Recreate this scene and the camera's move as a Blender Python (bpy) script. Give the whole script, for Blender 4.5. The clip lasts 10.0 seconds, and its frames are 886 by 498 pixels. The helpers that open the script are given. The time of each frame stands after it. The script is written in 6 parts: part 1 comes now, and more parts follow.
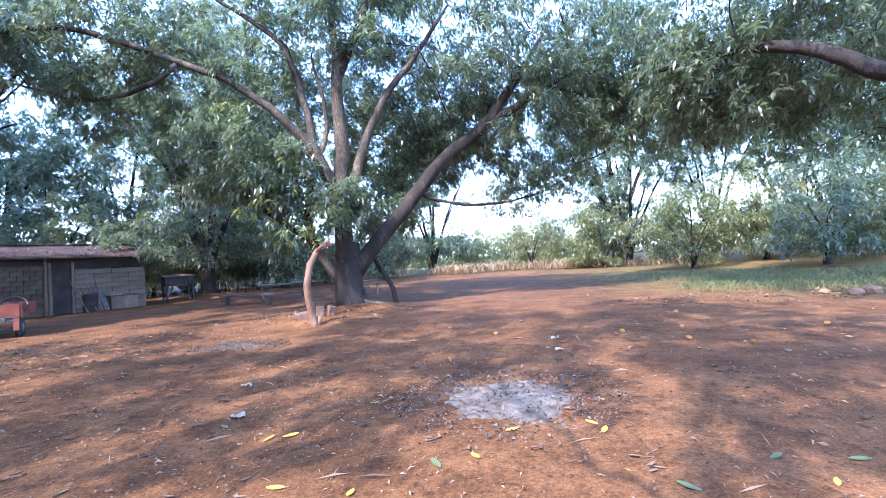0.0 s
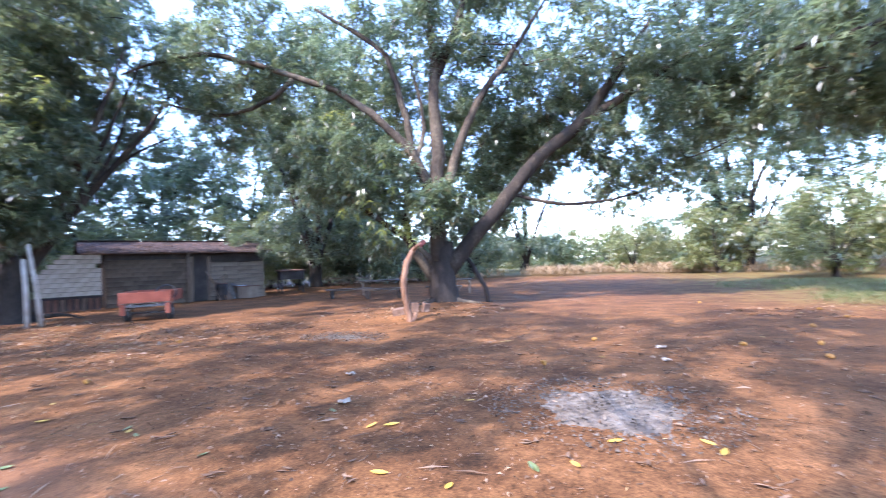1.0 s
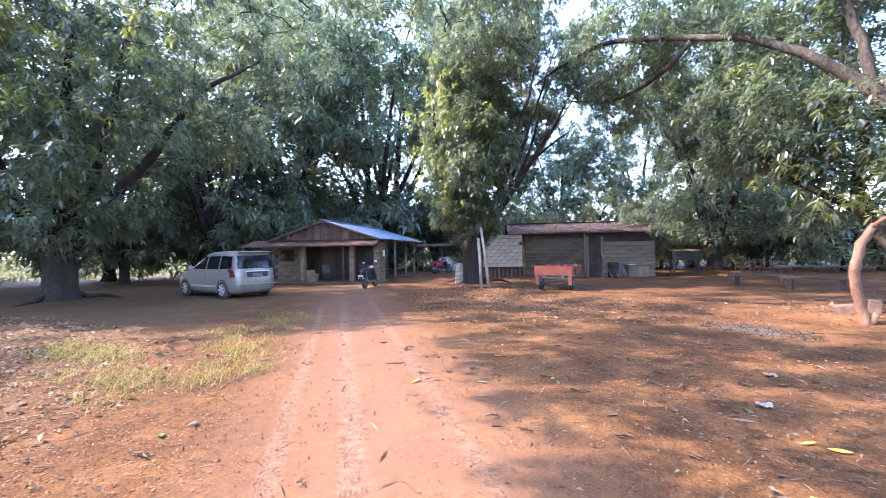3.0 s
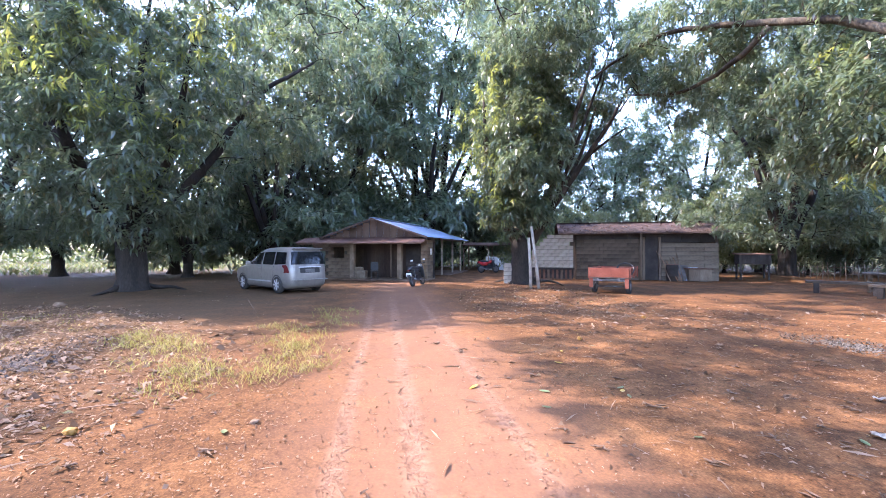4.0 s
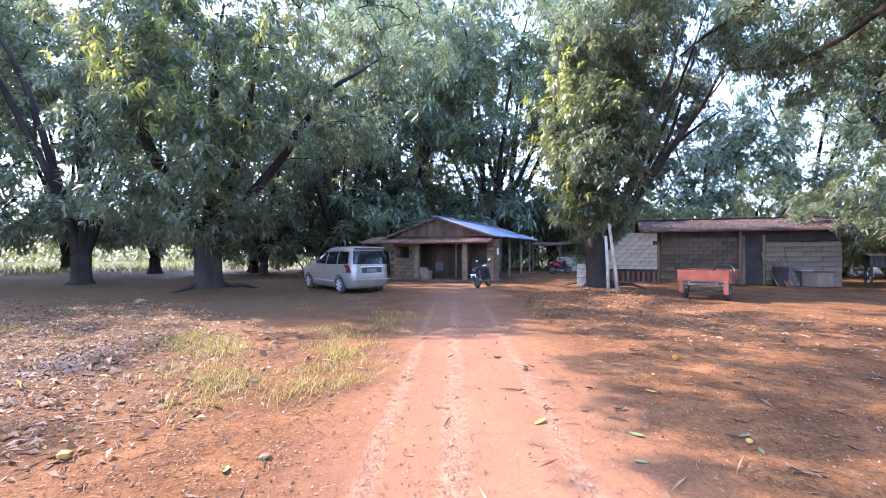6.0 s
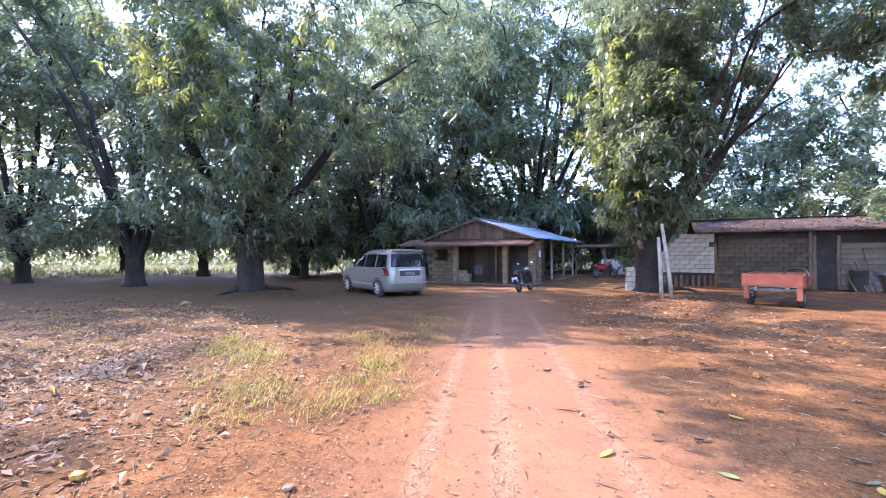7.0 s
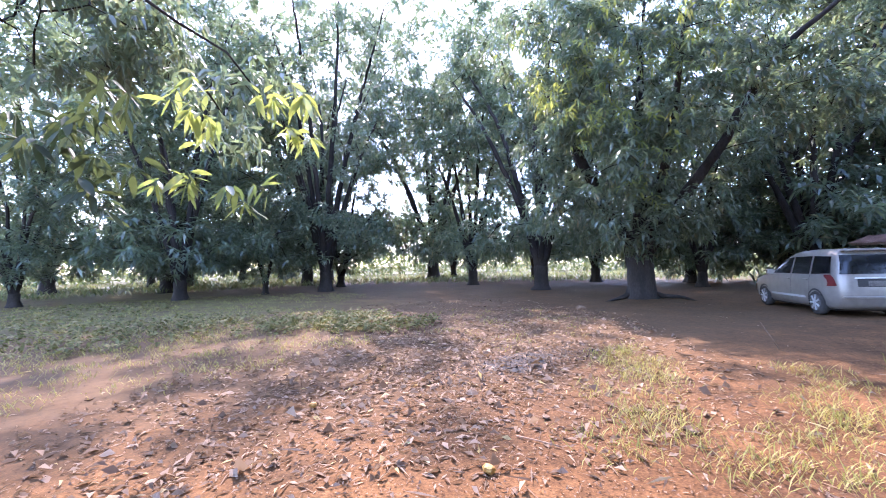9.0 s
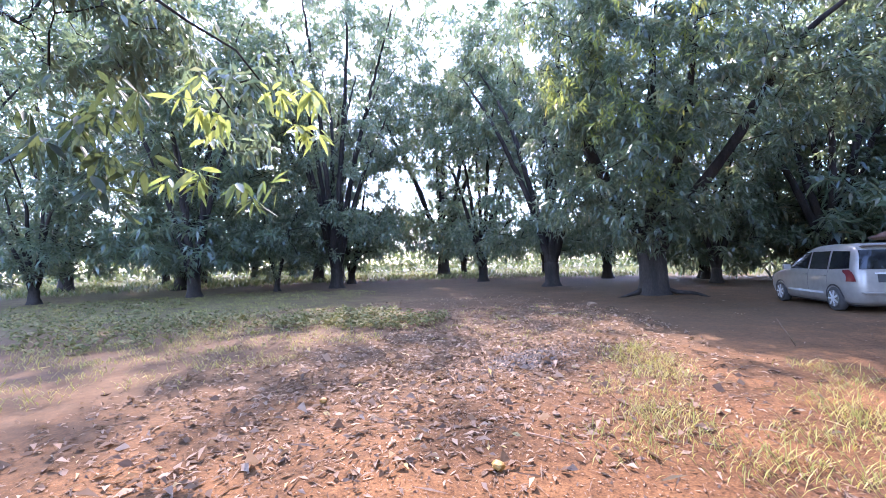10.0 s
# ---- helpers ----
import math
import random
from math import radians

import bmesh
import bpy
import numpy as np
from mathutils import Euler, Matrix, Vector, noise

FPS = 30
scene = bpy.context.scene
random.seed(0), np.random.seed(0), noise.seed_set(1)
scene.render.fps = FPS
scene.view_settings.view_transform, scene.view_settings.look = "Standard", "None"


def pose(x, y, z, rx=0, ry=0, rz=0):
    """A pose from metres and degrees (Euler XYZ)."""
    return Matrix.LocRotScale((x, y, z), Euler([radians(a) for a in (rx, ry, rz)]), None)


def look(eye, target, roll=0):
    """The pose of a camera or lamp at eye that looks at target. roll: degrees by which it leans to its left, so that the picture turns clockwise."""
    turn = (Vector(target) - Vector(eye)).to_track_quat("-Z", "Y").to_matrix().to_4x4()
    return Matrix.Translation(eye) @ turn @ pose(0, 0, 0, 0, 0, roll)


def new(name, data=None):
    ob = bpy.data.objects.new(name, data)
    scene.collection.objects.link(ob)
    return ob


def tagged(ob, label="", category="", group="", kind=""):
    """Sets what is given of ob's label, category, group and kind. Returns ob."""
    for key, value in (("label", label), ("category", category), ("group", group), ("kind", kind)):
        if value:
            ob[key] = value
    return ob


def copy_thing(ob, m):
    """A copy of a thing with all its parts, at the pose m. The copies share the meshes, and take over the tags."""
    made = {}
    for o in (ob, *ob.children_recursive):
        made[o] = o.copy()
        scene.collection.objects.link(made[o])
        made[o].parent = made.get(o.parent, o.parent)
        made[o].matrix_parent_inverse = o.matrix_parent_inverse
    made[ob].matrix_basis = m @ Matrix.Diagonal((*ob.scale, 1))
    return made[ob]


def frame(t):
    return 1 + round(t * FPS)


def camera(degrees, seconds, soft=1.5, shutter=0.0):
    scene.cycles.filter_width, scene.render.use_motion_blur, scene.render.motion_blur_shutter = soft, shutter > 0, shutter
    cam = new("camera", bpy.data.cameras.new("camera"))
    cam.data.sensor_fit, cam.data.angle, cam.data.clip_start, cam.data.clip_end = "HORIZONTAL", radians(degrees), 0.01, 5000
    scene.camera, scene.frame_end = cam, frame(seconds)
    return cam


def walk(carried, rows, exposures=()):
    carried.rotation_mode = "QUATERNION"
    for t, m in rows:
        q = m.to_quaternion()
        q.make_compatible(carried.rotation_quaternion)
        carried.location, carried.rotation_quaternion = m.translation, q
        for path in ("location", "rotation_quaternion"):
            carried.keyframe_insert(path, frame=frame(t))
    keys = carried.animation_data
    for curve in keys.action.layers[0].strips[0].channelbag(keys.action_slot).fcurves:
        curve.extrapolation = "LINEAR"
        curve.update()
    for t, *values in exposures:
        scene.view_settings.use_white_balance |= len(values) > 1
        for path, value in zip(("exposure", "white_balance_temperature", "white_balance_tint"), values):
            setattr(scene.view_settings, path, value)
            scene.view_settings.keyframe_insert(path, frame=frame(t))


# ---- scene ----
cam = camera(91.5, 10.0, 0.75, 0.3)
PATH = [
    (0, (0.287, 0.254, 1.6), (0.024, 2.236, 1.638), -3.2),
    (0.5, (0.274, 0.251, 1.61), (-0.012, 2.23, 1.657), -2.9),
    (1, (0.221, 0.236, 1.598), (-0.449, 2.119, 1.655), -2.1),
    (1.5, (0.254, 0.217, 1.595), (-0.962, 1.804, 1.646), -1.3),
    (2, (0.289, 0.17, 1.573), (-1.277, 1.413, 1.607), -0.9),
    (2.5, (0.258, 0.117, 1.589), (-1.501, 1.069, 1.608), -1.2),
    (4, (-0.104, -0.069, 1.62), (-2.024, 0.489, 1.626), -0.1),
    (4.5, (-0.336, 0.048, 1.611), (-2.277, 0.531, 1.622), -0.2),
    (5, (-0.542, 0.136, 1.598), (-2.513, 0.473, 1.604), -0.2),
    (6.5, (-1.289, 0.354, 1.598), (-3.279, 0.549, 1.611), -0.1),
    (7, (-1.535, 0.303, 1.586), (-3.533, 0.373, 1.607), -0.2),
    (7.5, (-1.739, 0.218, 1.591), (-3.732, 0.061, 1.629), 0.1),
    (8, (-1.982, 0.193, 1.568), (-3.83, -0.569, 1.632), 0.6),
    (8.5, (-2.125, 0.081, 1.564), (-3.694, -1.157, 1.632), -0.3),
    (9, (-2.178, 0.025, 1.571), (-3.554, -1.424, 1.646), -1.4),
    (9.5, (-2.21, 0.019, 1.565), (-3.551, -1.463, 1.634), -1.5),
    (10, (-2.201, 0.022, 1.564), (-3.542, -1.46, 1.625), -1.6),
]
walk(cam, [(t, look(eye, target, roll)) for t, eye, target, roll in PATH],
     [(0.0, 3.45, 5150, 26), (1.0, 3.5, 5450, 26), (2.0, 3.6, 6000, 26), (4.0, 3.7, 5850, 29), (7.0, 3.75, 5900, 31), (8.0, 3.68, 5850, 31), (9.0, 3.68, 5700, 32), (10.0, 3.7, 5600, 32)])

# ---- world, sun, exposure ----
SUN_DIR = Vector((-0.50, -0.86, 0.95)).normalized()      # towards the sun
world = bpy.data.worlds.new("sky")
scene.world = world
world.use_nodes = True
wn = world.node_tree
sky = wn.nodes.new("ShaderNodeTexSky")
sky.sky_type = "NISHITA"
sky.sun_disc = False
sky.sun_elevation = math.asin(SUN_DIR.z)
sky.sun_rotation = math.atan2(SUN_DIR.x, SUN_DIR.y)
sky.air_density, sky.dust_density, sky.ozone_density = 1.0, 0.7, 2.0
wn.nodes["Background"].inputs["Strength"].default_value = 0.15
wn.links.new(sky.outputs[0], wn.nodes["Background"].inputs["Color"])
sun = new("sun", bpy.data.lights.new("sun", "SUN"))
sun.data.energy, sun.data.angle, sun.data.color = 1.4, radians(0.6), (1.0, 0.89, 0.73)
sun.matrix_world = look((0, 0, 40), Vector((0, 0, 40)) - SUN_DIR)


# ---- materials ----
def mat(name):
    m = bpy.data.materials.new(name)
    m.use_nodes = True
    return m, m.node_tree.nodes, m.node_tree.links, m.node_tree.nodes["Principled BSDF"]


def ramp(nodes, stops):
    r = nodes.new("ShaderNodeValToRGB")
    e = r.color_ramp.elements
    while len(e) < len(stops):
        e.new(0.5)
    for el, (p, c) in zip(e, stops):
        el.position, el.color = p, (*c, 1)
    return r


def noisy(name, stops, scale=4.0, fine=40.0, rough=0.8, bump=0.2, metal=0.0, dist=0.01, spec=0.3, stretch=(1, 1, 1)):
    """A surface with two scales of noise between the colours of stops, and fine relief."""
    m, n, l, p = mat(name)
    co = n.new("ShaderNodeTexCoord")
    mp = n.new("ShaderNodeMapping")
    mp.inputs["Scale"].default_value = stretch
    l.new(co.outputs["Object"], mp.inputs[0])
    a, b = n.new("ShaderNodeTexNoise"), n.new("ShaderNodeTexNoise")
    a.inputs["Scale"].default_value, b.inputs["Scale"].default_value = scale, fine
    a.inputs["Detail"].default_value, b.inputs["Detail"].default_value = 5, 4
    info = n.new("ShaderNodeObjectInfo")
    for t in (a, b):
        l.new(mp.outputs[0], t.inputs["Vector"])
    mx = n.new("ShaderNodeMath")
    mx.operation = "MULTIPLY_ADD"
    l.new(b.outputs[0], mx.inputs[0])
    mx.inputs[1].default_value = 0.45
    ad = n.new("ShaderNodeMath")
    ad.operation = "MULTIPLY_ADD"
    l.new(a.outputs[0], ad.inputs[0])
    ad.inputs[1].default_value, ad.inputs[2].default_value = 0.9, -0.2
    l.new(ad.outputs[0], mx.inputs[2])
    rnd = n.new("ShaderNodeMath")
    rnd.operation = "MULTIPLY_ADD"
    l.new(info.outputs["Random"], rnd.inputs[0])
    rnd.inputs[1].default_value = 0.16
    l.new(mx.outputs[0], rnd.inputs[2])
    r = ramp(n, stops)
    l.new(rnd.outputs[0], r.inputs[0])
    l.new(r.outputs[0], p.inputs["Base Color"])
    p.inputs["Roughness"].default_value = rough
    p.inputs["Metallic"].default_value = metal
    p.inputs["Specular IOR Level"].default_value = spec
    bp = n.new("ShaderNodeBump")
    bp.inputs["Strength"].default_value, bp.inputs["Distance"].default_value = bump, dist
    l.new(b.outputs[0], bp.inputs["Height"])
    l.new(bp.outputs[0], p.inputs["Normal"])
    return m


def leafy(name, stops, translucency=0.45, rough=0.36, glow=(0.36, 0.41, 0.12), spec=0.9):
    """Leaves: every leaf its own tone, glossy above, letting light through."""
    m, n, l, p = mat(name)
    g = n.new("ShaderNodeNewGeometry")
    r = ramp(n, stops)
    l.new(g.outputs["Random Per Island"], r.inputs[0])
    l.new(r.outputs[0], p.inputs["Base Color"])
    p.inputs["Roughness"].default_value = rough
    p.inputs["Specular IOR Level"].default_value = spec
    tr = n.new("ShaderNodeBsdfTranslucent")
    mixc = n.new("ShaderNodeMix")
    mixc.data_type = "RGBA"
    mixc.inputs[0].default_value = 0.5
    l.new(r.outputs[0], mixc.inputs[6])
    mixc.inputs[7].default_value = (*glow, 1)
    l.new(mixc.outputs[2], tr.inputs[0])
    mx = n.new("ShaderNodeMixShader")
    mx.inputs[0].default_value = translucency
    l.new(p.outputs[0], mx.inputs[1])
    l.new(tr.outputs[0], mx.inputs[2])
    l.new(mx.outputs[0], n["Material Output"].inputs[0])
    return m


M_LEAF = leafy("mango_leaf", [(0, (0.045, 0.0718, 0.0442)), (0.45, (0.072, 0.103, 0.0626)), (0.8, (0.108, 0.143, 0.0828)), (0.95, (0.189, 0.202, 0.092)), (1, (0.216, 0.156, 0.0828))], 0.42, 0.32, (0.324, 0.405, 0.166), 1.0)
# Paler, yellower leaf: young growth with sunlight put into its colour.
M_LEAF_SUNLIT = leafy("young_sunlit_leaf", [(0, (0.09, 0.13, 0.045)), (0.5, (0.145, 0.19, 0.06)), (0.9, (0.25, 0.27, 0.07)), (1, (0.30, 0.21, 0.08))], 0.5, 0.33, (0.52, 0.55, 0.10))
# Darkened copy of the mango leaf; backlit shade is put into its colour.
M_LEAF_SHADE = leafy("shaded_leaf", [(0, (0.022, 0.034, 0.018)), (0.6, (0.04, 0.058, 0.028)), (1, (0.07, 0.08, 0.035))], 0.25, 0.65, (0.20, 0.25, 0.07), 0.2)
# Bush leaves yellowed and brightened, so the sun is in their colour.
M_LEAF_SUNNY = leafy("sunlit_bush_leaf", [(0, (0.0902, 0.112, 0.039)), (0.5, (0.156, 0.172, 0.0585)), (0.9, (0.238, 0.232, 0.0858)), (1, (0.246, 0.184, 0.0858))], 0.4)
M_BANANA = leafy("banana_leaf", [(0, (0.11, 0.18, 0.045)), (0.7, (0.18, 0.25, 0.06)), (1, (0.30, 0.28, 0.06))], 0.45)
M_BARK = noisy("bark", [(0.2, (0.00868, 0.00682, 0.00558)), (0.5, (0.0211, 0.0161, 0.0124)), (0.75, (0.0465, 0.036, 0.0273)), (0.95, (0.0992, 0.0837, 0.0651))], 1.6, 22, 0.9, 0.8, dist=0.03, stretch=(1, 1, 0.35))
# Pale tones mix lichen with sunlight put into the limbs' colour.
M_BARK_GREY = noisy("lichen_sunlit_bark", [(0.2, (0.013, 0.00989, 0.00725)), (0.5, (0.0316, 0.0233, 0.0161)), (0.68, (0.093, 0.0719, 0.0468)), (0.92, (0.279, 0.233, 0.15))], 1.6, 22, 0.9, 0.8, dist=0.03, stretch=(1, 1, 0.35))
M_BARK_LIGHT = noisy("pale_bark", [(0.2, (0.09, 0.07, 0.05)), (0.5, (0.22, 0.18, 0.12)), (0.8, (0.36, 0.31, 0.22))], 2.5, 24, 0.9, 0.6, dist=0.02, stretch=(1, 1, 0.4))


# ---- building helpers ----
def mesh_from(name, verts, faces, smooth=False):
    me = bpy.data.meshes.new(name)
    me.from_pydata([tuple(v) for v in verts], [], faces)
    if smooth:
        me.shade_smooth()
    return me


def part(name, data, material, parent, label=""):
    """Links a bmesh or a mesh as one mesh object under a thing."""
    if isinstance(data, bmesh.types.BMesh):
        me = bpy.data.meshes.new(name)
        data.to_mesh(me)
        data.free()
        data = me
    if material and not data.materials:
        data.materials.append(material)
    ob = new(name, data)
    ob.parent = parent
    return tagged(ob, label)


def empty(name, m, label="", category="", group="", kind=""):
    ob = new(name)
    ob.empty_display_size = 0.2
    ob.matrix_basis = m
    return tagged(ob, label, category, group, kind)


def lone(name, data, material, m, label="", category="", group="", kind=""):
    """A thing of one mesh."""
    ob = part(name, data, material, None)
    ob.matrix_basis = m
    return tagged(ob, label, category, group, kind)


def box(bm, size, at=(0, 0, 0), turn=(0, 0, 0), bevel=0.0, taper=1.0):
    """A box centred at a place, its edges rounded; taper narrows the top."""
    made = bmesh.ops.create_cube(bm, size=1)["verts"]
    for v in made:
        k = taper if v.co.z > 0 else 1.0
        v.co = Vector((v.co.x * size[0] * k, v.co.y * size[1] * k, v.co.z * size[2]))
    if bevel:
        edges = list({e for v in made for e in v.link_edges})
        made = [v for v in bmesh.ops.bevel(bm, geom=edges, offset=bevel, segments=2, affect="EDGES", profile=0.6)["verts"]] + [v for v in made if v.is_valid]
    mtx = Matrix.Translation(at) @ Euler([radians(a) for a in turn]).to_matrix().to_4x4()
    for v in set(made):
        v.co = mtx @ v.co
    return bm


def boxed(size, at=(0, 0, 0), turn=(0, 0, 0), bevel=0.0, taper=1.0):
    return box(bmesh.new(), size, at, turn, bevel, taper)


def tube(points, radii, sides=8, wobble=0.0, seed=0, close=True, verts=None, faces=None):
    """A tapered tube along points; adds to verts and faces."""
    verts = [] if verts is None else verts
    faces = [] if faces is None else faces
    rng = random.Random(seed)
    pts = [Vector(p) for p in points]
    ref = Vector((0.31, 0.87, 0.38)).normalized()
    start = len(verts)
    for i, p in enumerate(pts):
        d = (pts[min(i + 1, len(pts) - 1)] - pts[max(i - 1, 0)]).normalized()
        u = d.cross(ref)
        if u.length < 0.1:
            u = d.cross(Vector((1, 0, 0)))
        u.normalize()
        w = d.cross(u)
        for k in range(sides):
            a = 2 * math.pi * k / sides
            r = radii[i] * (1 + wobble * rng.uniform(-1, 1))
            verts.append(p + u * (r * math.cos(a)) + w * (r * math.sin(a)))
    for i in range(len(pts) - 1):
        for k in range(sides):
            a, b = start + i * sides + k, start + i * sides + (k + 1) % sides
            faces.append((a, b, b + sides, a + sides))
    if close:
        faces.append(tuple(start + k for k in range(sides))[::-1])
        faces.append(tuple(start + (len(pts) - 1) * sides + k for k in range(sides)))
    return verts, faces


def tube_mesh(name, points, radii, sides=8, wobble=0.0, seed=0):
    v, f = tube(points, radii, sides, wobble, seed)
    return mesh_from(name, v, f, True)


def smooth_path(points, radii, step=0.5, jitter=0.0, seed=0):
    """Catmull-Rom through points, so limbs bend softly."""
    rng = random.Random(seed)
    P = [Vector(p) for p in points]
    P = [2 * P[0] - P[1]] + P + [2 * P[-1] - P[-2]]
    out, rad = [], []
    for i in range(1, len(P) - 2):
        n = max(1, int((P[i + 1] - P[i]).length / step))
        for k in range(n):
            t = k / n
            a, b, c, d = P[i - 1], P[i], P[i + 1], P[i + 2]
            q = 0.5 * ((2 * b) + (c - a) * t + (2 * a - 5 * b + 4 * c - d) * t * t + (3 * b - a - 3 * c + d) * t ** 3)
            if out:
                q = q + Vector((rng.uniform(-1, 1), rng.uniform(-1, 1), rng.uniform(-1, 1))) * jitter
            out.append(q)
            rad.append(radii[i - 1] * (1 - t) + radii[i] * t)
    out.append(P[-2])
    rad.append(radii[-1])
    return out, rad


def quads_mesh(name, v):
    """A mesh of separate four-cornered pieces from an array of shape (n, 4, 3)."""
    n = len(v)
    me = bpy.data.meshes.new(name)
    me.vertices.add(n * 4)
    me.vertices.foreach_set("co", np.ascontiguousarray(v, dtype=np.float32).ravel())
    me.loops.add(n * 4)
    me.loops.foreach_set("vertex_index", np.arange(n * 4, dtype=np.int32))
    me.polygons.add(n)
    me.polygons.foreach_set("loop_start", np.arange(0, n * 4, 4, dtype=np.int32))
    me.update()
    me.validate()
    return me


def unit(a):
    return a / np.maximum(np.linalg.norm(a, axis=-1, keepdims=True), 1e-6)


def leaves(rng, centres, axes, per, length, droop=0.45, width=0.31, spread=1.0):
    """Rosettes of long drooping leaves at the shoot tips: an array of leaf quads."""
    n = len(centres)
    ref = unit(rng.normal(size=(n, 3)))
    u = unit(np.cross(axes, ref))
    w = np.cross(axes, u)
    ang = (np.arange(per)[None, :] * 2.4 + rng.uniform(0, 6.28, (n, 1)) + rng.uniform(-0.4, 0.4, (n, per)))[..., None]
    rise = rng.uniform(-0.25, 0.75, (n, per, 1))
    d = (u[:, None] * np.cos(ang) + w[:, None] * np.sin(ang)) * spread + axes[:, None] * rise
    d[..., 2] -= droop * rng.uniform(0.4, 1.6, (n, per))
    d = unit(d)
    size = length * rng.uniform(0.65, 1.2, (n, per, 1))
    side = np.cross(d, np.array([0, 0, 1.0]))
    side = unit(side + rng.normal(size=side.shape) * 0.35)
    base = centres[:, None] + d * size * 0.1 + axes[:, None] * rng.uniform(-0.7, 0.3, (n, per, 1)) * length
    mid = base + d * size * 0.48
    mid[..., 2] += size[..., 0] * 0.05
    tip = base + d * size
    tip[..., 2] -= size[..., 0] * 0.16
    half = side * size * width * 0.5
    return np.stack([base, mid - half, tip, mid + half], axis=2).reshape(-1, 4, 3)


def lance_leaves(rng, centres, axes, per, length, droop, width):
    """Rosettes of leaves with a rounded blade, a folded midrib and a bending tip, for twigs close by."""
    base = leaves(rng, centres, axes, per, length, droop, width)
    a, l_, tip, r_ = (base[:, i] for i in range(4))
    mid, half = (l_ + r_) / 2, (r_ - l_) / 2
    rows = []
    for t, w in ((0.0, 0.06), (0.14, 0.55), (0.32, 0.92), (0.52, 1.0), (0.72, 0.78), (0.88, 0.42), (1.0, 0.02)):
        c = a * (1 - t) ** 2 + mid * (2 * t * (1 - t)) + tip * t * t
        rib = c - np.array([0, 0, 0.010]) * w
        rows.append((c - half * w, rib, c + half * w))
    n, cols = len(base), 3
    v = np.stack([np.stack(r, 1) for r in rows], 1).reshape(-1, 3)
    faces = []
    for k in range(n):
        o = k * 21
        for i in range(6):
            for j in range(2):
                q = o + i * 3 + j
                faces.append((q, q + 1, q + 4, q + 3))
    return mesh_from("young_shoot", v.tolist(), faces, True)


def envelope_points(rng, env, count):
    """Places in uneven ellipsoids, thicker towards the outside."""
    total = sum(e[6] for e in env)
    out = []
    for cx, cy, cz, rx, ry, rz, share in env:
        k = int(round(count * share / total))
        d = unit(rng.normal(size=(k, 3)))
        bump = np.array([0.82 + 0.36 * noise.noise(Vector(x * 1.7) + Vector((cx, cy, cz))) for x in d])
        r = (0.42 + 0.58 * np.sqrt(rng.uniform(0, 1, k))) * bump
        out.append(np.array([cx, cy, cz]) + d * r[:, None] * np.array([rx, ry, rz]))
    return np.concatenate(out)


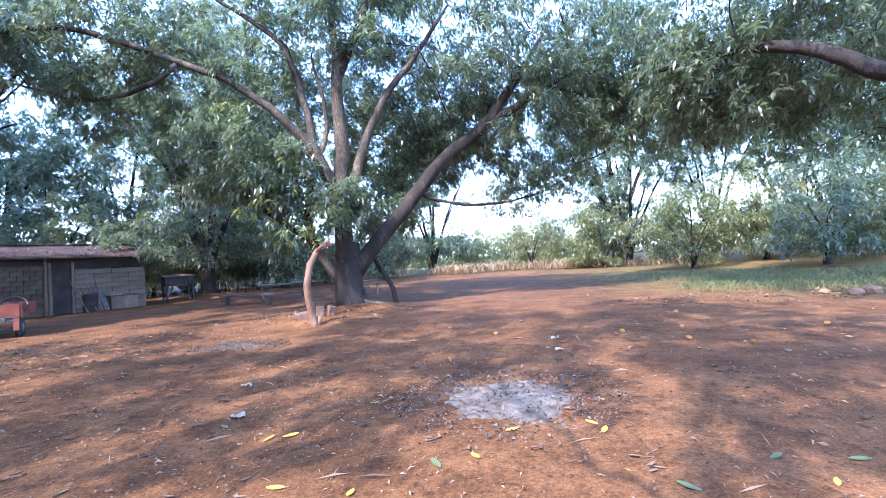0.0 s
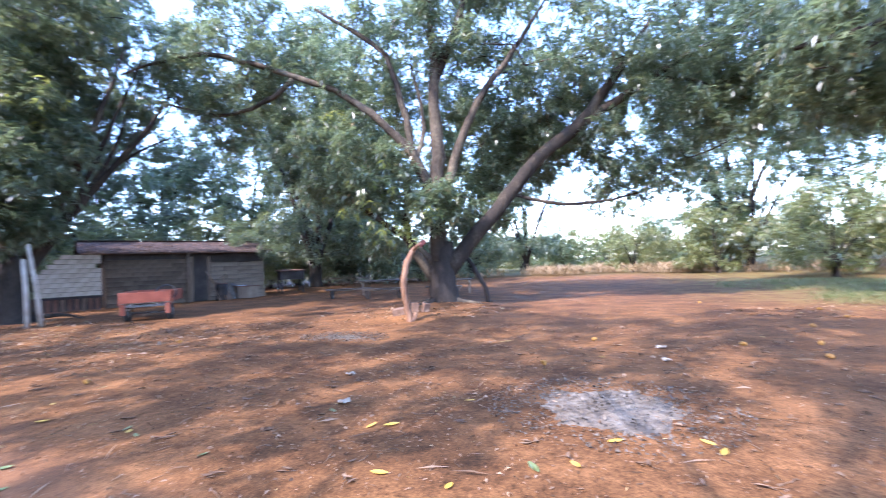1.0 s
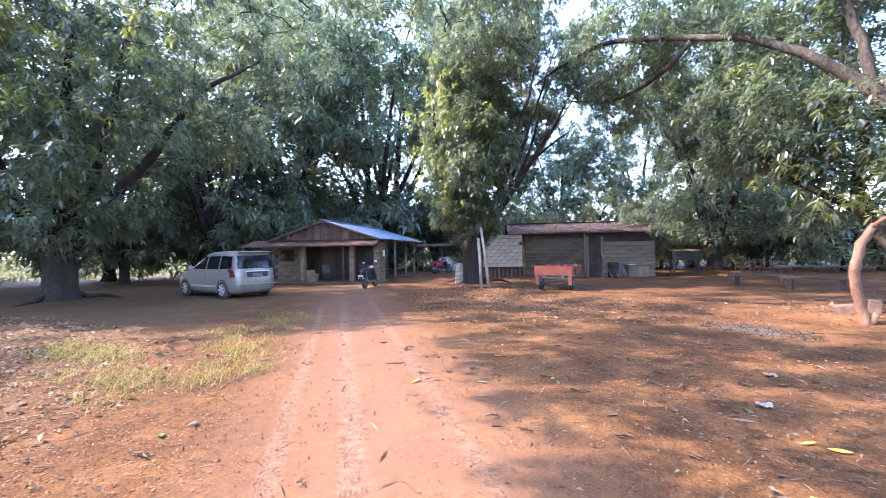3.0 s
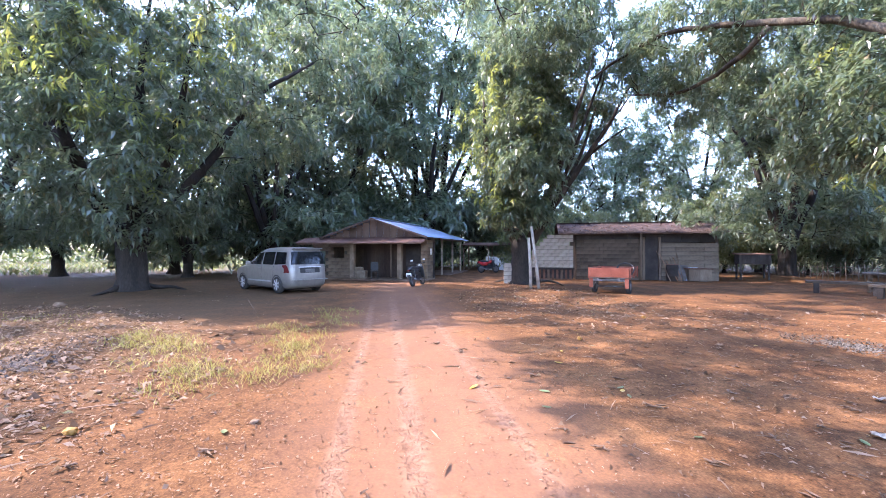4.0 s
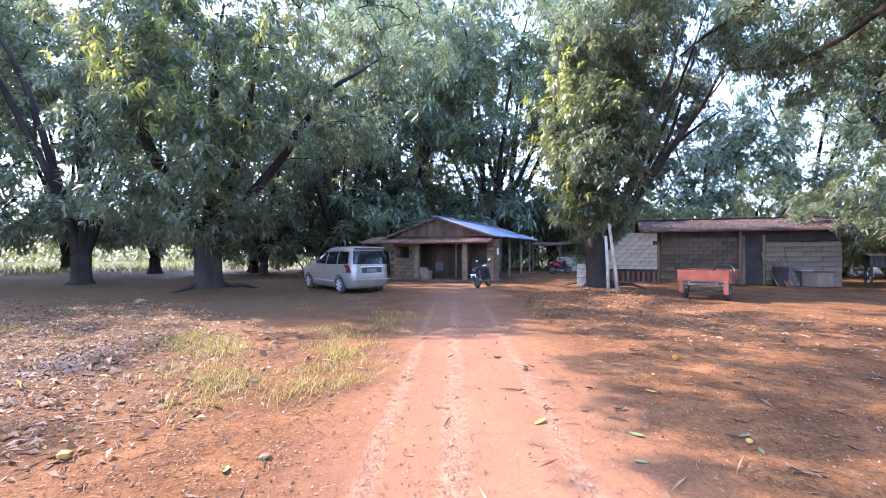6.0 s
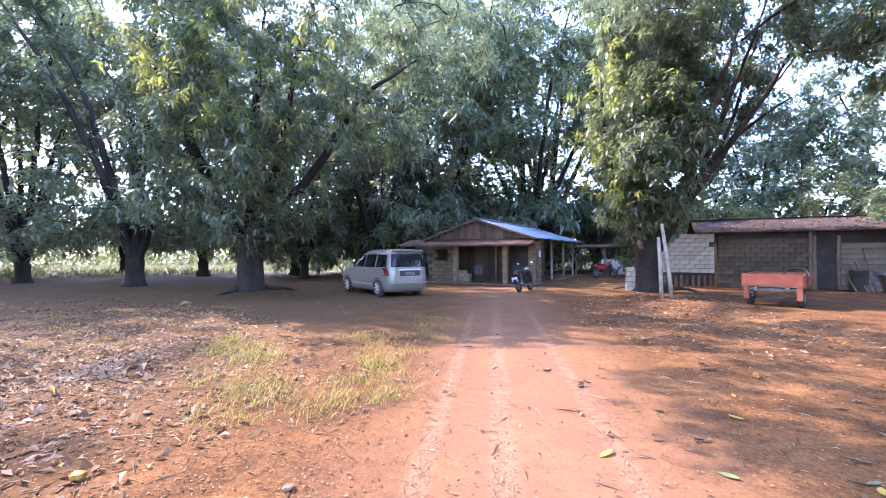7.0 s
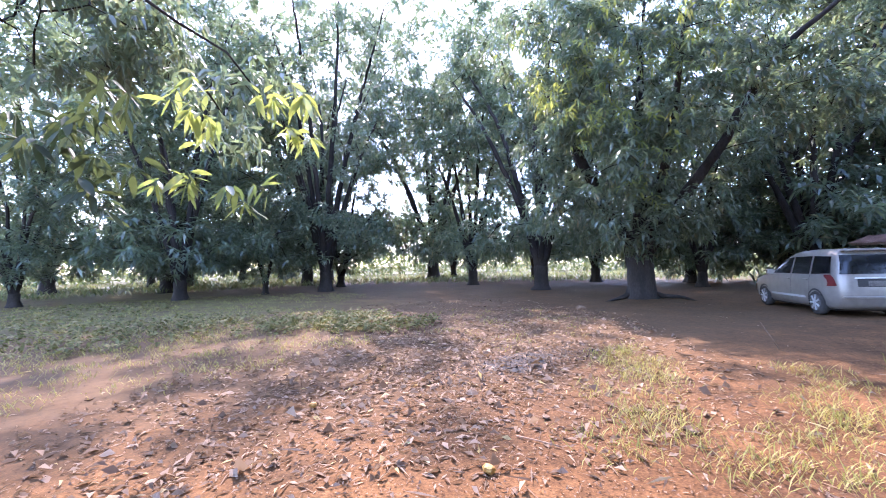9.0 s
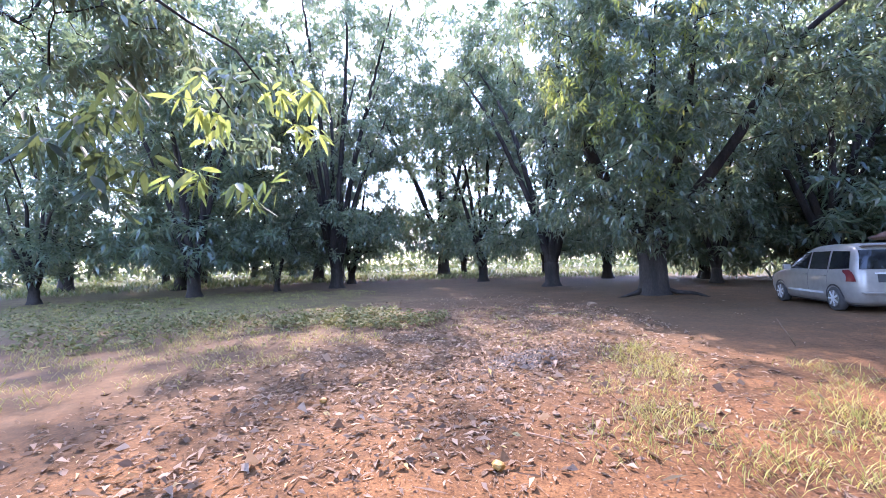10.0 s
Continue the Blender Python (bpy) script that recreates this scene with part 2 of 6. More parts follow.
def mango_tree(label, base, trunk, limbs, env, clumps, per_clump, length, leaf, seed, clump=0.8, floor=1.2, droop=0.45, per=8, bark=None, name="mango_tree", open_gaps=(), wander=0.035, roots=0):
    """A tree: a flared trunk, limbs as given, thin branches from them to the foliage, and a crown of leaf rosettes. Places are relative to its base."""
    rng = np.random.default_rng(seed)
    bark = bark or M_BARK
    tree = empty(name, pose(*base), label, "tree")
    nodes, node_r = [], []
    p, r = smooth_path(*trunk, step=0.25, jitter=0.02, seed=seed)
    # Trunks keep the darker bark; shade is in that colour, unlike pale limbs.
    part("trunk", tube_mesh("trunk", p, r, 14, 0.06, seed), M_BARK, tree)
    rr = random.Random(seed)
    for k in range(roots):
        a, g, far = 6.283 * (k + rr.uniform(-0.3, 0.3)) / roots, r[2], rr.uniform(1.1, 1.7)
        c, s = math.cos(a), math.sin(a)
        line, girth = smooth_path([(c * g * 0.5, s * g * 0.5, 0.42), (c * g * 1.3, s * g * 1.3, 0.20), (c * (g + far * 0.5), s * (g + far * 0.5) + 0.1, 0.15), (c * (g + far), s * (g + far) - 0.1, -0.08)], [0.12, 0.09, 0.055, 0.02], 0.2, 0.02, seed + k)
        part("root", tube_mesh("root", line, girth, 8, 0.1, k), bark, tree)
    nodes += p[len(p) // 2:]
    for k, (pts, rad) in enumerate(limbs):
        p, r = smooth_path(pts, rad, step=0.45, jitter=wander, seed=seed + k)
        part("limb", tube_mesh("limb", p, r, 9, 0.08, seed + k), bark, tree)
        nodes += p[2:]
    goal = envelope_points(rng, env, clumps)
    goal = goal[goal[:, 2] > floor]
    for gx, gy, gz, gr in open_gaps:
        goal = goal[np.linalg.norm(goal - np.array([gx, gy, gz]), axis=1) > gr]
    nd = np.array([tuple(q) for q in nodes])
    verts, faces, centres, axes = [], [], [], []
    order = np.argsort([np.min(np.linalg.norm(nd - g, axis=1)) for g in goal])
    for i in order:
        g = goal[i]
        dist = np.linalg.norm(nd - g, axis=1) + np.maximum(0, nd[:, 2] - g[2]) * 0.6
        j = int(np.argmin(dist))
        a = Vector(nd[j])
        b = Vector(g)
        run = (b - a).length
        if run > 0.3:
            m1 = a.lerp(b, 0.35) + Vector((0, 0, 0.10 * run)) + Vector(rng.normal(size=3)) * 0.06 * run
            m2 = a.lerp(b, 0.7) + Vector((0, 0, 0.09 * run)) + Vector(rng.normal(size=3)) * 0.05 * run
            th = min(0.06, 0.010 + 0.011 * run)
            tube([a, m1, m2, b], [th, th * 0.75, th * 0.5, 0.006], 4 if clumps > 450 else 3, 0, 0, False, verts, faces)
            nd = np.concatenate([nd, np.array([tuple(m1), tuple(m2), tuple(b)])])
        n = int(per_clump * rng.uniform(0.55, 1.45))
        face = unit(g - np.array([0, 0, g[2] * 0.7])) + np.array([0, 0, 0.25])
        off = unit(rng.normal(size=(n, 3)) + face * 0.6) * (rng.uniform(0.25, 1.0, (n, 1)) ** 0.6) * clump * np.array([1, 1, 0.72])
        c = g + off
        out = unit(off + face * 0.4 * clump + rng.normal(size=(n, 3)) * 0.15)
        centres.append(c)
        axes.append(out)
    if verts:
        tagged(part("branchwork", mesh_from("branchwork", verts, faces, True), bark, tree), kind="stuff")
    centres, axes = np.concatenate(centres), np.concatenate(axes)
    keep = centres[:, 2] > floor * 0.8
    crown = part("crown", quads_mesh("crown", leaves(rng, centres[keep], axes[keep], per, length, droop)), leaf, tree)
    tagged(crown, kind="stuff")
    return tree


def flared(h, r, lean=(0, 0)):
    """A trunk's line and girth with a flared foot."""
    return ([(0, 0, -0.25), (0, 0, 0.0), (lean[0] * 0.15, lean[1] * 0.15, 0.25), (lean[0] * 0.5, lean[1] * 0.5, h * 0.55), (lean[0], lean[1], h), (lean[0], lean[1], h + 0.35)], [r * 1.75, r * 1.45, r * 1.12, r * 0.95, r * 1.0, r * 0.45])


def wild_limbs(rng, top, r, count, reach, rise, tilt=0.0):
    """Limbs that fan out from the trunk's head."""
    out = []
    for k in range(count):
        a = 2 * math.pi * (k + rng.uniform(-0.3, 0.3)) / count + tilt
        R, H = reach * rng.uniform(0.6, 1.0), rise * rng.uniform(0.65, 1.1)
        c, s = math.cos(a), math.sin(a)
        out.append(([(top[0], top[1], top[2] - 0.3), (top[0] + c * R * 0.22, top[1] + s * R * 0.22, top[2] + H * 0.30),
                     (top[0] + c * R * 0.55 + rng.uniform(-0.3, 0.3), top[1] + s * R * 0.55, top[2] + H * 0.68),
                     (top[0] + c * R, top[1] + s * R + rng.uniform(-0.4, 0.4), top[2] + H)], [r * 0.6, r * 0.42, r * 0.27, r * 0.1]))
    return out

# ---- ground ----
def ground_height(x, y):
    z = 0.05 * noise.noise(Vector((x * 0.18, y * 0.18, 3.0))) + 0.018 * noise.noise(Vector((x * 0.9, y * 0.9, 7.0)))
    d = math.hypot(x, y)
    z *= min(1.0, 0.35 + d / 14)
    z += 0.22 * math.exp(-((x + 4.9) ** 2 + (y - 14.3) ** 2) / 3.2)          # earth heaped round the big tree's foot
    z += 0.30 * math.exp(-((x + 16.9) ** 2 + (y - 23.4) ** 2) / 3.0)
    z += 0.14 * math.exp(-((x + 19.2) ** 2 + (y + 6.9) ** 2) / 2.5)
    z += 0.9 * max(0.0, min(1.0, (x - 13) / 14)) * max(0.0, min(1.0, (y - 6) / 8))   # bank at the right
    z += 0.12 * math.exp(-((x + 4.75) ** 2 + ((y - 11.7) / 0.9) ** 2) / 0.9)       # loose earth at the crooked post
    if -12.5 < x < 1:                                                       # wheel ruts of the drive
        for o in (-0.46, 0.18):
            z -= 0.010 * math.exp(-((y + 0.15 * x - o) / 0.16) ** 2)
    return z


def axis_steps():
    near = np.arange(-16, 16.01, 0.2)
    mid = np.concatenate([np.arange(16.5, 60, 1.0), np.array([64, 72, 85, 105, 140, 200, 320, 520, 900])])
    return np.concatenate([-mid[::-1], near, mid])


def build_ground():
    xs, ys = axis_steps() - 3, axis_steps() + 2
    verts = [(x, y, ground_height(x, y)) for y in ys for x in xs]
    w = len(xs)
    faces = [(j * w + i, j * w + i + 1, (j + 1) * w + i + 1, (j + 1) * w + i) for j in range(len(ys) - 1) for i in range(w - 1)]
    m, n, l, p = mat("earth")
    co = n.new("ShaderNodeTexCoord")

    def nz(scale, detail=5, rough=0.55):
        t = n.new("ShaderNodeTexNoise")
        t.inputs["Scale"].default_value, t.inputs["Detail"].default_value, t.inputs["Roughness"].default_value = scale, detail, rough
        l.new(co.outputs["Object"], t.inputs["Vector"])
        return t.outputs[0]

    def calc(op, a, b=None, c=None):
        k = n.new("ShaderNodeMath")
        k.operation = op
        k.use_clamp = op == "MULTIPLY"
        for i, v in enumerate((a, b, c)):
            if v is None:
                continue
            if isinstance(v, (int, float)):
                k.inputs[i].default_value = v
            else:
                l.new(v, k.inputs[i])
        return k.outputs[0]

    def blend(f, a, b):
        k = n.new("ShaderNodeMix")
        k.data_type = "RGBA"
        for i, v in ((0, f), (6, a), (7, b)):
            if isinstance(v, tuple):
                k.inputs[i].default_value = (*v, 1)
            elif isinstance(v, (int, float)):
                k.inputs[i].default_value = v
            else:
                l.new(v, k.inputs[i])
        return k.outputs[2]

    def step(v, lo, hi):
        k = n.new("ShaderNodeMapRange")
        k.inputs[1].default_value, k.inputs[2].default_value = lo, hi
        k.clamp = True
        l.new(v, k.inputs[0])
        return k.outputs[0]

    sep = n.new("ShaderNodeSeparateXYZ")
    l.new(co.outputs["Object"], sep.inputs[0])
    X, Y = sep.outputs[0], sep.outputs[1]
    big, mid, fine, grit = nz(0.22), nz(1.3), nz(9, 6, 0.65), nz(70, 3, 0.7)
    r = ramp(n, [(0.20, (0.039, 0.0165, 0.0060)), (0.40, (0.088, 0.0395, 0.0142)), (0.60, (0.158, 0.0725, 0.0263)), (0.80, (0.254, 0.122, 0.0466)), (0.95, (0.325, 0.175, 0.0745))])
    pebble = nz(38, 2, 0.5)
    l.new(calc("MULTIPLY_ADD", pebble, 0.55, calc("MULTIPLY_ADD", grit, 0.60, calc("MULTIPLY_ADD", fine, 0.60, calc("MULTIPLY_ADD", mid, 0.75, calc("MULTIPLY_ADD", big, 0.45, -0.995))))), r.inputs[0])
    col = r.outputs[0]
    # dry pinkish dust on the drive
    u = calc("MULTIPLY_ADD", X, 0.15, Y)
    lane = calc("ABSOLUTE", calc("SUBTRACT", u, 0.45))
    on_lane = calc("MULTIPLY", step(calc("MULTIPLY_ADD", mid, 1.2, lane), 2.5, 1.1), step(X, 1.0, -3.0))
    col = blend(calc("MULTIPLY", on_lane, calc("MULTIPLY_ADD", grit, -0.6, 0.9)), col, (0.218, 0.112, 0.064))
    tread = None
    for centre, half in ((-0.46, 0.12), (0.16, 0.15), (1.08, 0.12)):
        band = step(calc("ABSOLUTE", calc("SUBTRACT", calc("MULTIPLY_ADD", mid, 0.07, u), centre + 0.035)), half, half * 0.35)
        band = calc("MULTIPLY", band, 0.7 if centre > 1 else 0.85)
        tread = band if tread is None else calc("MAXIMUM", tread, band)
    tread = calc("MULTIPLY", tread, calc("MULTIPLY", step(X, -0.5, -3.5), step(X, -16.0, -11.0)))
    col = blend(calc("MULTIPLY", tread, calc("MULTIPLY_ADD", fine, 1.1, -0.26)), col, (0.35, 0.208, 0.134))
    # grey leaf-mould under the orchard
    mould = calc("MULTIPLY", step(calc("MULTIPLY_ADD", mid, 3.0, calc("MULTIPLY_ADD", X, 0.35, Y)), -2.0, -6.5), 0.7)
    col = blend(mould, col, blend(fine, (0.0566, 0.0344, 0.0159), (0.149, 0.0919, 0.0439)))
    # green cover: the near verge on the right and the grass beneath the far trees
    right = calc("MULTIPLY", step(calc("MULTIPLY_ADD", mid, 5.0, calc("MULTIPLY_ADD", X, 0.55, Y)), 19.0, 23.0), step(calc("MULTIPLY_ADD", mid, 4.0, X), 4.5, 10.0))
    left = calc("MULTIPLY", step(calc("MULTIPLY_ADD", mid, 4.0, calc("MULTIPLY_ADD", X, 0.2, Y)), -12.0, -16.0), step(calc("MULTIPLY_ADD", mid, 6.0, X), -12.0, -6.0))
    green = blend(fine, (0.0716, 0.0649, 0.018), (0.181, 0.133, 0.0433))
    col = blend(calc("MULTIPLY", calc("MAXIMUM", right, left), step(calc("MULTIPLY_ADD", fine, 0.5, mid), 0.55, 0.85)), col, green)
    # dry fields beyond
    far = step(calc("MULTIPLY_ADD", mid, 6.0, calc("MAXIMUM", calc("ABSOLUTE", X), calc("ABSOLUTE", Y))), 38.0, 48.0)
    col = blend(far, col, blend(mid, (0.104, 0.0759, 0.0284), (0.0768, 0.0803, 0.0244)))
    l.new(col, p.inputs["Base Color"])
    p.inputs["Roughness"].default_value = 0.95
    p.inputs["Specular IOR Level"].default_value = 0.15
    bp = n.new("ShaderNodeBump")
    bp.inputs["Strength"].default_value, bp.inputs["Distance"].default_value = 1.0, 0.034
    wv = n.new("ShaderNodeTexWave")
    wv.inputs["Scale"].default_value, wv.inputs["Distortion"].default_value, wv.inputs["Detail"].default_value = 5.5, 2.0, 2.0
    l.new(co.outputs["Object"], wv.inputs["Vector"])
    rough_h = calc("MULTIPLY_ADD", grit, 0.45, calc("MULTIPLY_ADD", pebble, 0.95, fine))
    l.new(calc("MULTIPLY_ADD", calc("MULTIPLY", tread, wv.outputs[1]), 0.08, calc("MULTIPLY", rough_h, calc("MULTIPLY_ADD", tread, -0.3, 1.0))), bp.inputs["Height"])
    l.new(bp.outputs[0], p.inputs["Normal"])
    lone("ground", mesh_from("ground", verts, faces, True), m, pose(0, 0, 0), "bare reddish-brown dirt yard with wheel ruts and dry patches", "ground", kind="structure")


build_ground()


# ---- trees ----
def big_mango():
    """The open, many-stemmed tree in the middle of the yard."""
    bx, by = -4.85, 14.4

    def rel(pts):
        return [(x - bx, y - by, z) for x, y, z in pts]
    limbs = [
        (rel([(-4.95, 14.35, 1.6), (-4.94, 14.38, 4.2), (-4.85, 14.42, 5.8), (-4.95, 14.35, 7.3), (-4.9, 14.3, 8.6), (-5.0, 14.2, 11.5)]), [0.34, 0.27, 0.24, 0.2, 0.16, 0.06]),
        (rel([(-4.92, 14.35, 7.9), (-4.1, 14.7, 9.9), (-3.6, 14.9, 11.6)]), [0.19, 0.15, 0.07]),
        (rel([(-4.95, 14.3, 0.7), (-5.35, 14.15, 1.4), (-5.98, 14.0, 2.6), (-5.9, 14.03, 4.2), (-5.65, 14.1, 5.2), (-5.3, 14.25, 6.3), (-5.6, 13.9, 8.6)]), [0.2, 0.19, 0.15, 0.13, 0.11, 0.08, 0.03]),
        (rel([(-4.9, 14.3, 3.2), (-5.6, 14.05, 5.2), (-6.25, 13.9, 6.05), (-7.45, 13.45, 7.25), (-8.8, 12.95, 8.0), (-11.2, 12.1, 8.9), (-12.6, 11.6, 9.2), (-13.96, 11.1, 8.98), (-15.4, 10.7, 8.6)]), [0.22, 0.19, 0.155, 0.125, 0.105, 0.09, 0.075, 0.06, 0.03]),
        (rel([(-4.7, 14.5, 1.2), (-3.67, 14.85, 2.6), (-2.68, 15.2, 3.7), (-1.66, 15.6, 5.0), (-0.2, 16.1, 6.2), (0.5, 16.4, 7.1), (1.4, 16.7, 8.4), (2.4, 17.1, 10.0)]), [0.30, 0.26, 0.25, 0.24, 0.22, 0.19, 0.15, 0.06]),
        (rel([(-0.2, 16.1, 6.2), (1.8, 16.85, 7.5), (3.2, 17.35, 8.45), (4.95, 18.0, 9.3), (5.7, 18.3, 10.4)]), [0.17, 0.14, 0.12, 0.09, 0.04]),
        (rel([(2.2, 17.0, 7.8), (3.6, 17.2, 7.6), (5.2, 17.3, 6.7)]), [0.07, 0.05, 0.03]),
        (rel([(-4.75, 14.5, 3.0), (-4.5, 14.55, 4.5), (-4.05, 14.7, 6.0), (-3.25, 15.0, 7.6), (-2.2, 15.4, 9.0), (-1.1, 15.8, 10.8)]), [0.2, 0.17, 0.15, 0.12, 0.1, 0.04]),
        (rel([(-2.5, 15.3, 3.9), (-1.3, 15.7, 3.5), (0.3, 16.3, 3.5), (1.8, 16.85, 3.8), (2.8, 17.2, 4.1)]), [0.07, 0.06, 0.05, 0.035, 0.02]),
        (rel([(-4.95, 14.3, 1.3), (-5.75, 14.0, 2.2), (-7.1, 13.6, 3.3), (-8.05, 13.25, 4.1), (-9.2, 12.85, 4.9)]), [0.14, 0.12, 0.1, 0.08, 0.04]),
        (rel([(-5.6, 14.05, 5.1), (-6.0, 14.0, 7.2), (-6.5, 13.8, 8.9), (-7.4, 13.5, 9.7), (-8.8, 13.0, 10.7)]), [0.14, 0.12, 0.1, 0.08, 0.04]),
        (rel([(-9.6, 12.7, 8.2), (-11.0, 12.8, 7.6), (-13.0, 12.6, 7.4), (-14.8, 12.0, 7.9)]), [0.09, 0.08, 0.06, 0.03]),
    ]
    env = [(0.8, 2.0, 9.8, 10.5, 6.5, 3.8, 6.5), (-2.9, -0.9, 4.9, 2.6, 1.6, 2.2, 1.2), (-8.0, -1.6, 9.4, 4.0, 2.8, 3.4, 2.2), (6.4, 3.0, 6.8, 4.6, 2.8, 3.0, 2.6), (6.2, 2.2, 3.9, 2.2, 1.2, 1.0, 0.4), (-1.6, -0.5, 2.4, 0.8, 0.6, 0.5, 0.12), (0.6, 3.0, 6.4, 3.4, 2.0, 2.6, 1.4), (-1.5, -0.7, 4.2, 1.1, 0.6, 1.7, 0.35), (9.6, 3.6, 9.2, 3.0, 2.6, 3.2, 1.4), (-1.0, 3.4, 10.8, 5.5, 2.6, 3.6, 1.8), (-4.0, 2.6, 7.4, 2.6, 1.6, 2.4, 0.7), (4.0, 3.5, 6.4, 3.0, 1.8, 2.0, 1.0), (1.9, 3.3, 5.2, 2.0, 1.4, 1.6, 0.5), (0.1, -0.8, 3.5, 1.2, 0.5, 0.9, 0.35), (0.9, 1.3, 3.3, 1.7, 1.0, 1.2, 0.5)]
    return mango_tree("large open-crowned mango tree with many dark stems in the yard", (bx, by, 0), ([(0.05, 0, -0.2), (0.05, 0, 0.05), (0.02, 0, 0.5), (0, 0, 1.3), (0.1, 0.05, 2.3)], [0.66, 0.57, 0.49, 0.45, 0.30]),
               limbs, env, 1150, 13, 0.25, M_LEAF, 11, clump=0.62, per=9, bark=M_BARK_GREY, roots=3)


def pole_mango():
    """The tree between the house and the shed, its foliage hanging low."""
    limbs = [([(0.1, 0.1, 1.6), (0.9, 1.0, 3.4), (1.6, 2.1, 5.4), (2.2, 3.4, 7.6), (2.6, 4.6, 10.0)], [0.26, 0.17, 0.12, 0.08, 0.03]),
             ([(0.3, 0.3, 2.2), (1.3, 0.9, 4.6), (1.8, 1.5, 7.0), (2.0, 2.6, 10.5)], [0.22, 0.17, 0.12, 0.04]),
             ([(0, 0, 1.6), (-0.2, -0.9, 3.2), (0.2, -1.8, 5.4), (0.6, -2.2, 8.5)], [0.3, 0.22, 0.15, 0.05]),
             ([(0, 0, 1.7), (-1.2, 0.2, 3.6), (-2.2, 0.3, 6.6), (-2.6, 0.8, 9.8)], [0.3, 0.2, 0.14, 0.05]),
             ([(1.3, 1.5, 4.6), (1.5, 2.9, 6.2), (1.7, 4.6, 7.4)], [0.09, 0.07, 0.03]),
             ([(0.5, 0.6, 2.6), (1.0, 1.8, 4.8), (1.2, 2.8, 7.0), (1.1, 3.8, 10.0)], [0.14, 0.10, 0.07, 0.03]),
             ([(0.9, 1.0, 3.4), (1.6, 1.6, 5.6), (2.0, 2.4, 8.2), (2.6, 3.2, 11.0)], [0.12, 0.09, 0.06, 0.03]),
             ([(1.4, 1.9, 5.0), (1.4, 3.6, 7.2), (1.2, 5.4, 9.4)], [0.09, 0.06, 0.025]),
             ([(1.0, 1.8, 4.8), (0.6, 3.4, 6.6), (0.4, 4.6, 8.8)], [0.08, 0.06, 0.025])]
    env = [(1.0, -0.7, 5.8, 2.4, 2.0, 3.2, 2.4), (0.6, 0.3, 11.2, 4.2, 3.2, 4.4, 2.4), (3.9, -5.6, 11.2, 2.6, 2.4, 1.6, 0.25), (0.6, 4.4, 11.4, 3.2, 4.0, 2.8, 1.0), (-1.5, 0.8, 8.0, 3.0, 3.0, 3.0, 0.8), (0.4, 3.2, 7.4, 1.8, 2.4, 2.2, 0.35), (1.1, -0.8, 3.3, 1.5, 1.7, 0.8, 0.5)]
    return mango_tree("mango tree with low hanging foliage beside two leaning poles", (-18.9, 9.35, 0), flared(1.9, 0.47, (0.1, -0.15)), limbs, env, 620, 12, 0.28, M_LEAF, 23, clump=0.60, floor=2.3, droop=0.75, per=9, bark=M_BARK_GREY, roots=2)


def orchard_tree(seed, height, reach, trunk_r, clumps, per_clump, length, leaf=None, fork=1.7, low=2.2, droop=0.5, per=8, at=(0, 0, 0), stems=6, rise=0.6, label="mango tree of the orchard with a dark short trunk"):
    rng = random.Random(seed)
    limbs = wild_limbs(rng, (0, 0, fork), trunk_r, stems, reach * 0.75, height * rise, rng.uniform(0, 6))
    mid = (height + low) / 2
    env = [(0, 0, mid + 0.5, reach, reach, (height - low) / 2, 3.0)]
    env.append((0, 0, low + 1.6, reach * 0.92, reach * 0.92, 1.9, 1.7) if height > 8 else (0, 0, low + 0.75, reach * 0.95, reach * 0.95, 0.8, 1.5))
    for _ in range(4):
        a = rng.uniform(0, 6.28)
        env.append((math.cos(a) * reach * 0.6, math.sin(a) * reach * 0.6, mid + rng.uniform(-1.4, 1.0), reach * 0.45, reach * 0.45, (height - low) * 0.3, 0.7))
    return mango_tree(label, at, flared(fork, trunk_r), limbs, env, clumps, per_clump, length, leaf or M_LEAF, seed, clump=0.62, floor=low, droop=droop, per=per)


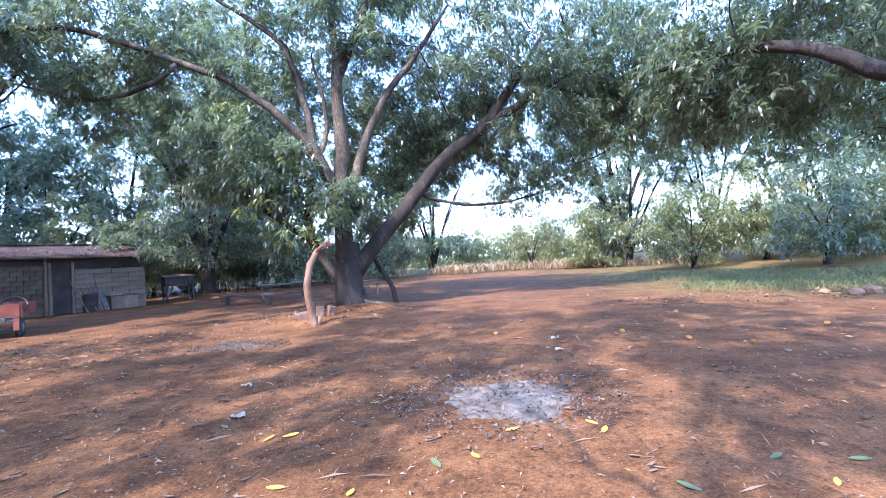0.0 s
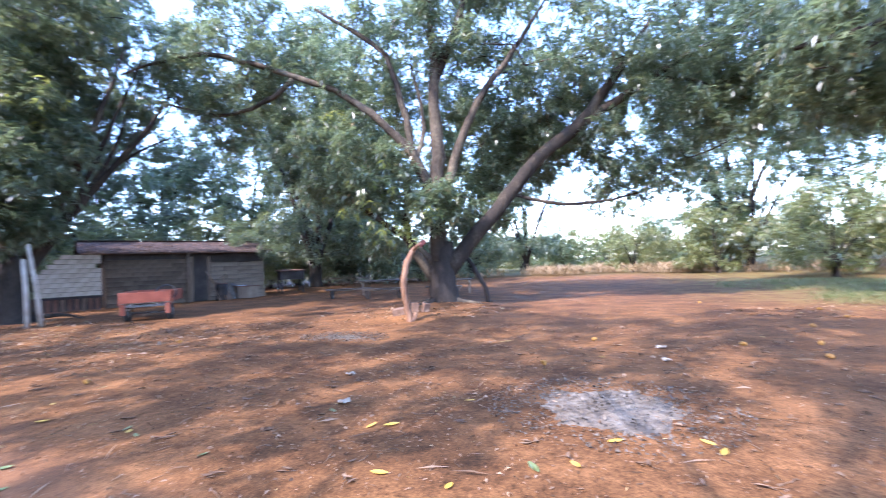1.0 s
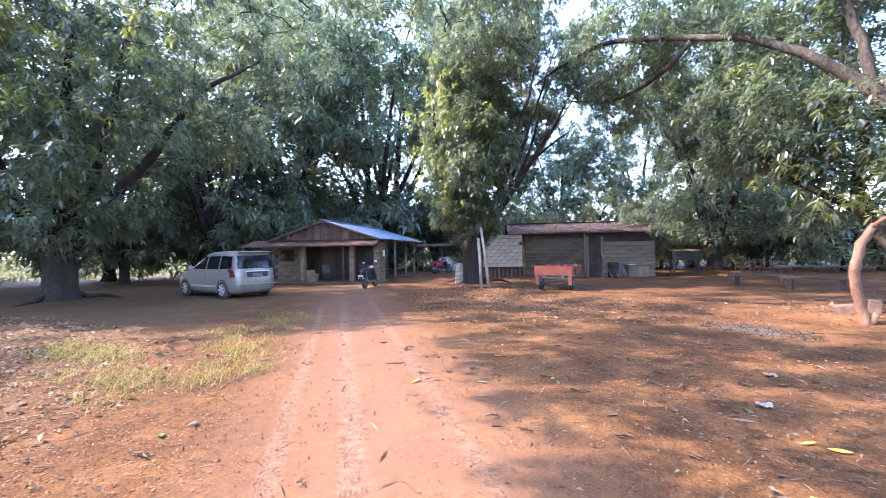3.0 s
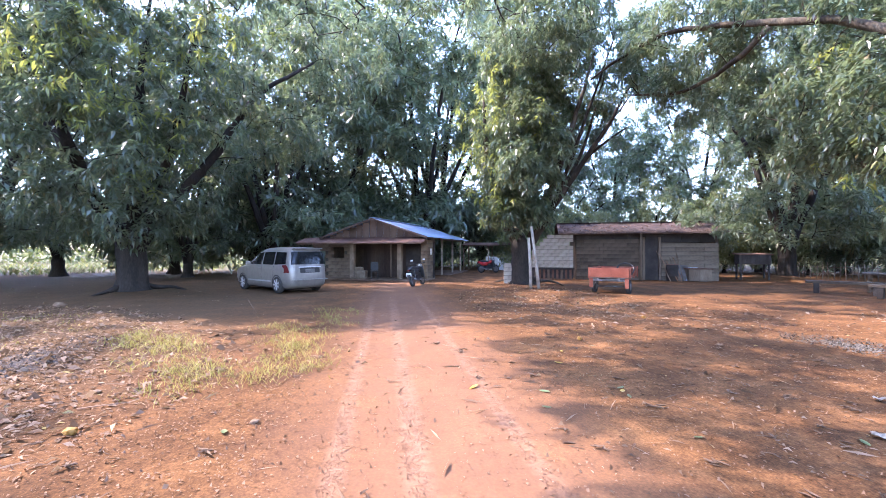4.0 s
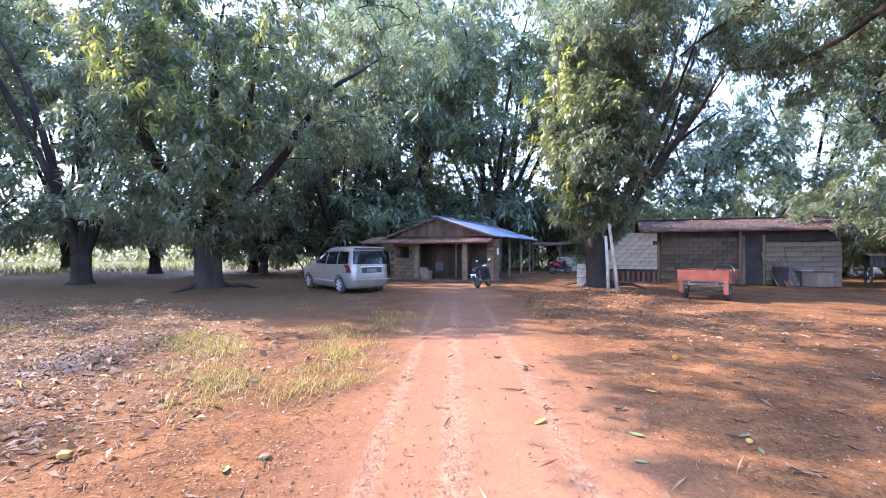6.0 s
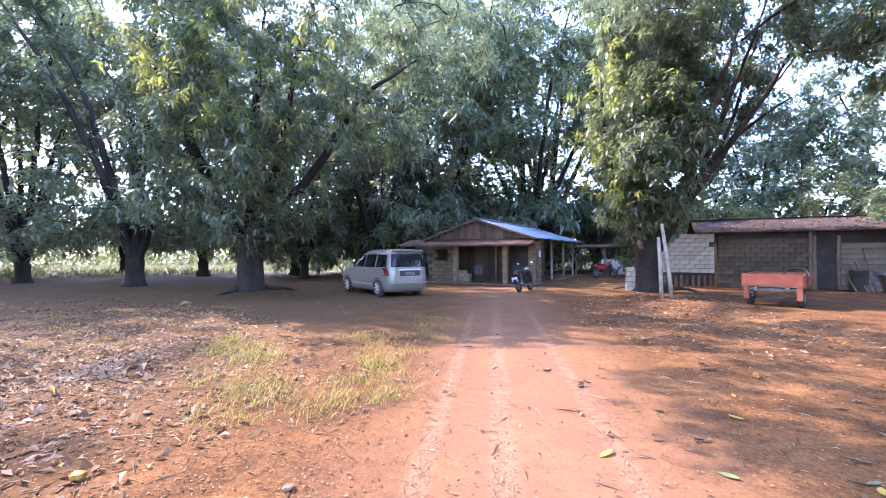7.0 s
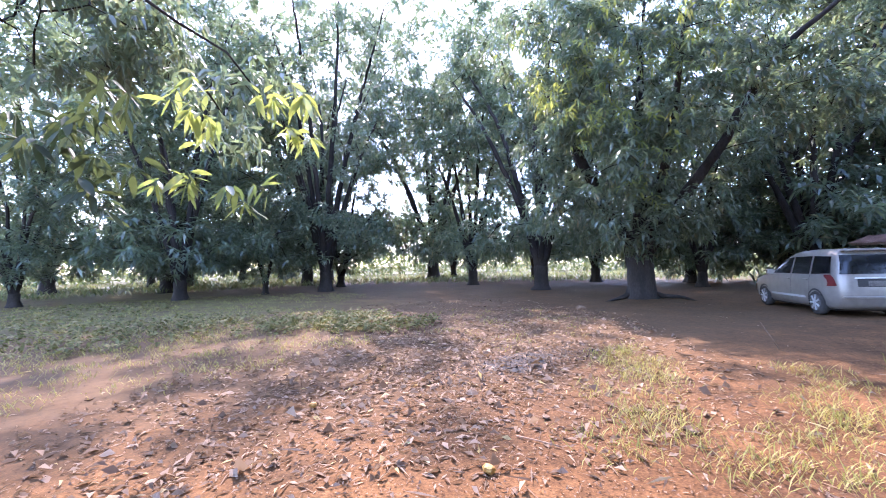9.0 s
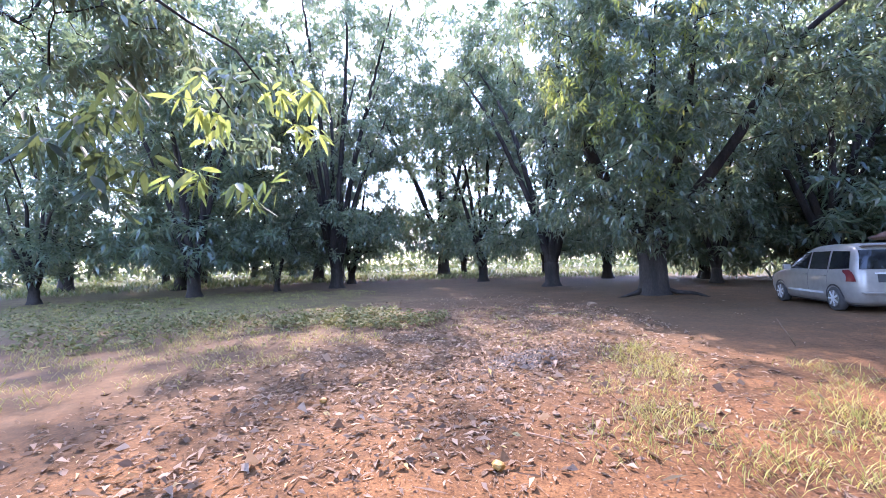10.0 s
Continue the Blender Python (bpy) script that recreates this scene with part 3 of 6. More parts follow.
def car_mango():
    """The broad tree beside the parked van."""
    limbs = [([(0, 0.1, 1.6), (-0.4, 1.1, 3.4), (-0.9, 2.5, 5.4), (-1.25, 3.4, 7.1), (-1.6, 4.4, 8.7), (-2.4, 6.6, 10.6)], [0.28, 0.21, 0.17, 0.15, 0.12, 0.05]),
             ([(0, 0, 1.5), (0.9, -0.8, 3.4), (2.4, -1.2, 5.8), (3.6, -1.6, 7.6)], [0.32, 0.24, 0.16, 0.05]),
             ([(0, 0, 1.5), (-0.6, -1.4, 3.6), (-0.8, -3.0, 6.4), (-0.6, -4.2, 9.0)], [0.32, 0.23, 0.15, 0.05]),
             ([(0, 0, 1.6), (0.3, 0.2, 4.5), (0.8, 0.5, 7.5), (0.9, 0.9, 11.0)], [0.3, 0.22, 0.15, 0.05]),
             ([(0, 0, 1.6), (-1.6, -0.2, 3.8), (-3.2, 0.2, 6.4), (-4.2, 0.6, 9.0)], [0.3, 0.2, 0.13, 0.05]),
             ([(0.1, 0.1, 1.6), (1.2, 1.2, 3.8), (2.4, 2.2, 6.2), (3.2, 2.8, 8.4)], [0.26, 0.18, 0.12, 0.04])]
    # The lobe at (4.5, 4.5) is added overhead to shade the ground beyond.
    env = [(0.4, 0.5, 7.6, 5.0, 5.6, 5.0, 4.0), (3.0, 0.2, 5.0, 2.4, 3.2, 2.7, 1.5), (-1.0, 5.4, 8.6, 3.2, 3.2, 4.0, 1.5), (2.6, -1.0, 9.6, 3.2, 4.2, 3.4, 1.5), (-1.0, 0.5, 12.0, 5.0, 6.0, 2.6, 1.5), (0.8, 0.0, 3.1, 4.0, 4.2, 1.2, 1.5), (-3.8, 7.4, 11.6, 3.0, 4.0, 2.6, 1.4), (4.5, 4.5, 10.8, 3.0, 3.6, 2.0, 0.9)]
    return mango_tree("broad mango tree with a thick trunk beside the van", (-19.25, -6.85, 0), flared(1.8, 0.5, (0.0, -0.05)), limbs, env, 560, 11, 0.28, M_LEAF, 31, clump=0.65, floor=1.75, droop=0.7, per=9, roots=3,
               open_gaps=[(1.0, 2.9, 5.1, 1.1), (3.0, 3.4, 4.8, 1.0), (0.3, 4.6, 7.9, 0.9), (2.2, 5.0, 7.3, 0.9)])


def right_mango():
    """The tree at the yard's edge; a limb and foliage reach in over the yard."""
    limbs = [([(-0.1, 0.0, 2.0), (-2.5, 1.2, 4.0), (-4.4, 2.6, 4.9), (-5.4, 3.3, 5.9), (-6.6, 4.2, 6.5), (-8.4, 5.4, 6.6)], [0.3, 0.25, 0.2, 0.17, 0.12, 0.05]),
             ([(0, 0, 2.0), (-1.8, 1.4, 5.0), (-3.6, 3.4, 8.4), (-4.6, 5.0, 10.5)], [0.3, 0.22, 0.15, 0.05]),
             ([(0, 0, 2.0), (0.4, 2.6, 4.6), (-0.4, 5.6, 7.4), (-0.6, 7.4, 9.0)], [0.3, 0.22, 0.14, 0.05]),
             ([(-0.2, 4.6, 6.4), (-2.6, 8.0, 7.2), (-5.0, 10.4, 7.8), (-7.4, 12.0, 9.0)], [0.14, 0.11, 0.08, 0.04]),
             ([(0, 0, 2.0), (-2.4, -0.8, 5.4), (-5.4, -1.6, 8.0), (-7.6, -2.0, 9.4)], [0.3, 0.22, 0.14, 0.05])]
    env = [(-3.6, 5.2, 8.4, 5.6, 5.0, 3.6, 3.0), (-0.8, 7.2, 6.6, 4.2, 4.0, 2.8, 2.2), (-6.4, 5.6, 6.4, 3.0, 2.6, 2.0, 1.3), (-6.0, -1.5, 9.2, 5.0, 4.0, 1.8, 0.8), (-5.4, 9.5, 7.0, 3.6, 3.4, 2.4, 1.6), (-7.6, 11.5, 8.6, 3.2, 3.2, 2.8, 1.2)]
    mango_tree("mango tree at the yard's edge with a limb reaching over", (13.4, 8.0, 0), flared(2.2, 0.45), limbs, env, 700, 12, 0.25, M_LEAF, 41, clump=0.65, per=9, floor=4.0)


def near_mango():
    """The tree behind the walk, which hangs a few shoots beside it; its crown, mostly out of view, is laid out to shade
    the yard.
    """
    # Shifts the unseen upper crown so that its shade lands on the yard.
    over = Vector((-5.2, 1.4, 0))

    def high(pts):
        return [tuple(Vector(p) + over * max(0.0, min(1.0, (p[2] - 2.0) / 6.5))) for p in pts]

    def open_at(gaps):
        return [(x + over.x, y + over.y, z, r) for x, y, z, r in gaps]
    limbs = [([(0, 0, 1.8), (-1.4, 0.3, 4.2), (-3.0, 0.4, 5.0), (-4.3, 0.5, 4.6), (-5.2, 0.7, 3.9)], [0.10, 0.045, 0.028, 0.018, 0.010]),
             (high([(0, 0, 2.0), (-0.3, 0.6, 6.0), (-5.5, 4.6, 8.4), (-9.0, 6.2, 9.4), (-12.0, 6.4, 9.8)]), [0.12, 0.04, 0.03, 0.028, 0.015]),
             (high([(0, 0, 2.0), (0.7, 2.2, 6.5), (-1.6, 6.0, 8.9), (-3.6, 10.4, 9.6)]), [0.10, 0.03, 0.022, 0.015]),
             (high([(0, 0, 2.0), (2.0, 2.4, 6.0), (4.0, 5.4, 8.6), (5.0, 8.0, 9.4)]), [0.12, 0.04, 0.03, 0.02]),
             ([(0, 0, 2.0), (-1.6, -2.2, 4.8), (-3.2, -3.8, 6.4)], [0.08, 0.04, 0.02])]
    env = [(-14.2, 5.8, 9.8, 6.0, 2.6, 1.3, 0.6), (-7.8, 7.6, 9.8, 4.4, 4.0, 1.4, 1.3), (-1.4, 7.0, 9.5, 4.4, 4.8, 1.5, 2.2), (-11.0, 12.4, 9.8, 4.2, 3.0, 1.3, 1.0), (-10.0, 4.0, 9.6, 3.8, 2.4, 1.3, 0.9), (-5.8, 3.6, 9.4, 3.4, 2.2, 1.3, 0.6), (-3.0, -3.6, 6.4, 3.2, 2.4, 2.2, 0.4), (-4.9, 0.5, 3.6, 0.8, 0.5, 0.7, 0.06), (-8.2, 1.0, 9.8, 2.8, 1.8, 1.0, 0.5), (-4.0, 1.2, 9.6, 2.6, 1.7, 1.0, 0.25), (-16.0, 14.8, 9.9, 3.2, 2.0, 1.0, 0.8), (-1.8, 2.8, 9.5, 2.6, 2.0, 1.0, 0.5), (-11.4, 1.5, 9.8, 2.2, 1.5, 1.0, 0.4), (-3.0, -2.2, 5.6, 2.3, 1.5, 1.6, 0.7)]
    return mango_tree("mango tree whose crown overhangs the walk", (0.8, -6.5, 0), flared(2.2, 0.42), limbs, env, 620, 13, 0.22, M_LEAF, 43, clump=0.62, floor=2.7, droop=0.7, per=9, wander=0.2,
               # Gaps cut in the overhead crown to drop pools of sun on the yard.
               open_gaps=open_at([(-10.3, 2.9, 9.8, 1.3), (-8.8, 4.2, 9.8, 1.5), (-7.3, 5.6, 9.8, 1.7), (-6.0, 6.9, 9.8, 1.7), (-3.3, -0.5, 9.8, 0.65), (-2.0, 0.5, 9.7, 0.65), (-5.3, 1.8, 9.7, 0.7), (-4.0, 3.1, 9.7, 0.7), (-0.7, -0.4, 9.6, 1.3), (-0.7, 1.4, 9.6, 0.8), (2.5, 4.3, 9.6, 0.5), (0.9, 1.1, 9.6, 0.8), (-7.8, 2.8, 9.7, 1.0), (-4.2, 0.6, 9.7, 0.8), (-2.6, 2.3, 9.7, 0.7), (-5.6, 4.6, 9.7, 0.8), (3.6, 1.9, 9.6, 0.6), (0.6, 5.6, 9.7, 0.8)]))


def shoots(tree, places, per, size, seed, spread=0.5, width=0.27, leaf=None, label="pale yellow-green young leaves, tinted as if sunlit"):
    """Bunches of leaves hanging from a tree's outer twigs, by default young ones tinted as if sunlit; places are in the
    world.
    """
    rng = np.random.default_rng(seed)
    base = np.array(tree.location)
    for x, y, z in places:
        c = np.array([x, y, z]) - base + rng.normal(size=(per, 3)) * spread * np.array([1, 1, 0.8])
        ax = unit(rng.normal(size=(per, 3)) + np.array([0.3, 0, 0.1]))
        ob = part("young_shoot", lance_leaves(rng, c, ax, 8, size, 0.8, width) if size < 0.25 else quads_mesh("young_shoot", leaves(rng, c, ax, 8, size, 0.8, width)), leaf or M_LEAF_SUNLIT, tree, label)
        tagged(ob, kind="stuff")


shoots(big_mango(), [(-8.1, 13.0, 6.8), (-6.1, 12.9, 3.4), (-7.0, 12.8, 4.3), (-5.7, 12.7, 2.4), (-5.2, 12.9, 3.0), (-6.4, 13.2, 2.6)], 8, 0.26, 1)
shoots(pole_mango(), [(-17.3, 6.9, 8.4), (-17.2, 7.2, 6.4), (-17.1, 7.9, 5.4), (-17.1, 7.4, 4.0), (-17.6, 7.3, 3.3), (-17.3, 7.0, 5.2), (-17.5, 6.8, 7.4), (-16.6, 9.0, 9.8), (-16.5, 8.9, 7.2), (-17.4, 7.0, 9.6), (-18.2, 6.4, 6.2), (-18.4, 6.6, 8.0), (-17.9, 6.7, 4.6)], 13, 0.28, 2)
shoots(car_mango(), [(-14.4, -7.2, 6.6), (-14.6, -6.6, 5.5), (-15.0, -4.6, 5.5), (-15.4, -3.9, 8.3), (-14.7, -5.8, 6.3), (-15.2, -3.4, 7.3), (-15.3, -5.0, 4.2), (-15.8, -2.2, 9.0), (-15.6, -8.6, 7.6), (-15.2, -8.4, 9.4), (-15.0, -6.4, 8.2), (-14.8, -7.6, 7.4), (-15.4, -6.0, 10.2), (-14.9, -5.2, 7.6)], 13, 0.28, 3)
right_mango()
overhang = near_mango()
shoots(overhang, [(-3.10, -4.08, 3.08), (-3.32, -4.24, 2.92), (-3.84, -4.17, 3.29), (-4.11, -4.06, 3.32), (-3.06, -4.09, 2.37), (-3.68, -4.13, 2.50), (-4.20, -4.13, 2.95)], 3, 0.20, 4, 0.10, 0.29)
shoots(overhang, [(-2.63, -3.96, 2.62), (-2.37, -3.98, 2.39), (-2.49, -4.27, 2.91), (-2.10, -3.98, 2.66)], 5, 0.19, 6, 0.22, 0.30, M_LEAF_SHADE, "drooping leaves of a low twig, darkened as if shaded")
orchard_tree(51, 18.5, 6.4, 0.4, 480, 12, 0.30, per=9, at=(-16.9, 23.7, 0), low=1.9, label="dense mango tree behind the wooden benches")
orchard_tree(52, 21.0, 7.2, 0.42, 420, 11, 0.32, per=9, at=(-23.6, -14.3, 0), low=1.8, fork=1.3)

orchard_tree(53, 26.0, 8.4, 0.40, 540, 9, 0.33, at=(-16.6, -26.8, 0), low=1.8, fork=1.2, per=7, stems=11, rise=0.62, label="open-crowned orchard mango tree with many upright stems")
far_a = orchard_tree(61, 22.0, 6.6, 0.36, 340, 8, 0.50, at=(-27.0, -22.8, 0), low=1.5, fork=1.0, per=6)
far_b = orchard_tree(62, 23.0, 7.6, 0.40, 350, 7, 0.54, at=(-31.5, -3.0, 0), low=1.9, fork=1.2, per=6)
far_c = orchard_tree(63, 13.5, 5.4, 0.30, 280, 9, 0.40, at=(-20.2, -31.0, 0), low=1.4, fork=0.8, per=6)
for k, (src, x, y, s) in enumerate([
        (far_c, -29.5, -7.6, 0.9), (far_a, -33.5, -16.0, 1.0), (far_a, -12.6, -45.0, 1.1), (far_c, -11.5, -56.0, 1.3), (far_c, -21.5, -57.5, 1.3),
        (far_c, -1.0, -62.0, 1.2), (far_b, -21.0, -38.5, 1.3), (far_a, -38.5, -25.0, 1.05), (far_c, -40.0, -38.0, 1.2), (far_b, -9.5, -38.0, 1.2), (far_a, -8.0, -27.0, 0.95),
        (far_b, -38.0, 9.0, 1.3), (far_b, -37.0, 1.5, 1.15), (far_a, -31.0, 32.5, 1.0), (far_a, -35.0, 26.5, 0.85), (far_a, -22.5, 37.0, 1.05), (far_b, -11.5, 42.0, 0.9), (far_c, -27.0, 47.0, 1.3),
        (far_b, 12.0, 46.0, 1.3), (far_b, -6.5, 44.0, 0.8), (far_b, 24.5, 40.0, 1.0), (far_c, -30.0, -66.0, 1.3), (far_b, -35.5, -10.0, 0.9), (far_b, -33.0, -34.0, 1.55), (far_b, -25.0, -42.0, 1.55), (far_b, -3.0, -47.0, 1.3), (far_b, -38.5, 18.5, 1.1), (far_a, 3.0, -34.0, 1.0), (far_c, -9.3, -33.5, 0.75), (far_c, -12.8, -27.5, 0.6), (far_c, -1.5, -30.0, 0.8), (far_b, -46.0, 1.0, 1.6), (far_b, -44.0, 12.0, 1.6), (far_b, 11.5, 40.0, 0.8), (far_a, 16.5, 36.0, 0.75), (far_a, 23.0, 33.0, 0.8), (far_b, 29.0, 34.0, 0.8)]):
    copy_thing(src, pose(x, y, 0, 0, 0, 77 * k) @ Matrix.Scale(s, 4))

# young trees on the right and the pale row across the field
bush = orchard_tree(71, 6.2, 3.0, 0.13, 125, 9, 0.31, M_LEAF_SUNNY, fork=0.5, low=0.3, per=6, at=(12.2, 29.0, 0.1), label="young mango tree with foliage to the ground, leaves tinted as if sunlit")
dark_bush = orchard_tree(72, 5.6, 3.2, 0.13, 125, 9, 0.31, M_LEAF, fork=0.5, low=0.25, per=6, at=(16.2, 23.8, 0.35), label="young dark-green mango tree with foliage to the ground")
for k, (src, x, y, s) in enumerate([
        (bush, 8.6, 37.0, 1.0), (dark_bush, 20.5, 25.5, 1.1), (bush, 17.5, 31.0, 1.1), (bush, 24.5, 29.0, 1.1), (dark_bush, 25.0, 22.0, 1.0), (bush, 3.2, 42.0, 0.9), (dark_bush, 30.0, 27.0, 1.2),
        (bush, -9.0, 56.0, 1.1), (bush, -4.0, 58.0, 1.15), (bush, 1.5, 60.0, 1.1), (bush, 6.5, 58.0, 1.15), (bush, -15.0, 57.0, 1.1), (bush, 13.0, 57.0, 1.1), (dark_bush, -20.0, 30.0, 0.9), (dark_bush, -35.5, 3.5, 1.3), (dark_bush, -37.0, -5.0, 2.2), (dark_bush, -40.0, 13.5, 1.4), (dark_bush, -38.5, 8.0, 1.4), (bush, -14.0, 34.0, 0.8), (dark_bush, -34.0, -9.5, 1.6), (dark_bush, -34.5, -0.5, 1.8), (dark_bush, -36.0, 20.0, 1.2), (dark_bush, -38.0, 0.5, 2.3), (dark_bush, -41.0, 6.0, 2.2), (dark_bush, -41.5, 16.0, 2.2), (dark_bush, -29.5, 26.5, 1.9), (dark_bush, -33.0, 20.5, 1.9), (dark_bush, -14.5, 31.5, 1.5), (dark_bush, -19.5, 32.5, 1.7), (dark_bush, -24.0, 31.0, 1.7), (dark_bush, -10.0, 36.0, 1.0)]):
    copy_thing(src, pose(x, y, 0.5 if x > 15 and y < 40 else 0, 0, 0, 61 * k) @ Matrix.Scale(s, 4))


light_bush = orchard_tree(73, 6.4, 3.2, 0.13, 170, 9, 0.29, M_LEAF_SUNNY, fork=0.5, low=0.4, per=7, at=(-25.6, 23.6, 0), label="bright green young tree behind the shed, leaves tinted as if sunlit")
for k, (x, y, s) in enumerate([(-28.4, 18.6, 0.85), (-23.4, 27.0, 0.85), (-30.0, 15.2, 0.75)]):
    copy_thing(light_bush, pose(x, y, 0, 0, 0, 71 * k) @ Matrix.Scale(s, 4))


def far_hedge():
    """The belt of scrub and low woods that closes the view beyond the orchard and the field."""
    rng = np.random.default_rng(91)
    n = 10000
    a = rng.uniform(0, 2 * math.pi, n)
    r = rng.uniform(72, 92, n)
    lift = np.array([0.5 + 0.5 * noise.noise(Vector((math.cos(q) * 7, math.sin(q) * 7, 2))) for q in a])
    top = 2.6 + 4.2 * lift
    c = np.stack([np.cos(a) * r - 4, np.sin(a) * r, rng.uniform(0, 1, n) ** 0.8 * top], axis=1)
    ax = unit(rng.normal(size=(n, 3)) + np.array([0, 0, 0.5]))
    ob = lone("scrub", quads_mesh("scrub", leaves(rng, c, ax, 6, 1.1, 0.3, 0.42)), leafy("scrub_leaf", [(0, (0.06, 0.085, 0.04)), (0.6, (0.12, 0.14, 0.06)), (1, (0.20, 0.19, 0.08))], 0.35, 0.6, spec=0.2), pose(0, 0, 0), "belt of dull green scrub beyond the orchard", "scrub", kind="stuff")


far_hedge()

# ---- building materials ----
M_BLOCK = noisy("hollow_block", [(0.2, (0.184, 0.147, 0.111)), (0.5, (0.313, 0.26, 0.2)), (0.8, (0.46, 0.395, 0.311))], 3, 60, 0.95, 0.5, dist=0.01)
# Smoke stain, darkened further to carry the shade under the eaves.
M_BLOCK_DARK = noisy("stained_shade_block", [(0.2, (0.0176, 0.0129, 0.00936)), (0.5, (0.06, 0.0433, 0.0302)), (0.8, (0.16, 0.122, 0.0864))], 0.7, 50, 0.95, 0.5, dist=0.01)
M_BLOCK_HOUSE = noisy("weathered_block", [(0.2, (0.0552, 0.0378, 0.0245)), (0.5, (0.143, 0.0991, 0.0648)), (0.8, (0.276, 0.206, 0.137))], 1.1, 50, 0.95, 0.5, dist=0.01)
M_MORTAR = noisy("mortar", [(0.2, (0.048, 0.0385, 0.03)), (0.6, (0.084, 0.0688, 0.0525)), (0.9, (0.132, 0.11, 0.085))], 4, 70, 0.95, 0.4)
M_RENDER = noisy("cement_post", [(0.2, (0.14, 0.102, 0.0697)), (0.6, (0.26, 0.195, 0.135)), (0.9, (0.38, 0.298, 0.213))], 3, 50, 0.9, 0.3)
M_RUST = noisy("rusty_sheet", [(0.2, (0.045, 0.027, 0.022)), (0.45, (0.10, 0.052, 0.038)), (0.65, (0.17, 0.088, 0.06)), (0.9, (0.30, 0.20, 0.15))], 2.2, 30, 0.75, 0.3)
M_OLDROOF = noisy("old_roof_sheet", [(0.2, (0.0168, 0.0122, 0.0116)), (0.45, (0.0372, 0.0244, 0.0209)), (0.66, (0.063, 0.0394, 0.0319)), (0.9, (0.156, 0.122, 0.105))], 1.8, 26, 0.8, 0.5, dist=0.02)
# The blue in the base colour imitates sky mirrored in bare metal.
M_ZINC = noisy("sky_tinted_galvanised_sheet", [(0.2, (0.36, 0.44, 0.58)), (0.6, (0.50, 0.60, 0.76)), (0.9, (0.64, 0.72, 0.82))], 1.5, 30, 0.38, 0.1, metal=0.7, spec=0.5)
M_WOOD = noisy("weathered_wood", [(0.2, (0.07, 0.05, 0.035)), (0.5, (0.16, 0.115, 0.08)), (0.85, (0.29, 0.23, 0.17))], 2.5, 30, 0.9, 0.5, stretch=(1, 1, 0.25))
M_GABLE = noisy("dark_gable_wood", [(0.2, (0.045, 0.0288, 0.0216)), (0.5, (0.104, 0.0656, 0.0475)), (0.85, (0.189, 0.128, 0.0936))], 2.5, 30, 0.9, 0.4, stretch=(1, 1, 0.3))
M_DOOR = noisy("brown_door_wood", [(0.2, (0.06, 0.030, 0.022)), (0.5, (0.13, 0.065, 0.045)), (0.9, (0.22, 0.12, 0.08))], 2.5, 26, 0.8, 0.3)
M_PALEWOOD = noisy("peeled_wood", [(0.2, (0.055, 0.026, 0.014)), (0.42, (0.16, 0.082, 0.045)), (0.66, (0.27, 0.155, 0.09)), (0.9, (0.40, 0.265, 0.17))], 5, 26, 0.8, 0.7, stretch=(1, 1, 0.3))
M_POLE = noisy("pale_pole", [(0.2, (0.17, 0.135, 0.10)), (0.5, (0.31, 0.26, 0.205)), (0.85, (0.47, 0.415, 0.345))], 4, 40, 0.8, 0.2)
# Near-black for sooty things, and for shade painted on boards and backs.
M_DARK = noisy("soot_shade_board", [(0.2, (0.020, 0.018, 0.017)), (0.6, (0.05, 0.042, 0.038)), (0.9, (0.10, 0.085, 0.075))], 2, 30, 0.9, 0.3)
# Very dark brown that puts the porch interior's shade into the wood.
M_PORCHWOOD = noisy("shaded_porch_board", [(0.2, (0.022, 0.015, 0.011)), (0.5, (0.05, 0.033, 0.024)), (0.85, (0.10, 0.068, 0.05))], 2.0, 28, 0.85, 0.4, stretch=(1, 1, 0.2))
M_TRODDEN = noisy("trodden_earth", [(0.2, (0.07, 0.042, 0.026)), (0.5, (0.14, 0.085, 0.053)), (0.85, (0.22, 0.145, 0.095))], 2.2, 45, 0.95, 0.4)
M_PALEPLANK = noisy("greyed_plank", [(0.2, (0.0375, 0.028, 0.0198)), (0.45, (0.112, 0.0854, 0.0614)), (0.7, (0.203, 0.161, 0.118)), (0.9, (0.27, 0.22, 0.166))], 1.4, 36, 0.92, 0.5, stretch=(0.25, 1, 1))
M_CONC = noisy("rough_concrete", [(0.2, (0.09, 0.078, 0.066)), (0.6, (0.16, 0.14, 0.12)), (0.9, (0.25, 0.225, 0.195))], 2.5, 40, 0.95, 0.4)
M_WHITE = noisy("whitewash", [(0.2, (0.55, 0.53, 0.50)), (0.6, (0.72, 0.70, 0.67)), (0.9, (0.8, 0.79, 0.76))], 2.5, 40, 0.9, 0.2)


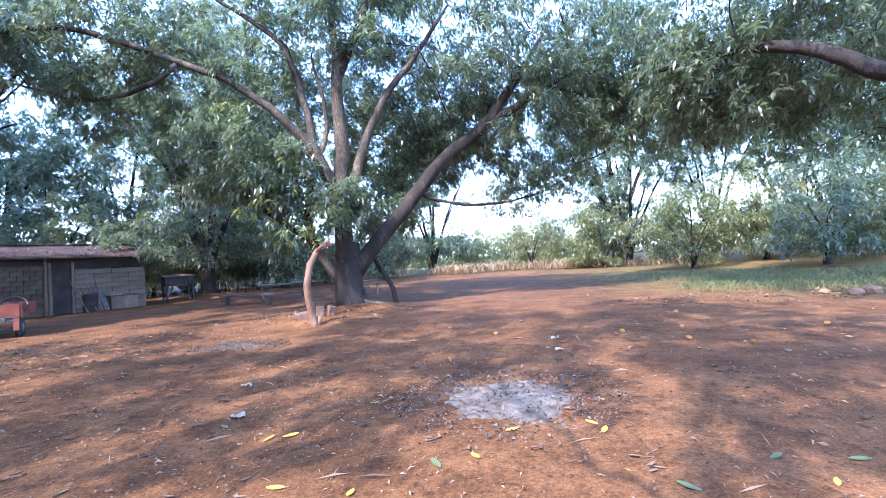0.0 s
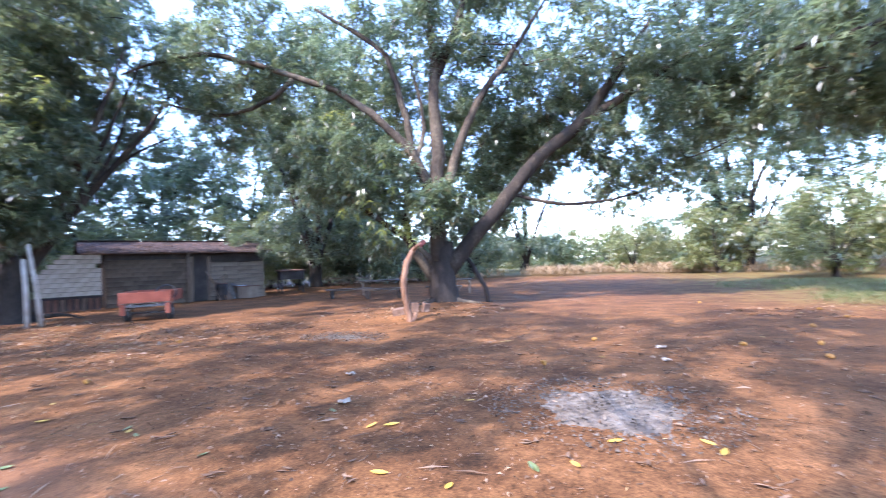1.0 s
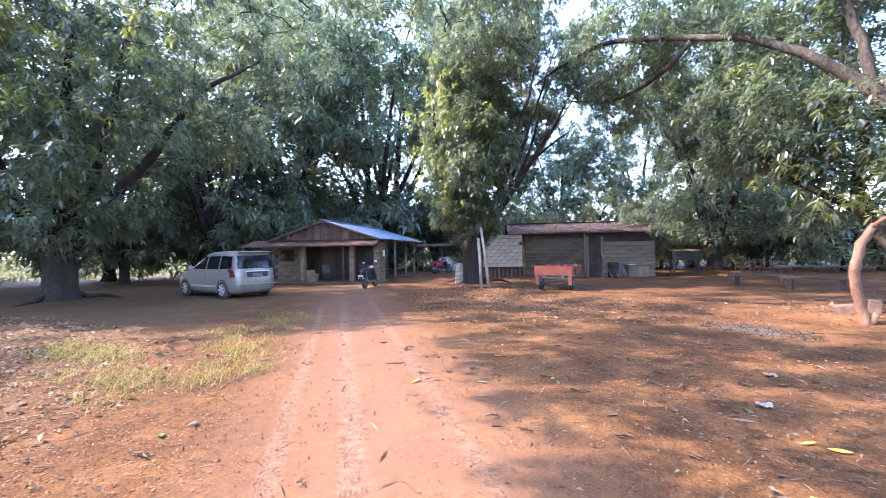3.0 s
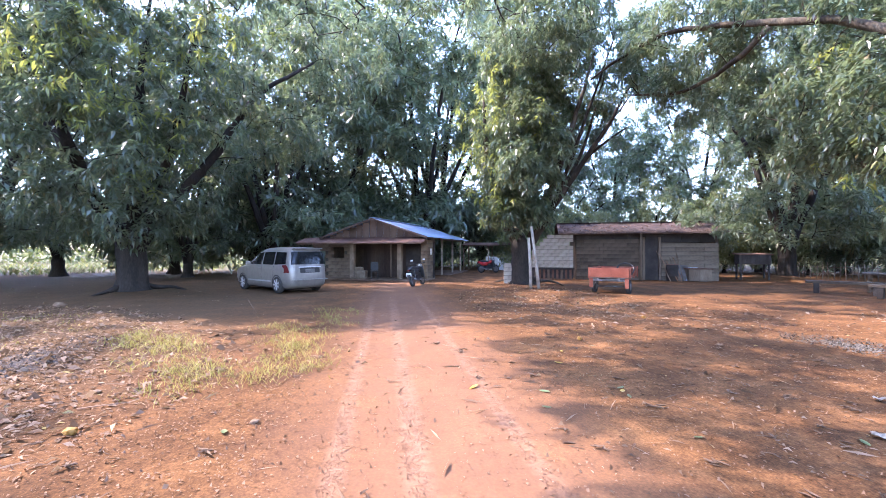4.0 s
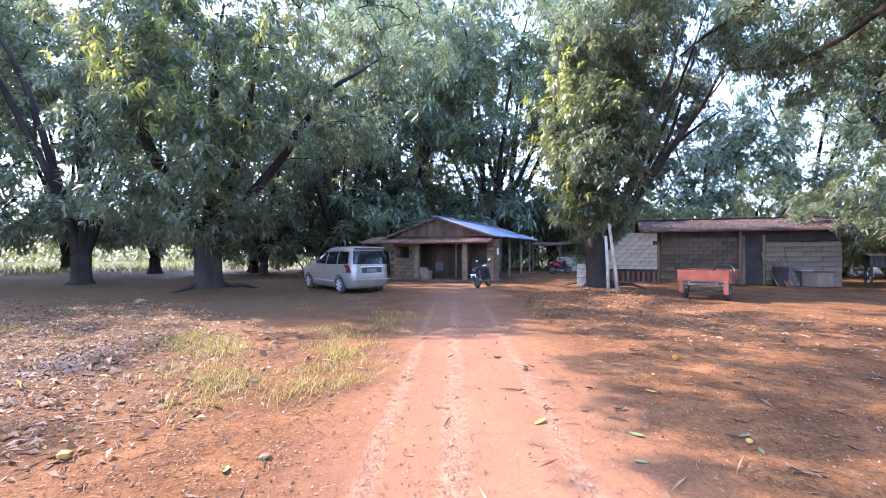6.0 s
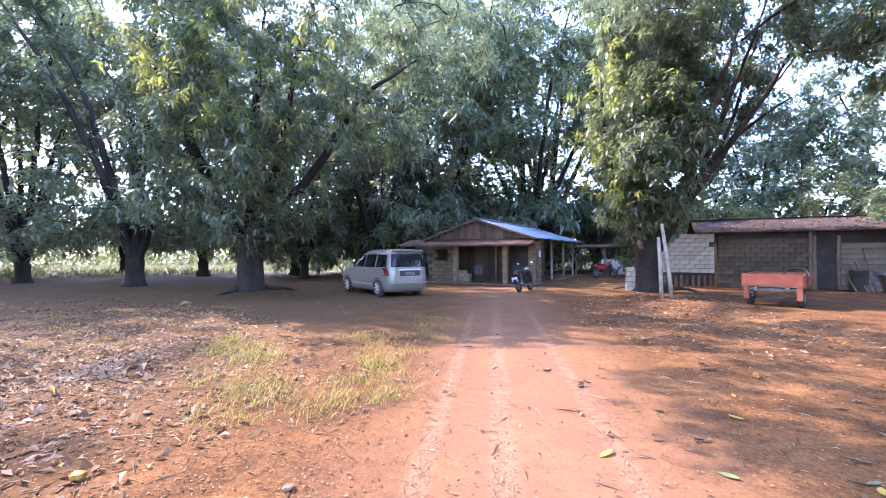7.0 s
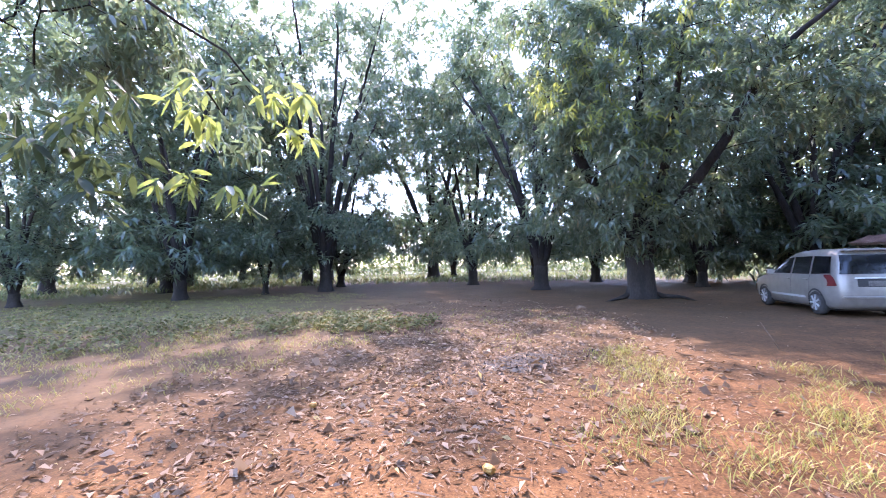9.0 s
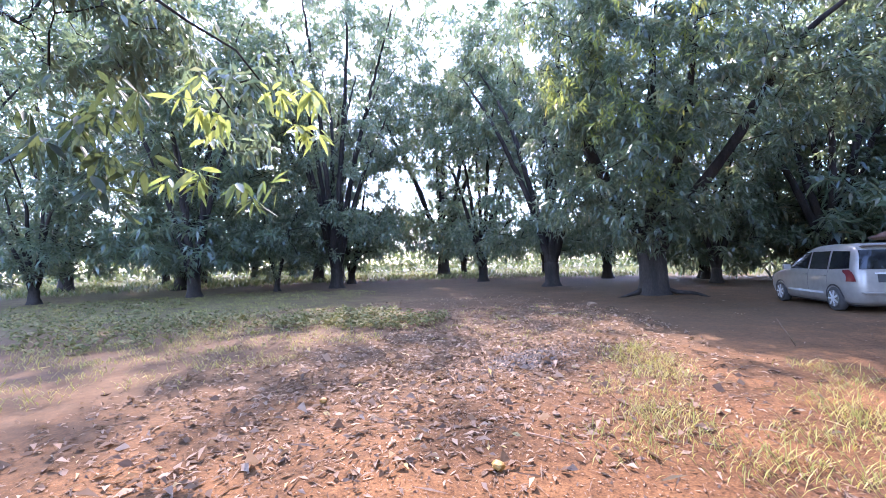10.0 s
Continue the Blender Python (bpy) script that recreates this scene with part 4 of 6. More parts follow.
def corrugated(width, length, wave=0.076, depth=0.012, seed=0):
    """A wavy metal sheet lying in x (across the waves) and y, with uneven ends."""
    rng = random.Random(seed)
    nx = int(width / (wave / 4))
    rows = [0, 0.3, 0.65, 1.0]
    e0, e1 = rng.uniform(-0.05, 0.05), rng.uniform(-0.03, 0.03)
    verts, faces = [], []
    for side in (0, -0.003):
        for k in rows:
            y = -e0 + (length + e0 + e1) * k
            for i in range(nx + 1):
                x = width * i / nx
                verts.append((x, y, depth * math.sin(2 * math.pi * x / wave) + side + 0.01 * math.sin(3 * y + seed)))
    w, n = nx + 1, 4 * (nx + 1)
    for j in range(3):
        for i in range(nx):
            a = j * w + i
            faces.append((a, a + 1, a + w + 1, a + w))
            faces.append((n + a, n + a + w, n + a + w + 1, n + a + 1))
    for i in range(nx):
        faces.append((i, n + i, n + i + 1, i + 1))
        b = 3 * w + i
        faces.append((b, b + 1, n + b + 1, n + b))
    return mesh_from("roof_sheet", verts, faces, True)


def sheet_roof(parent, origin, along, slope, total, length, material, wave=0.076, width=0.82, seed=0, name="roof_sheet"):
    """Sheets side by side from origin: along the eave, each running up the slope."""
    ax, sl = Vector(along).normalized(), Vector(slope).normalized()
    nz = ax.cross(sl).normalized()
    n = max(1, round(total / width))
    w = total / n
    shapes = [corrugated(w + 0.06, length, wave, 0.016, seed + k) for k in range(3)]
    for me in shapes:
        me.materials.append(material)
    for k in range(n):
        o = new(name, shapes[k % 3])
        o.parent = parent
        p = Vector(origin) + ax * (w * k) + nz * (0.004 * (k % 2))
        o.matrix_basis = Matrix.Translation(p) @ Matrix((ax, sl, nz)).transposed().to_4x4()


BLOCK_MESH = {}


def block_piece(size, material):
    key = (size, material.name)
    if key not in BLOCK_MESH:
        bm = boxed(size, bevel=0.008)
        me = bpy.data.meshes.new("block")
        bm.to_mesh(me)
        bm.free()
        me.materials.append(material)
        BLOCK_MESH[key] = me
    return BLOCK_MESH[key]


def block_wall(parent, m, length, height, material, skip=None, seed=0, thick=0.15, course=0.2, run=0.4, name="block"):
    """Courses of hollow blocks in local x and z on a recessed mortar core."""
    rng = random.Random(seed)
    wall = part("wall_core", core_mesh(length, height, thick - 0.03, skip, course, run), M_MORTAR, parent)
    wall.matrix_basis = m
    rows = int(round(height / course))
    for j in range(rows):
        shift = 0.0 if j % 2 == 0 else run / 2
        x = -shift
        while x < length - 0.03:
            a, b = max(0, x), min(length, x + run)
            x += run
            if b - a < 0.08 or (skip and skip((a + b) / 2, (j + 0.5) * course)):
                continue
            o = new(name, block_piece((round(b - a - 0.012, 3), thick, course - 0.012), material))
            o.parent = parent
            o.matrix_basis = m @ pose((a + b) / 2, rng.uniform(-0.004, 0.004), (j + 0.5) * course, rng.uniform(-0.6, 0.6), 0, rng.uniform(-0.8, 0.8))


def core_mesh(length, height, thick, skip, course, run):
    bm = bmesh.new()
    step = run / 2
    for j in range(int(round(height / course))):
        x = 0.0
        while x < length - 0.01:
            b = min(length, x + step)
            if not (skip and skip((x + b) / 2, (j + 0.5) * course)):
                box(bm, (b - x - 0.02, thick, course - 0.002), ((x + b) / 2, 0, (j + 0.5) * course))
            x += step
    return bm


def at(parent_m, x, y, z, rx=0, ry=0, rz=0):
    return parent_m @ pose(x, y, z, rx, ry, rz)


# ---- the house ----
def house():
    h = empty("house", pose(-23.5, 4.27, 0, 0, 0, 59), "small hollow-block house with a rusty porch roof and metal sheets tinted blue as if reflecting sky", "house")
    ridge_x, half = -1.3, 3.1
    eave, top, back = 2.34, 3.36, 10.2
    s = math.hypot(half, top - eave)
    sheet_roof(h, (ridge_x + half, -0.85, eave), (0, 1, 0), (-half, 0, top - eave), back + 0.85, s, M_ZINC, 0.2, 1.0, 5)
    sheet_roof(h, (ridge_x - half, back, eave), (0, -1, 0), (half, 0, top - eave), back + 0.85, s, M_ZINC, 0.2, 1.0, 6)
    part("ridge_cap", boxed((0.3, back + 0.9, 0.03), (ridge_x, back / 2 - 0.42, top + 0.035), bevel=0.01), M_ZINC, h)
    # gable of old boards
    for k in range(15):
        x = ridge_x - half + 0.2 + k * 0.4
        z1 = top - abs(x - ridge_x) / half * (top - eave) - 0.05
        if z1 - 2.2 > 0.12:
            part("gable_board", boxed((0.385, 0.03, z1 - 2.2), (x, -0.45 + 0.006 * (k % 2), (z1 + 2.2) / 2), bevel=0.006), M_GABLE, h)
    for sgn in (-1, 1):
        ang = math.degrees(math.atan2(top - eave, half))
        part("barge_board", boxed((s + 0.05, 0.04, 0.10), (ridge_x + sgn * half / 2, -0.87, (eave + top) / 2 - 0.04), (0, sgn * ang, 0), 0.008), M_GABLE, h)
    # porch roof of rusty sheets
    sheet_roof(h, (-5.6, -1.5, 2.02), (1, 0, 0), (0, 1.1, 0.32), 7.3, 1.16, M_RUST, 0.076, 0.8, 9)
    part("porch_beam", boxed((7.2, 0.1, 0.12), (-2.0, -0.05, 2.06), bevel=0.01), M_WOOD, h)
    part("porch_purlin", boxed((7.2, 0.06, 0.07), (-2.0, -1.3, 1.98), bevel=0.01), M_WOOD, h)
    # piers and walls
    for x in (-2.84, 0.0):
        part("pier", boxed((0.25, 0.25, 2.02), (x, 0, 1.0), bevel=0.02), M_RENDER, h)
    block_wall(h, pose(1.12, 0.3, 0), 0.4, 2.2, M_BLOCK_HOUSE, seed=1)
    block_wall(h, pose(-5.5, 0.3, 0), 2.5, 2.0, M_BLOCK_HOUSE, lambda x, z: 1.2 < x < 2.0 and (1.1 < z < 1.85) or 0.15 < x < 0.9 and z < 1.7, 2)
    block_wall(h, pose(1.45, 0.4, 0, 0, 0, 90), 0.8, 2.2, M_BLOCK_HOUSE, None, 3)
    # Boards and door carry the dark of the open, shaded porch.
    for k in range(7):
        part("front_board", boxed((0.245, 0.04, 2.0), (-2.6 + 0.25 * k, 1.2 + 0.006 * (k % 2), 1.0), bevel=0.006), M_PORCHWOOD, h, "upright board darkened for the shade inside the porch")
    door = part("door", boxed((0.85, 0.05, 1.95), (-0.52, 1.22, 0.98), bevel=0.01), M_PORCHWOOD, h, "wooden door, shut, darkened for the shade inside the porch")
    for z in (0.5, 1.45):
        part("door_panel", boxed((0.6, 0.02, 0.7), (-0.52, 1.187, z), bevel=0.01), M_PORCHWOOD, door)
    part("door_post", boxed((0.09, 0.1, 2.05), (-0.98, 1.15, 1.02), bevel=0.01), M_WOOD, h)
    # Dark wall added in place of the shade inside the right bay.
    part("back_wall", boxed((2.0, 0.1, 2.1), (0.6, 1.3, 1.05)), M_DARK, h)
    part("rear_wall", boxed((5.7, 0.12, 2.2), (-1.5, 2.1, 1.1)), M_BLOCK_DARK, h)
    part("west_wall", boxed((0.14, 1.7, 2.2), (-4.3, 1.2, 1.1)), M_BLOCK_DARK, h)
    part("porch_floor", boxed((7.3, 1.9, 0.12), (-2.0, 0.35, 0.01), bevel=0.03), M_TRODDEN, h, "trodden earth floor under the porch")
    for y in (2.5, 4.4, 7.3, 9.9):
        part("side_post", boxed((0.11, 0.11, 2.4), (1.2, y, 1.2), (0, 0, 4), 0.012), M_POLE, h)
        part("side_post", boxed((0.11, 0.11, 2.4), (-3.9, y, 1.2), (0, 0, 2), 0.012), M_WOOD, h)
    part("side_beam", boxed((0.09, 6.4, 0.13), (1.2, 7.0, 2.34), bevel=0.01), M_WOOD, h)
    part("rail", boxed((0.05, 5.6, 0.07), (1.2, 7.1, 0.55), bevel=0.01), M_WOOD, h)
    part("rail", boxed((0.05, 5.6, 0.06), (-3.9, 7.1, 1.4), bevel=0.01), M_WOOD, h)
    part("yard_slab", boxed((6.0, 6.4, 0.1), (-1.3, 7.3, 0.02), bevel=0.02), M_TRODDEN, h)
    for x in (-3.2, -1.6, 0.2):
        part("rafter", boxed((0.07, 6.2, 0.09), (x, 7.2, 2.42), bevel=0.01), M_WOOD, h)


house()


# ---- the shed ----
HOUSE = pose(-23.5, 4.27, 0, 0, 0, 59)


M_SOOT = noisy("black_resin", [(0.2, (0.012, 0.012, 0.012)), (0.8, (0.035, 0.032, 0.03))], 6, 40, 0.5, 0.1)
M_SACKING = noisy("sacking", [(0.2, (0.12, 0.085, 0.055)), (0.5, (0.22, 0.165, 0.11)), (0.85, (0.34, 0.27, 0.19))], 5, 90, 0.95, 0.4)


def porch_things():
    """What stands under the porch and in the open bay."""
    c = empty("chair", HOUSE @ pose(-1.35, -0.35, 0.06, 0, 0, 25), "black plastic chair standing under the porch", "chair")
    part("seat", boxed((0.42, 0.42, 0.04), (0, 0, 0.42), bevel=0.012), M_SOOT, c)
    part("backrest", boxed((0.42, 0.04, 0.46), (0, 0.2, 0.68), (-8, 0, 0), 0.012), M_SOOT, c)
    for x in (-0.18, 0.18):
        for y in (-0.18, 0.18):
            part("leg", boxed((0.04, 0.04, 0.42), (x, y, 0.21), bevel=0.006), M_SOOT, c)
    for k, (x, y, w, h) in enumerate(((-2.15, -0.3, 0.6, 0.46), (-2.55, 0.2, 0.5, 0.62))):
        bm = boxed((w, 0.36, h), (0, 0, h * 0.5), bevel=0.09)
        bmesh.ops.subdivide_edges(bm, edges=bm.edges[:], cuts=1)
        for v in bm.verts:
            v.co += Vector((1, 1, 0.4)) * 0.035 * noise.noise(v.co * 5 + Vector((k * 7, 0, 0)))
        lone("sack", bm, M_SACKING, HOUSE @ pose(x, y, 0.06, 0, 0, 20 * k), "tan woven sack slumped under the porch", "sack", "sacks under the porch")
    t = empty("shelf", HOUSE @ pose(-0.6, 6.0, 0.07, 0, 0, 90), "rough wooden shelf in the open bay", "shelf")
    for z in (0.5, 1.0, 1.5):
        part("board", boxed((1.8, 0.4, 0.04), (0, 0, z), bevel=0.006), M_WOOD, t)
    for x in (-0.85, 0.85):
        part("upright", boxed((0.06, 0.36, 1.7), (x, 0, 0.85), bevel=0.008), M_WOOD, t)
    for k, (x, z, w, h) in enumerate(((-0.5, 0.52, 0.3, 0.3), (0.1, 1.02, 0.36, 0.22), (0.5, 0.52, 0.4, 0.26), (-0.3, 1.52, 0.5, 0.24))):
        lone("box", boxed((w, 0.3, h), (0, 0, h / 2), bevel=0.012), (M_SACKING, M_PALEPLANK)[k % 2], HOUSE @ pose(-0.6, 6.0, 0.07, 0, 0, 90) @ pose(x, 0, z, 0, 0, 6 * k), "dusty cardboard box on a rough shelf", "box", "boxes on the shelf")
    lone("meter_box", boxed((0.05, 0.24, 0.34), (0, 0, 0), bevel=0.01), M_WHITE, HOUSE @ pose(1.55, 0.8, 1.55), "small white meter box on the house wall", "meter box")


porch_things()

SHED = pose(-21.0, 13.65, 0, 0, 0, 61.3)


def shed():
    s = empty("shed", SHED, "low hollow-block shed with old rusty roof, dark under its eaves", "shed")
    L = 7.1
    sheet_roof(s, (-0.95, -0.75, 2.5), (1, 0, 0), (0, 2.4, 0.66), L + 1.2, 2.55, M_OLDROOF, 0.076, 0.8, 21)
    sheet_roof(s, (L + 0.25, 4.2, 2.55), (-1, 0, 0), (0, -2.5, 0.62), L + 1.2, 2.6, M_OLDROOF, 0.076, 0.8, 22)
    part("ridge_cap", boxed((L + 1.2, 0.26, 0.03), (L / 2 - 0.35, 1.66, 3.2), bevel=0.01), M_OLDROOF, s)
    part("eave_beam", boxed((L + 1.1, 0.08, 0.12), (L / 2 - 0.35, -0.45, 2.52), bevel=0.01), M_WOOD, s)
    part("wall_plate", boxed((L + 0.1, 0.16, 0.12), (L / 2, 0.0, 2.62), bevel=0.01), M_WOOD, s)
    block_wall(s, pose(4.35, 0, 0), L - 4.35, 2.4, M_PALEPLANK, lambda x, z: z > 2.05, 31, 0.15, 0.22, 1.375, "wall_plank")
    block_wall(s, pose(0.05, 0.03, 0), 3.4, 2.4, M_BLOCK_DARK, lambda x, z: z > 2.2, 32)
    # Dark boards paint the shaded, sooty band beneath the eave.
    for k in range(8):
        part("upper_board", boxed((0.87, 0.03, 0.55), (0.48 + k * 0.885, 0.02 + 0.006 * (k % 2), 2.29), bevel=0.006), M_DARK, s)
    part("door", boxed((0.75, 0.05, 2.05), (3.9, 0.12, 1.03), bevel=0.01), M_DARK, s, "dark wooden door, shut")
    for x in (3.5, 4.28):
        part("door_post", boxed((0.11, 0.11, 2.3), (x, -0.03, 1.15), bevel=0.012), M_WOOD, s)
    part("porch_post", tube_mesh("porch_post", [(3.25, -0.55, 0), (3.23, -0.52, 1.3), (3.27, -0.5, 2.5)], [0.07, 0.065, 0.06], 8, 0.08, 3), M_WOOD, s)
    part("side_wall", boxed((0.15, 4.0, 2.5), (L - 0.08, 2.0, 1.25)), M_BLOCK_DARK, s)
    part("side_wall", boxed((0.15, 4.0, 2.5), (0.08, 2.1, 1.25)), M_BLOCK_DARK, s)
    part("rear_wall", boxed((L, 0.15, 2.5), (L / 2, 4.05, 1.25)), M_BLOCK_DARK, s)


shed()


M_ROOFLEAF = leafy("rotted_leaf", [(0, (0.049, 0.0309, 0.0231)), (0.6, (0.119, 0.0738, 0.0525)), (1, (0.336, 0.226, 0.158))], 0.05, 0.8, (0.28, 0.178, 0.105), 0.15)


def roof_litter():
    rng = np.random.default_rng(33)
    n = 900
    u, v = rng.uniform(-0.9, 7.3, n), rng.uniform(0, 1, n) ** 1.3
    loc = [SHED @ Vector((a, -0.7 + 2.35 * b, 2.535 + 0.655 * b)) for a, b in zip(u, v)]
    p = np.array([tuple(q) for q in loc])
    ax = unit(rng.normal(size=(n, 3)) * 0.5 + np.array([0, 0, 1.0]))
    lone("roof_leaves", quads_mesh("roof_leaves", leaves(rng, p, ax, 2, 0.13, 0.2, 0.35)), M_ROOFLEAF, pose(0, 0, 0), "dead leaves lying on the shed roof", "leaf litter", kind="stuff")


roof_litter()


def unfinished_wall():
    w = empty("block_wall", SHED @ pose(-2.35, -0.35, 0), "unfinished pale hollow-block wall with a stepped top on a dark pen", "wall")
    block_wall(w, pose(0, 0, 0.66), 2.2, 1.8, M_BLOCK, lambda x, z: z > 0.75 + 0.95 * x + 0.2 or (abs(x - 1.3) < 0.1 and 1.2 < z < 1.4) or (abs(x - 2.0) < 0.11 and 1.2 < z < 1.4), 41)
    part("lintel", boxed((2.3, 0.2, 0.1), (1.1, 0, 0.6), bevel=0.01), M_DARK, w)
    for k in range(9):
        part("pen_slat", boxed((0.12, 0.03, 0.58), (0.18 + k * 0.235, 0.05, 0.27), (0, random.uniform(-3, 3), 0), 0.006), M_DOOR if k % 3 else M_WOOD, w)
    # Dark board added where the pen is only a shaded void.
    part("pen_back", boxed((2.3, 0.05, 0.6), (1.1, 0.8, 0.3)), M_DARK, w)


unfinished_wall()


def leaning_poles():
    for k, (a, b) in enumerate((((-16.62, 8.60, -0.05), (-16.66, 8.52, 2.15)), ((-16.44, 8.88, -0.05), (-16.60, 8.62, 2.62)))):
        o = lone("pole", tube_mesh("pole", [a, tuple((p + q) / 2 + 0.015 for p, q in zip(a, b)), b], [0.07, 0.065, 0.055], 10, 0.04, k), M_POLE, pose(0, 0, 0), "pale peeled pole leaning beside a mango trunk", "pole", "poles at the tree")


leaning_poles()


def far_shelter():
    c = empty("open_shelter", pose(-32.6, 12.6, 0, 0, 0, 59), "open shelter with a thin pale roof and low white wall", "shelter")
    sheet_roof(c, (-1.6, -0.6, 2.02), (1, 0, 0), (0, 2.6, 0.25), 4.6, 2.7, M_RUST, 0.076, 0.8, 51)
    for x in (-1.4, 0.6, 2.7):
        part("post", boxed((0.1, 0.1, 2.05), (x, -0.3, 1.0), bevel=0.012), M_WOOD, c)
        part("post", boxed((0.1, 0.1, 2.25), (x, 1.8, 1.1), bevel=0.012), M_WOOD, c)
    part("low_wall", boxed((2.6, 0.14, 1.1), (1.5, 0.9, 0.55), bevel=0.01), M_WHITE, c)
    part("beam", boxed((4.4, 0.08, 0.1), (0.6, -0.3, 2.02), bevel=0.01), M_WOOD, c)
    b = empty("block_pillar", pose(-19.2, 9.0, 0, 0, 0, 70), "short broken pillar of pale hollow blocks behind a trunk", "pillar")
    block_wall(b, pose(-0.45, 0, 0), 0.6, 1.0, M_BLOCK, lambda x, z: x < 0.2 and z > 0.8, 61)


far_shelter()

# ---- vehicles ----
def paint(name, colour, rough=0.3, metal=0.0, coat=0.0, spec=0.5):
    m, n, l, p = mat(name)
    t = n.new("ShaderNodeTexNoise")
    co = n.new("ShaderNodeTexCoord")
    l.new(co.outputs["Object"], t.inputs["Vector"])
    t.inputs["Scale"].default_value, t.inputs["Detail"].default_value = 6, 6
    r = ramp(n, [(0.3, tuple(c * 0.82 for c in colour)), (0.7, colour)])
    l.new(t.outputs[0], r.inputs[0])
    l.new(r.outputs[0], p.inputs["Base Color"])
    p.inputs["Roughness"].default_value, p.inputs["Metallic"].default_value = rough, metal
    p.inputs["Coat Weight"].default_value = coat
    p.inputs["Specular IOR Level"].default_value = spec
    return m


M_SILVER = paint("silver_paint", (0.25, 0.225, 0.195), 0.36, 0.25, 0.3)
M_GLASS = paint("tinted_glass", (0.010, 0.011, 0.012), 0.10, 0.0, 0.0, 0.35)
M_TYRE = noisy("tyre_rubber", [(0.2, (0.015, 0.015, 0.015)), (0.8, (0.05, 0.045, 0.04))], 8, 60, 0.85, 0.2)
M_ALLOY = paint("alloy", (0.62, 0.62, 0.62), 0.35, 0.6)
M_REDLAMP = paint("red_lamp", (0.13, 0.018, 0.02), 0.2, 0.0, 0.5)
M_CLEAR = paint("clear_lamp", (0.75, 0.75, 0.72), 0.12, 0.2, 0.5)
M_BLACK = paint("black_plastic", (0.02, 0.02, 0.021), 0.45)
M_PLATE = paint("plate_white", (0.7, 0.7, 0.68), 0.5)
M_CARTRED = noisy("faded_red_paint", [(0.2, (0.09, 0.024, 0.012)), (0.5, (0.19, 0.048, 0.024)), (0.8, (0.26, 0.085, 0.05))], 2.5, 30, 0.6, 0.2)
M_STEEL = noisy("dull_steel", [(0.2, (0.06, 0.055, 0.05)), (0.6, (0.16, 0.15, 0.14)), (0.9, (0.28, 0.26, 0.24))], 5, 40, 0.5, 0.2, metal=0.5)
M_REDPLASTIC = paint("red_fairing", (0.42, 0.03, 0.03), 0.25, 0, 0.4)


def lathe(profile, sides=24, axis="y"):
    """A solid of revolution from (radius, offset) pairs."""
    verts, faces = [], []
    for r, o in profile:
        for k in range(sides):
            a = 2 * math.pi * k / sides
            verts.append((r * math.cos(a), o, r * math.sin(a)) if axis == "y" else (r * math.cos(a), r * math.sin(a), o))
    for i in range(len(profile) - 1):
        for k in range(sides):
            a, b = i * sides + k, i * sides + (k + 1) % sides
            faces.append((a, b, b + sides, a + sides))
    faces.append(tuple(range(sides))[::-1])
    faces.append(tuple((len(profile) - 1) * sides + k for k in range(sides)))
    return mesh_from("turned", verts, faces, True)


LEVELS = [  # height, rear end, front end, half width
    (0.20, -0.70, 3.46, 0.76), (0.30, -0.84, 3.62, 0.845), (0.50, -0.89, 3.68, 0.880), (0.72, -0.875, 3.64, 0.888), (0.88, -0.86, 3.50, 0.882), (0.97, -0.85, 3.20, 0.870),
    (1.04, -0.84, 2.72, 0.855), (1.20, -0.815, 2.40, 0.818), (1.40, -0.775, 2.02, 0.768), (1.56, -0.725, 1.70, 0.722), (1.66, -0.665, 1.45, 0.675), (1.72, -0.56, 1.20, 0.60), (1.755, -0.30, 0.80, 0.44)]


def van_level(z):
    for a, b in zip(LEVELS, LEVELS[1:]):
        if z <= b[0]:
            t = max(0.0, (z - a[0]) / (b[0] - a[0]))
            return [p + (q - p) * t for p, q in zip(a[1:], b[1:])]
    return list(LEVELS[-1][1:])


def van_side(x, z, sgn, out=0.006):
    xr, xf, w = van_level(z)
    k = abs((x - (xr + xf) / 2) / ((xf - xr) / 2))
    return (x, sgn * (w * max(0.0, 1 - k ** 9) ** (1 / 9) + out), z)


def van_rear(y, z, out=0.006):
    xr, xf, w = van_level(z)
    k = min(0.995, abs(y / w))
    return ((xr + xf) / 2 - (xf - xr) / 2 * (1 - k ** 9) ** (1 / 9) - out, y, z)


def van_front(y, z, out=0.006):
    xr, xf, w = van_level(z)
    k = min(0.995, abs(y / w))
    return ((xr + xf) / 2 + (xf - xr) / 2 * (1 - k ** 9) ** (1 / 9) + out, y, z)


def patch(fn, corners, nu=8, nv=5):
    """A panel following the body between four (u, v) corners."""
    verts, faces = [], []
    (a, b, c, d) = [Vector((*q, 0)) for q in corners]
    for j in range(nv + 1):
        for i in range(nu + 1):
            p = a.lerp(b, i / nu).lerp(d.lerp(c, i / nu), j / nv)
            verts.append(fn(p.x, p.y))
    for j in range(nv):
        for i in range(nu):
            q = j * (nu + 1) + i
            faces.append((q, q + 1, q + nu + 2, q + nu + 1))
    return mesh_from("patch", verts, faces, True)


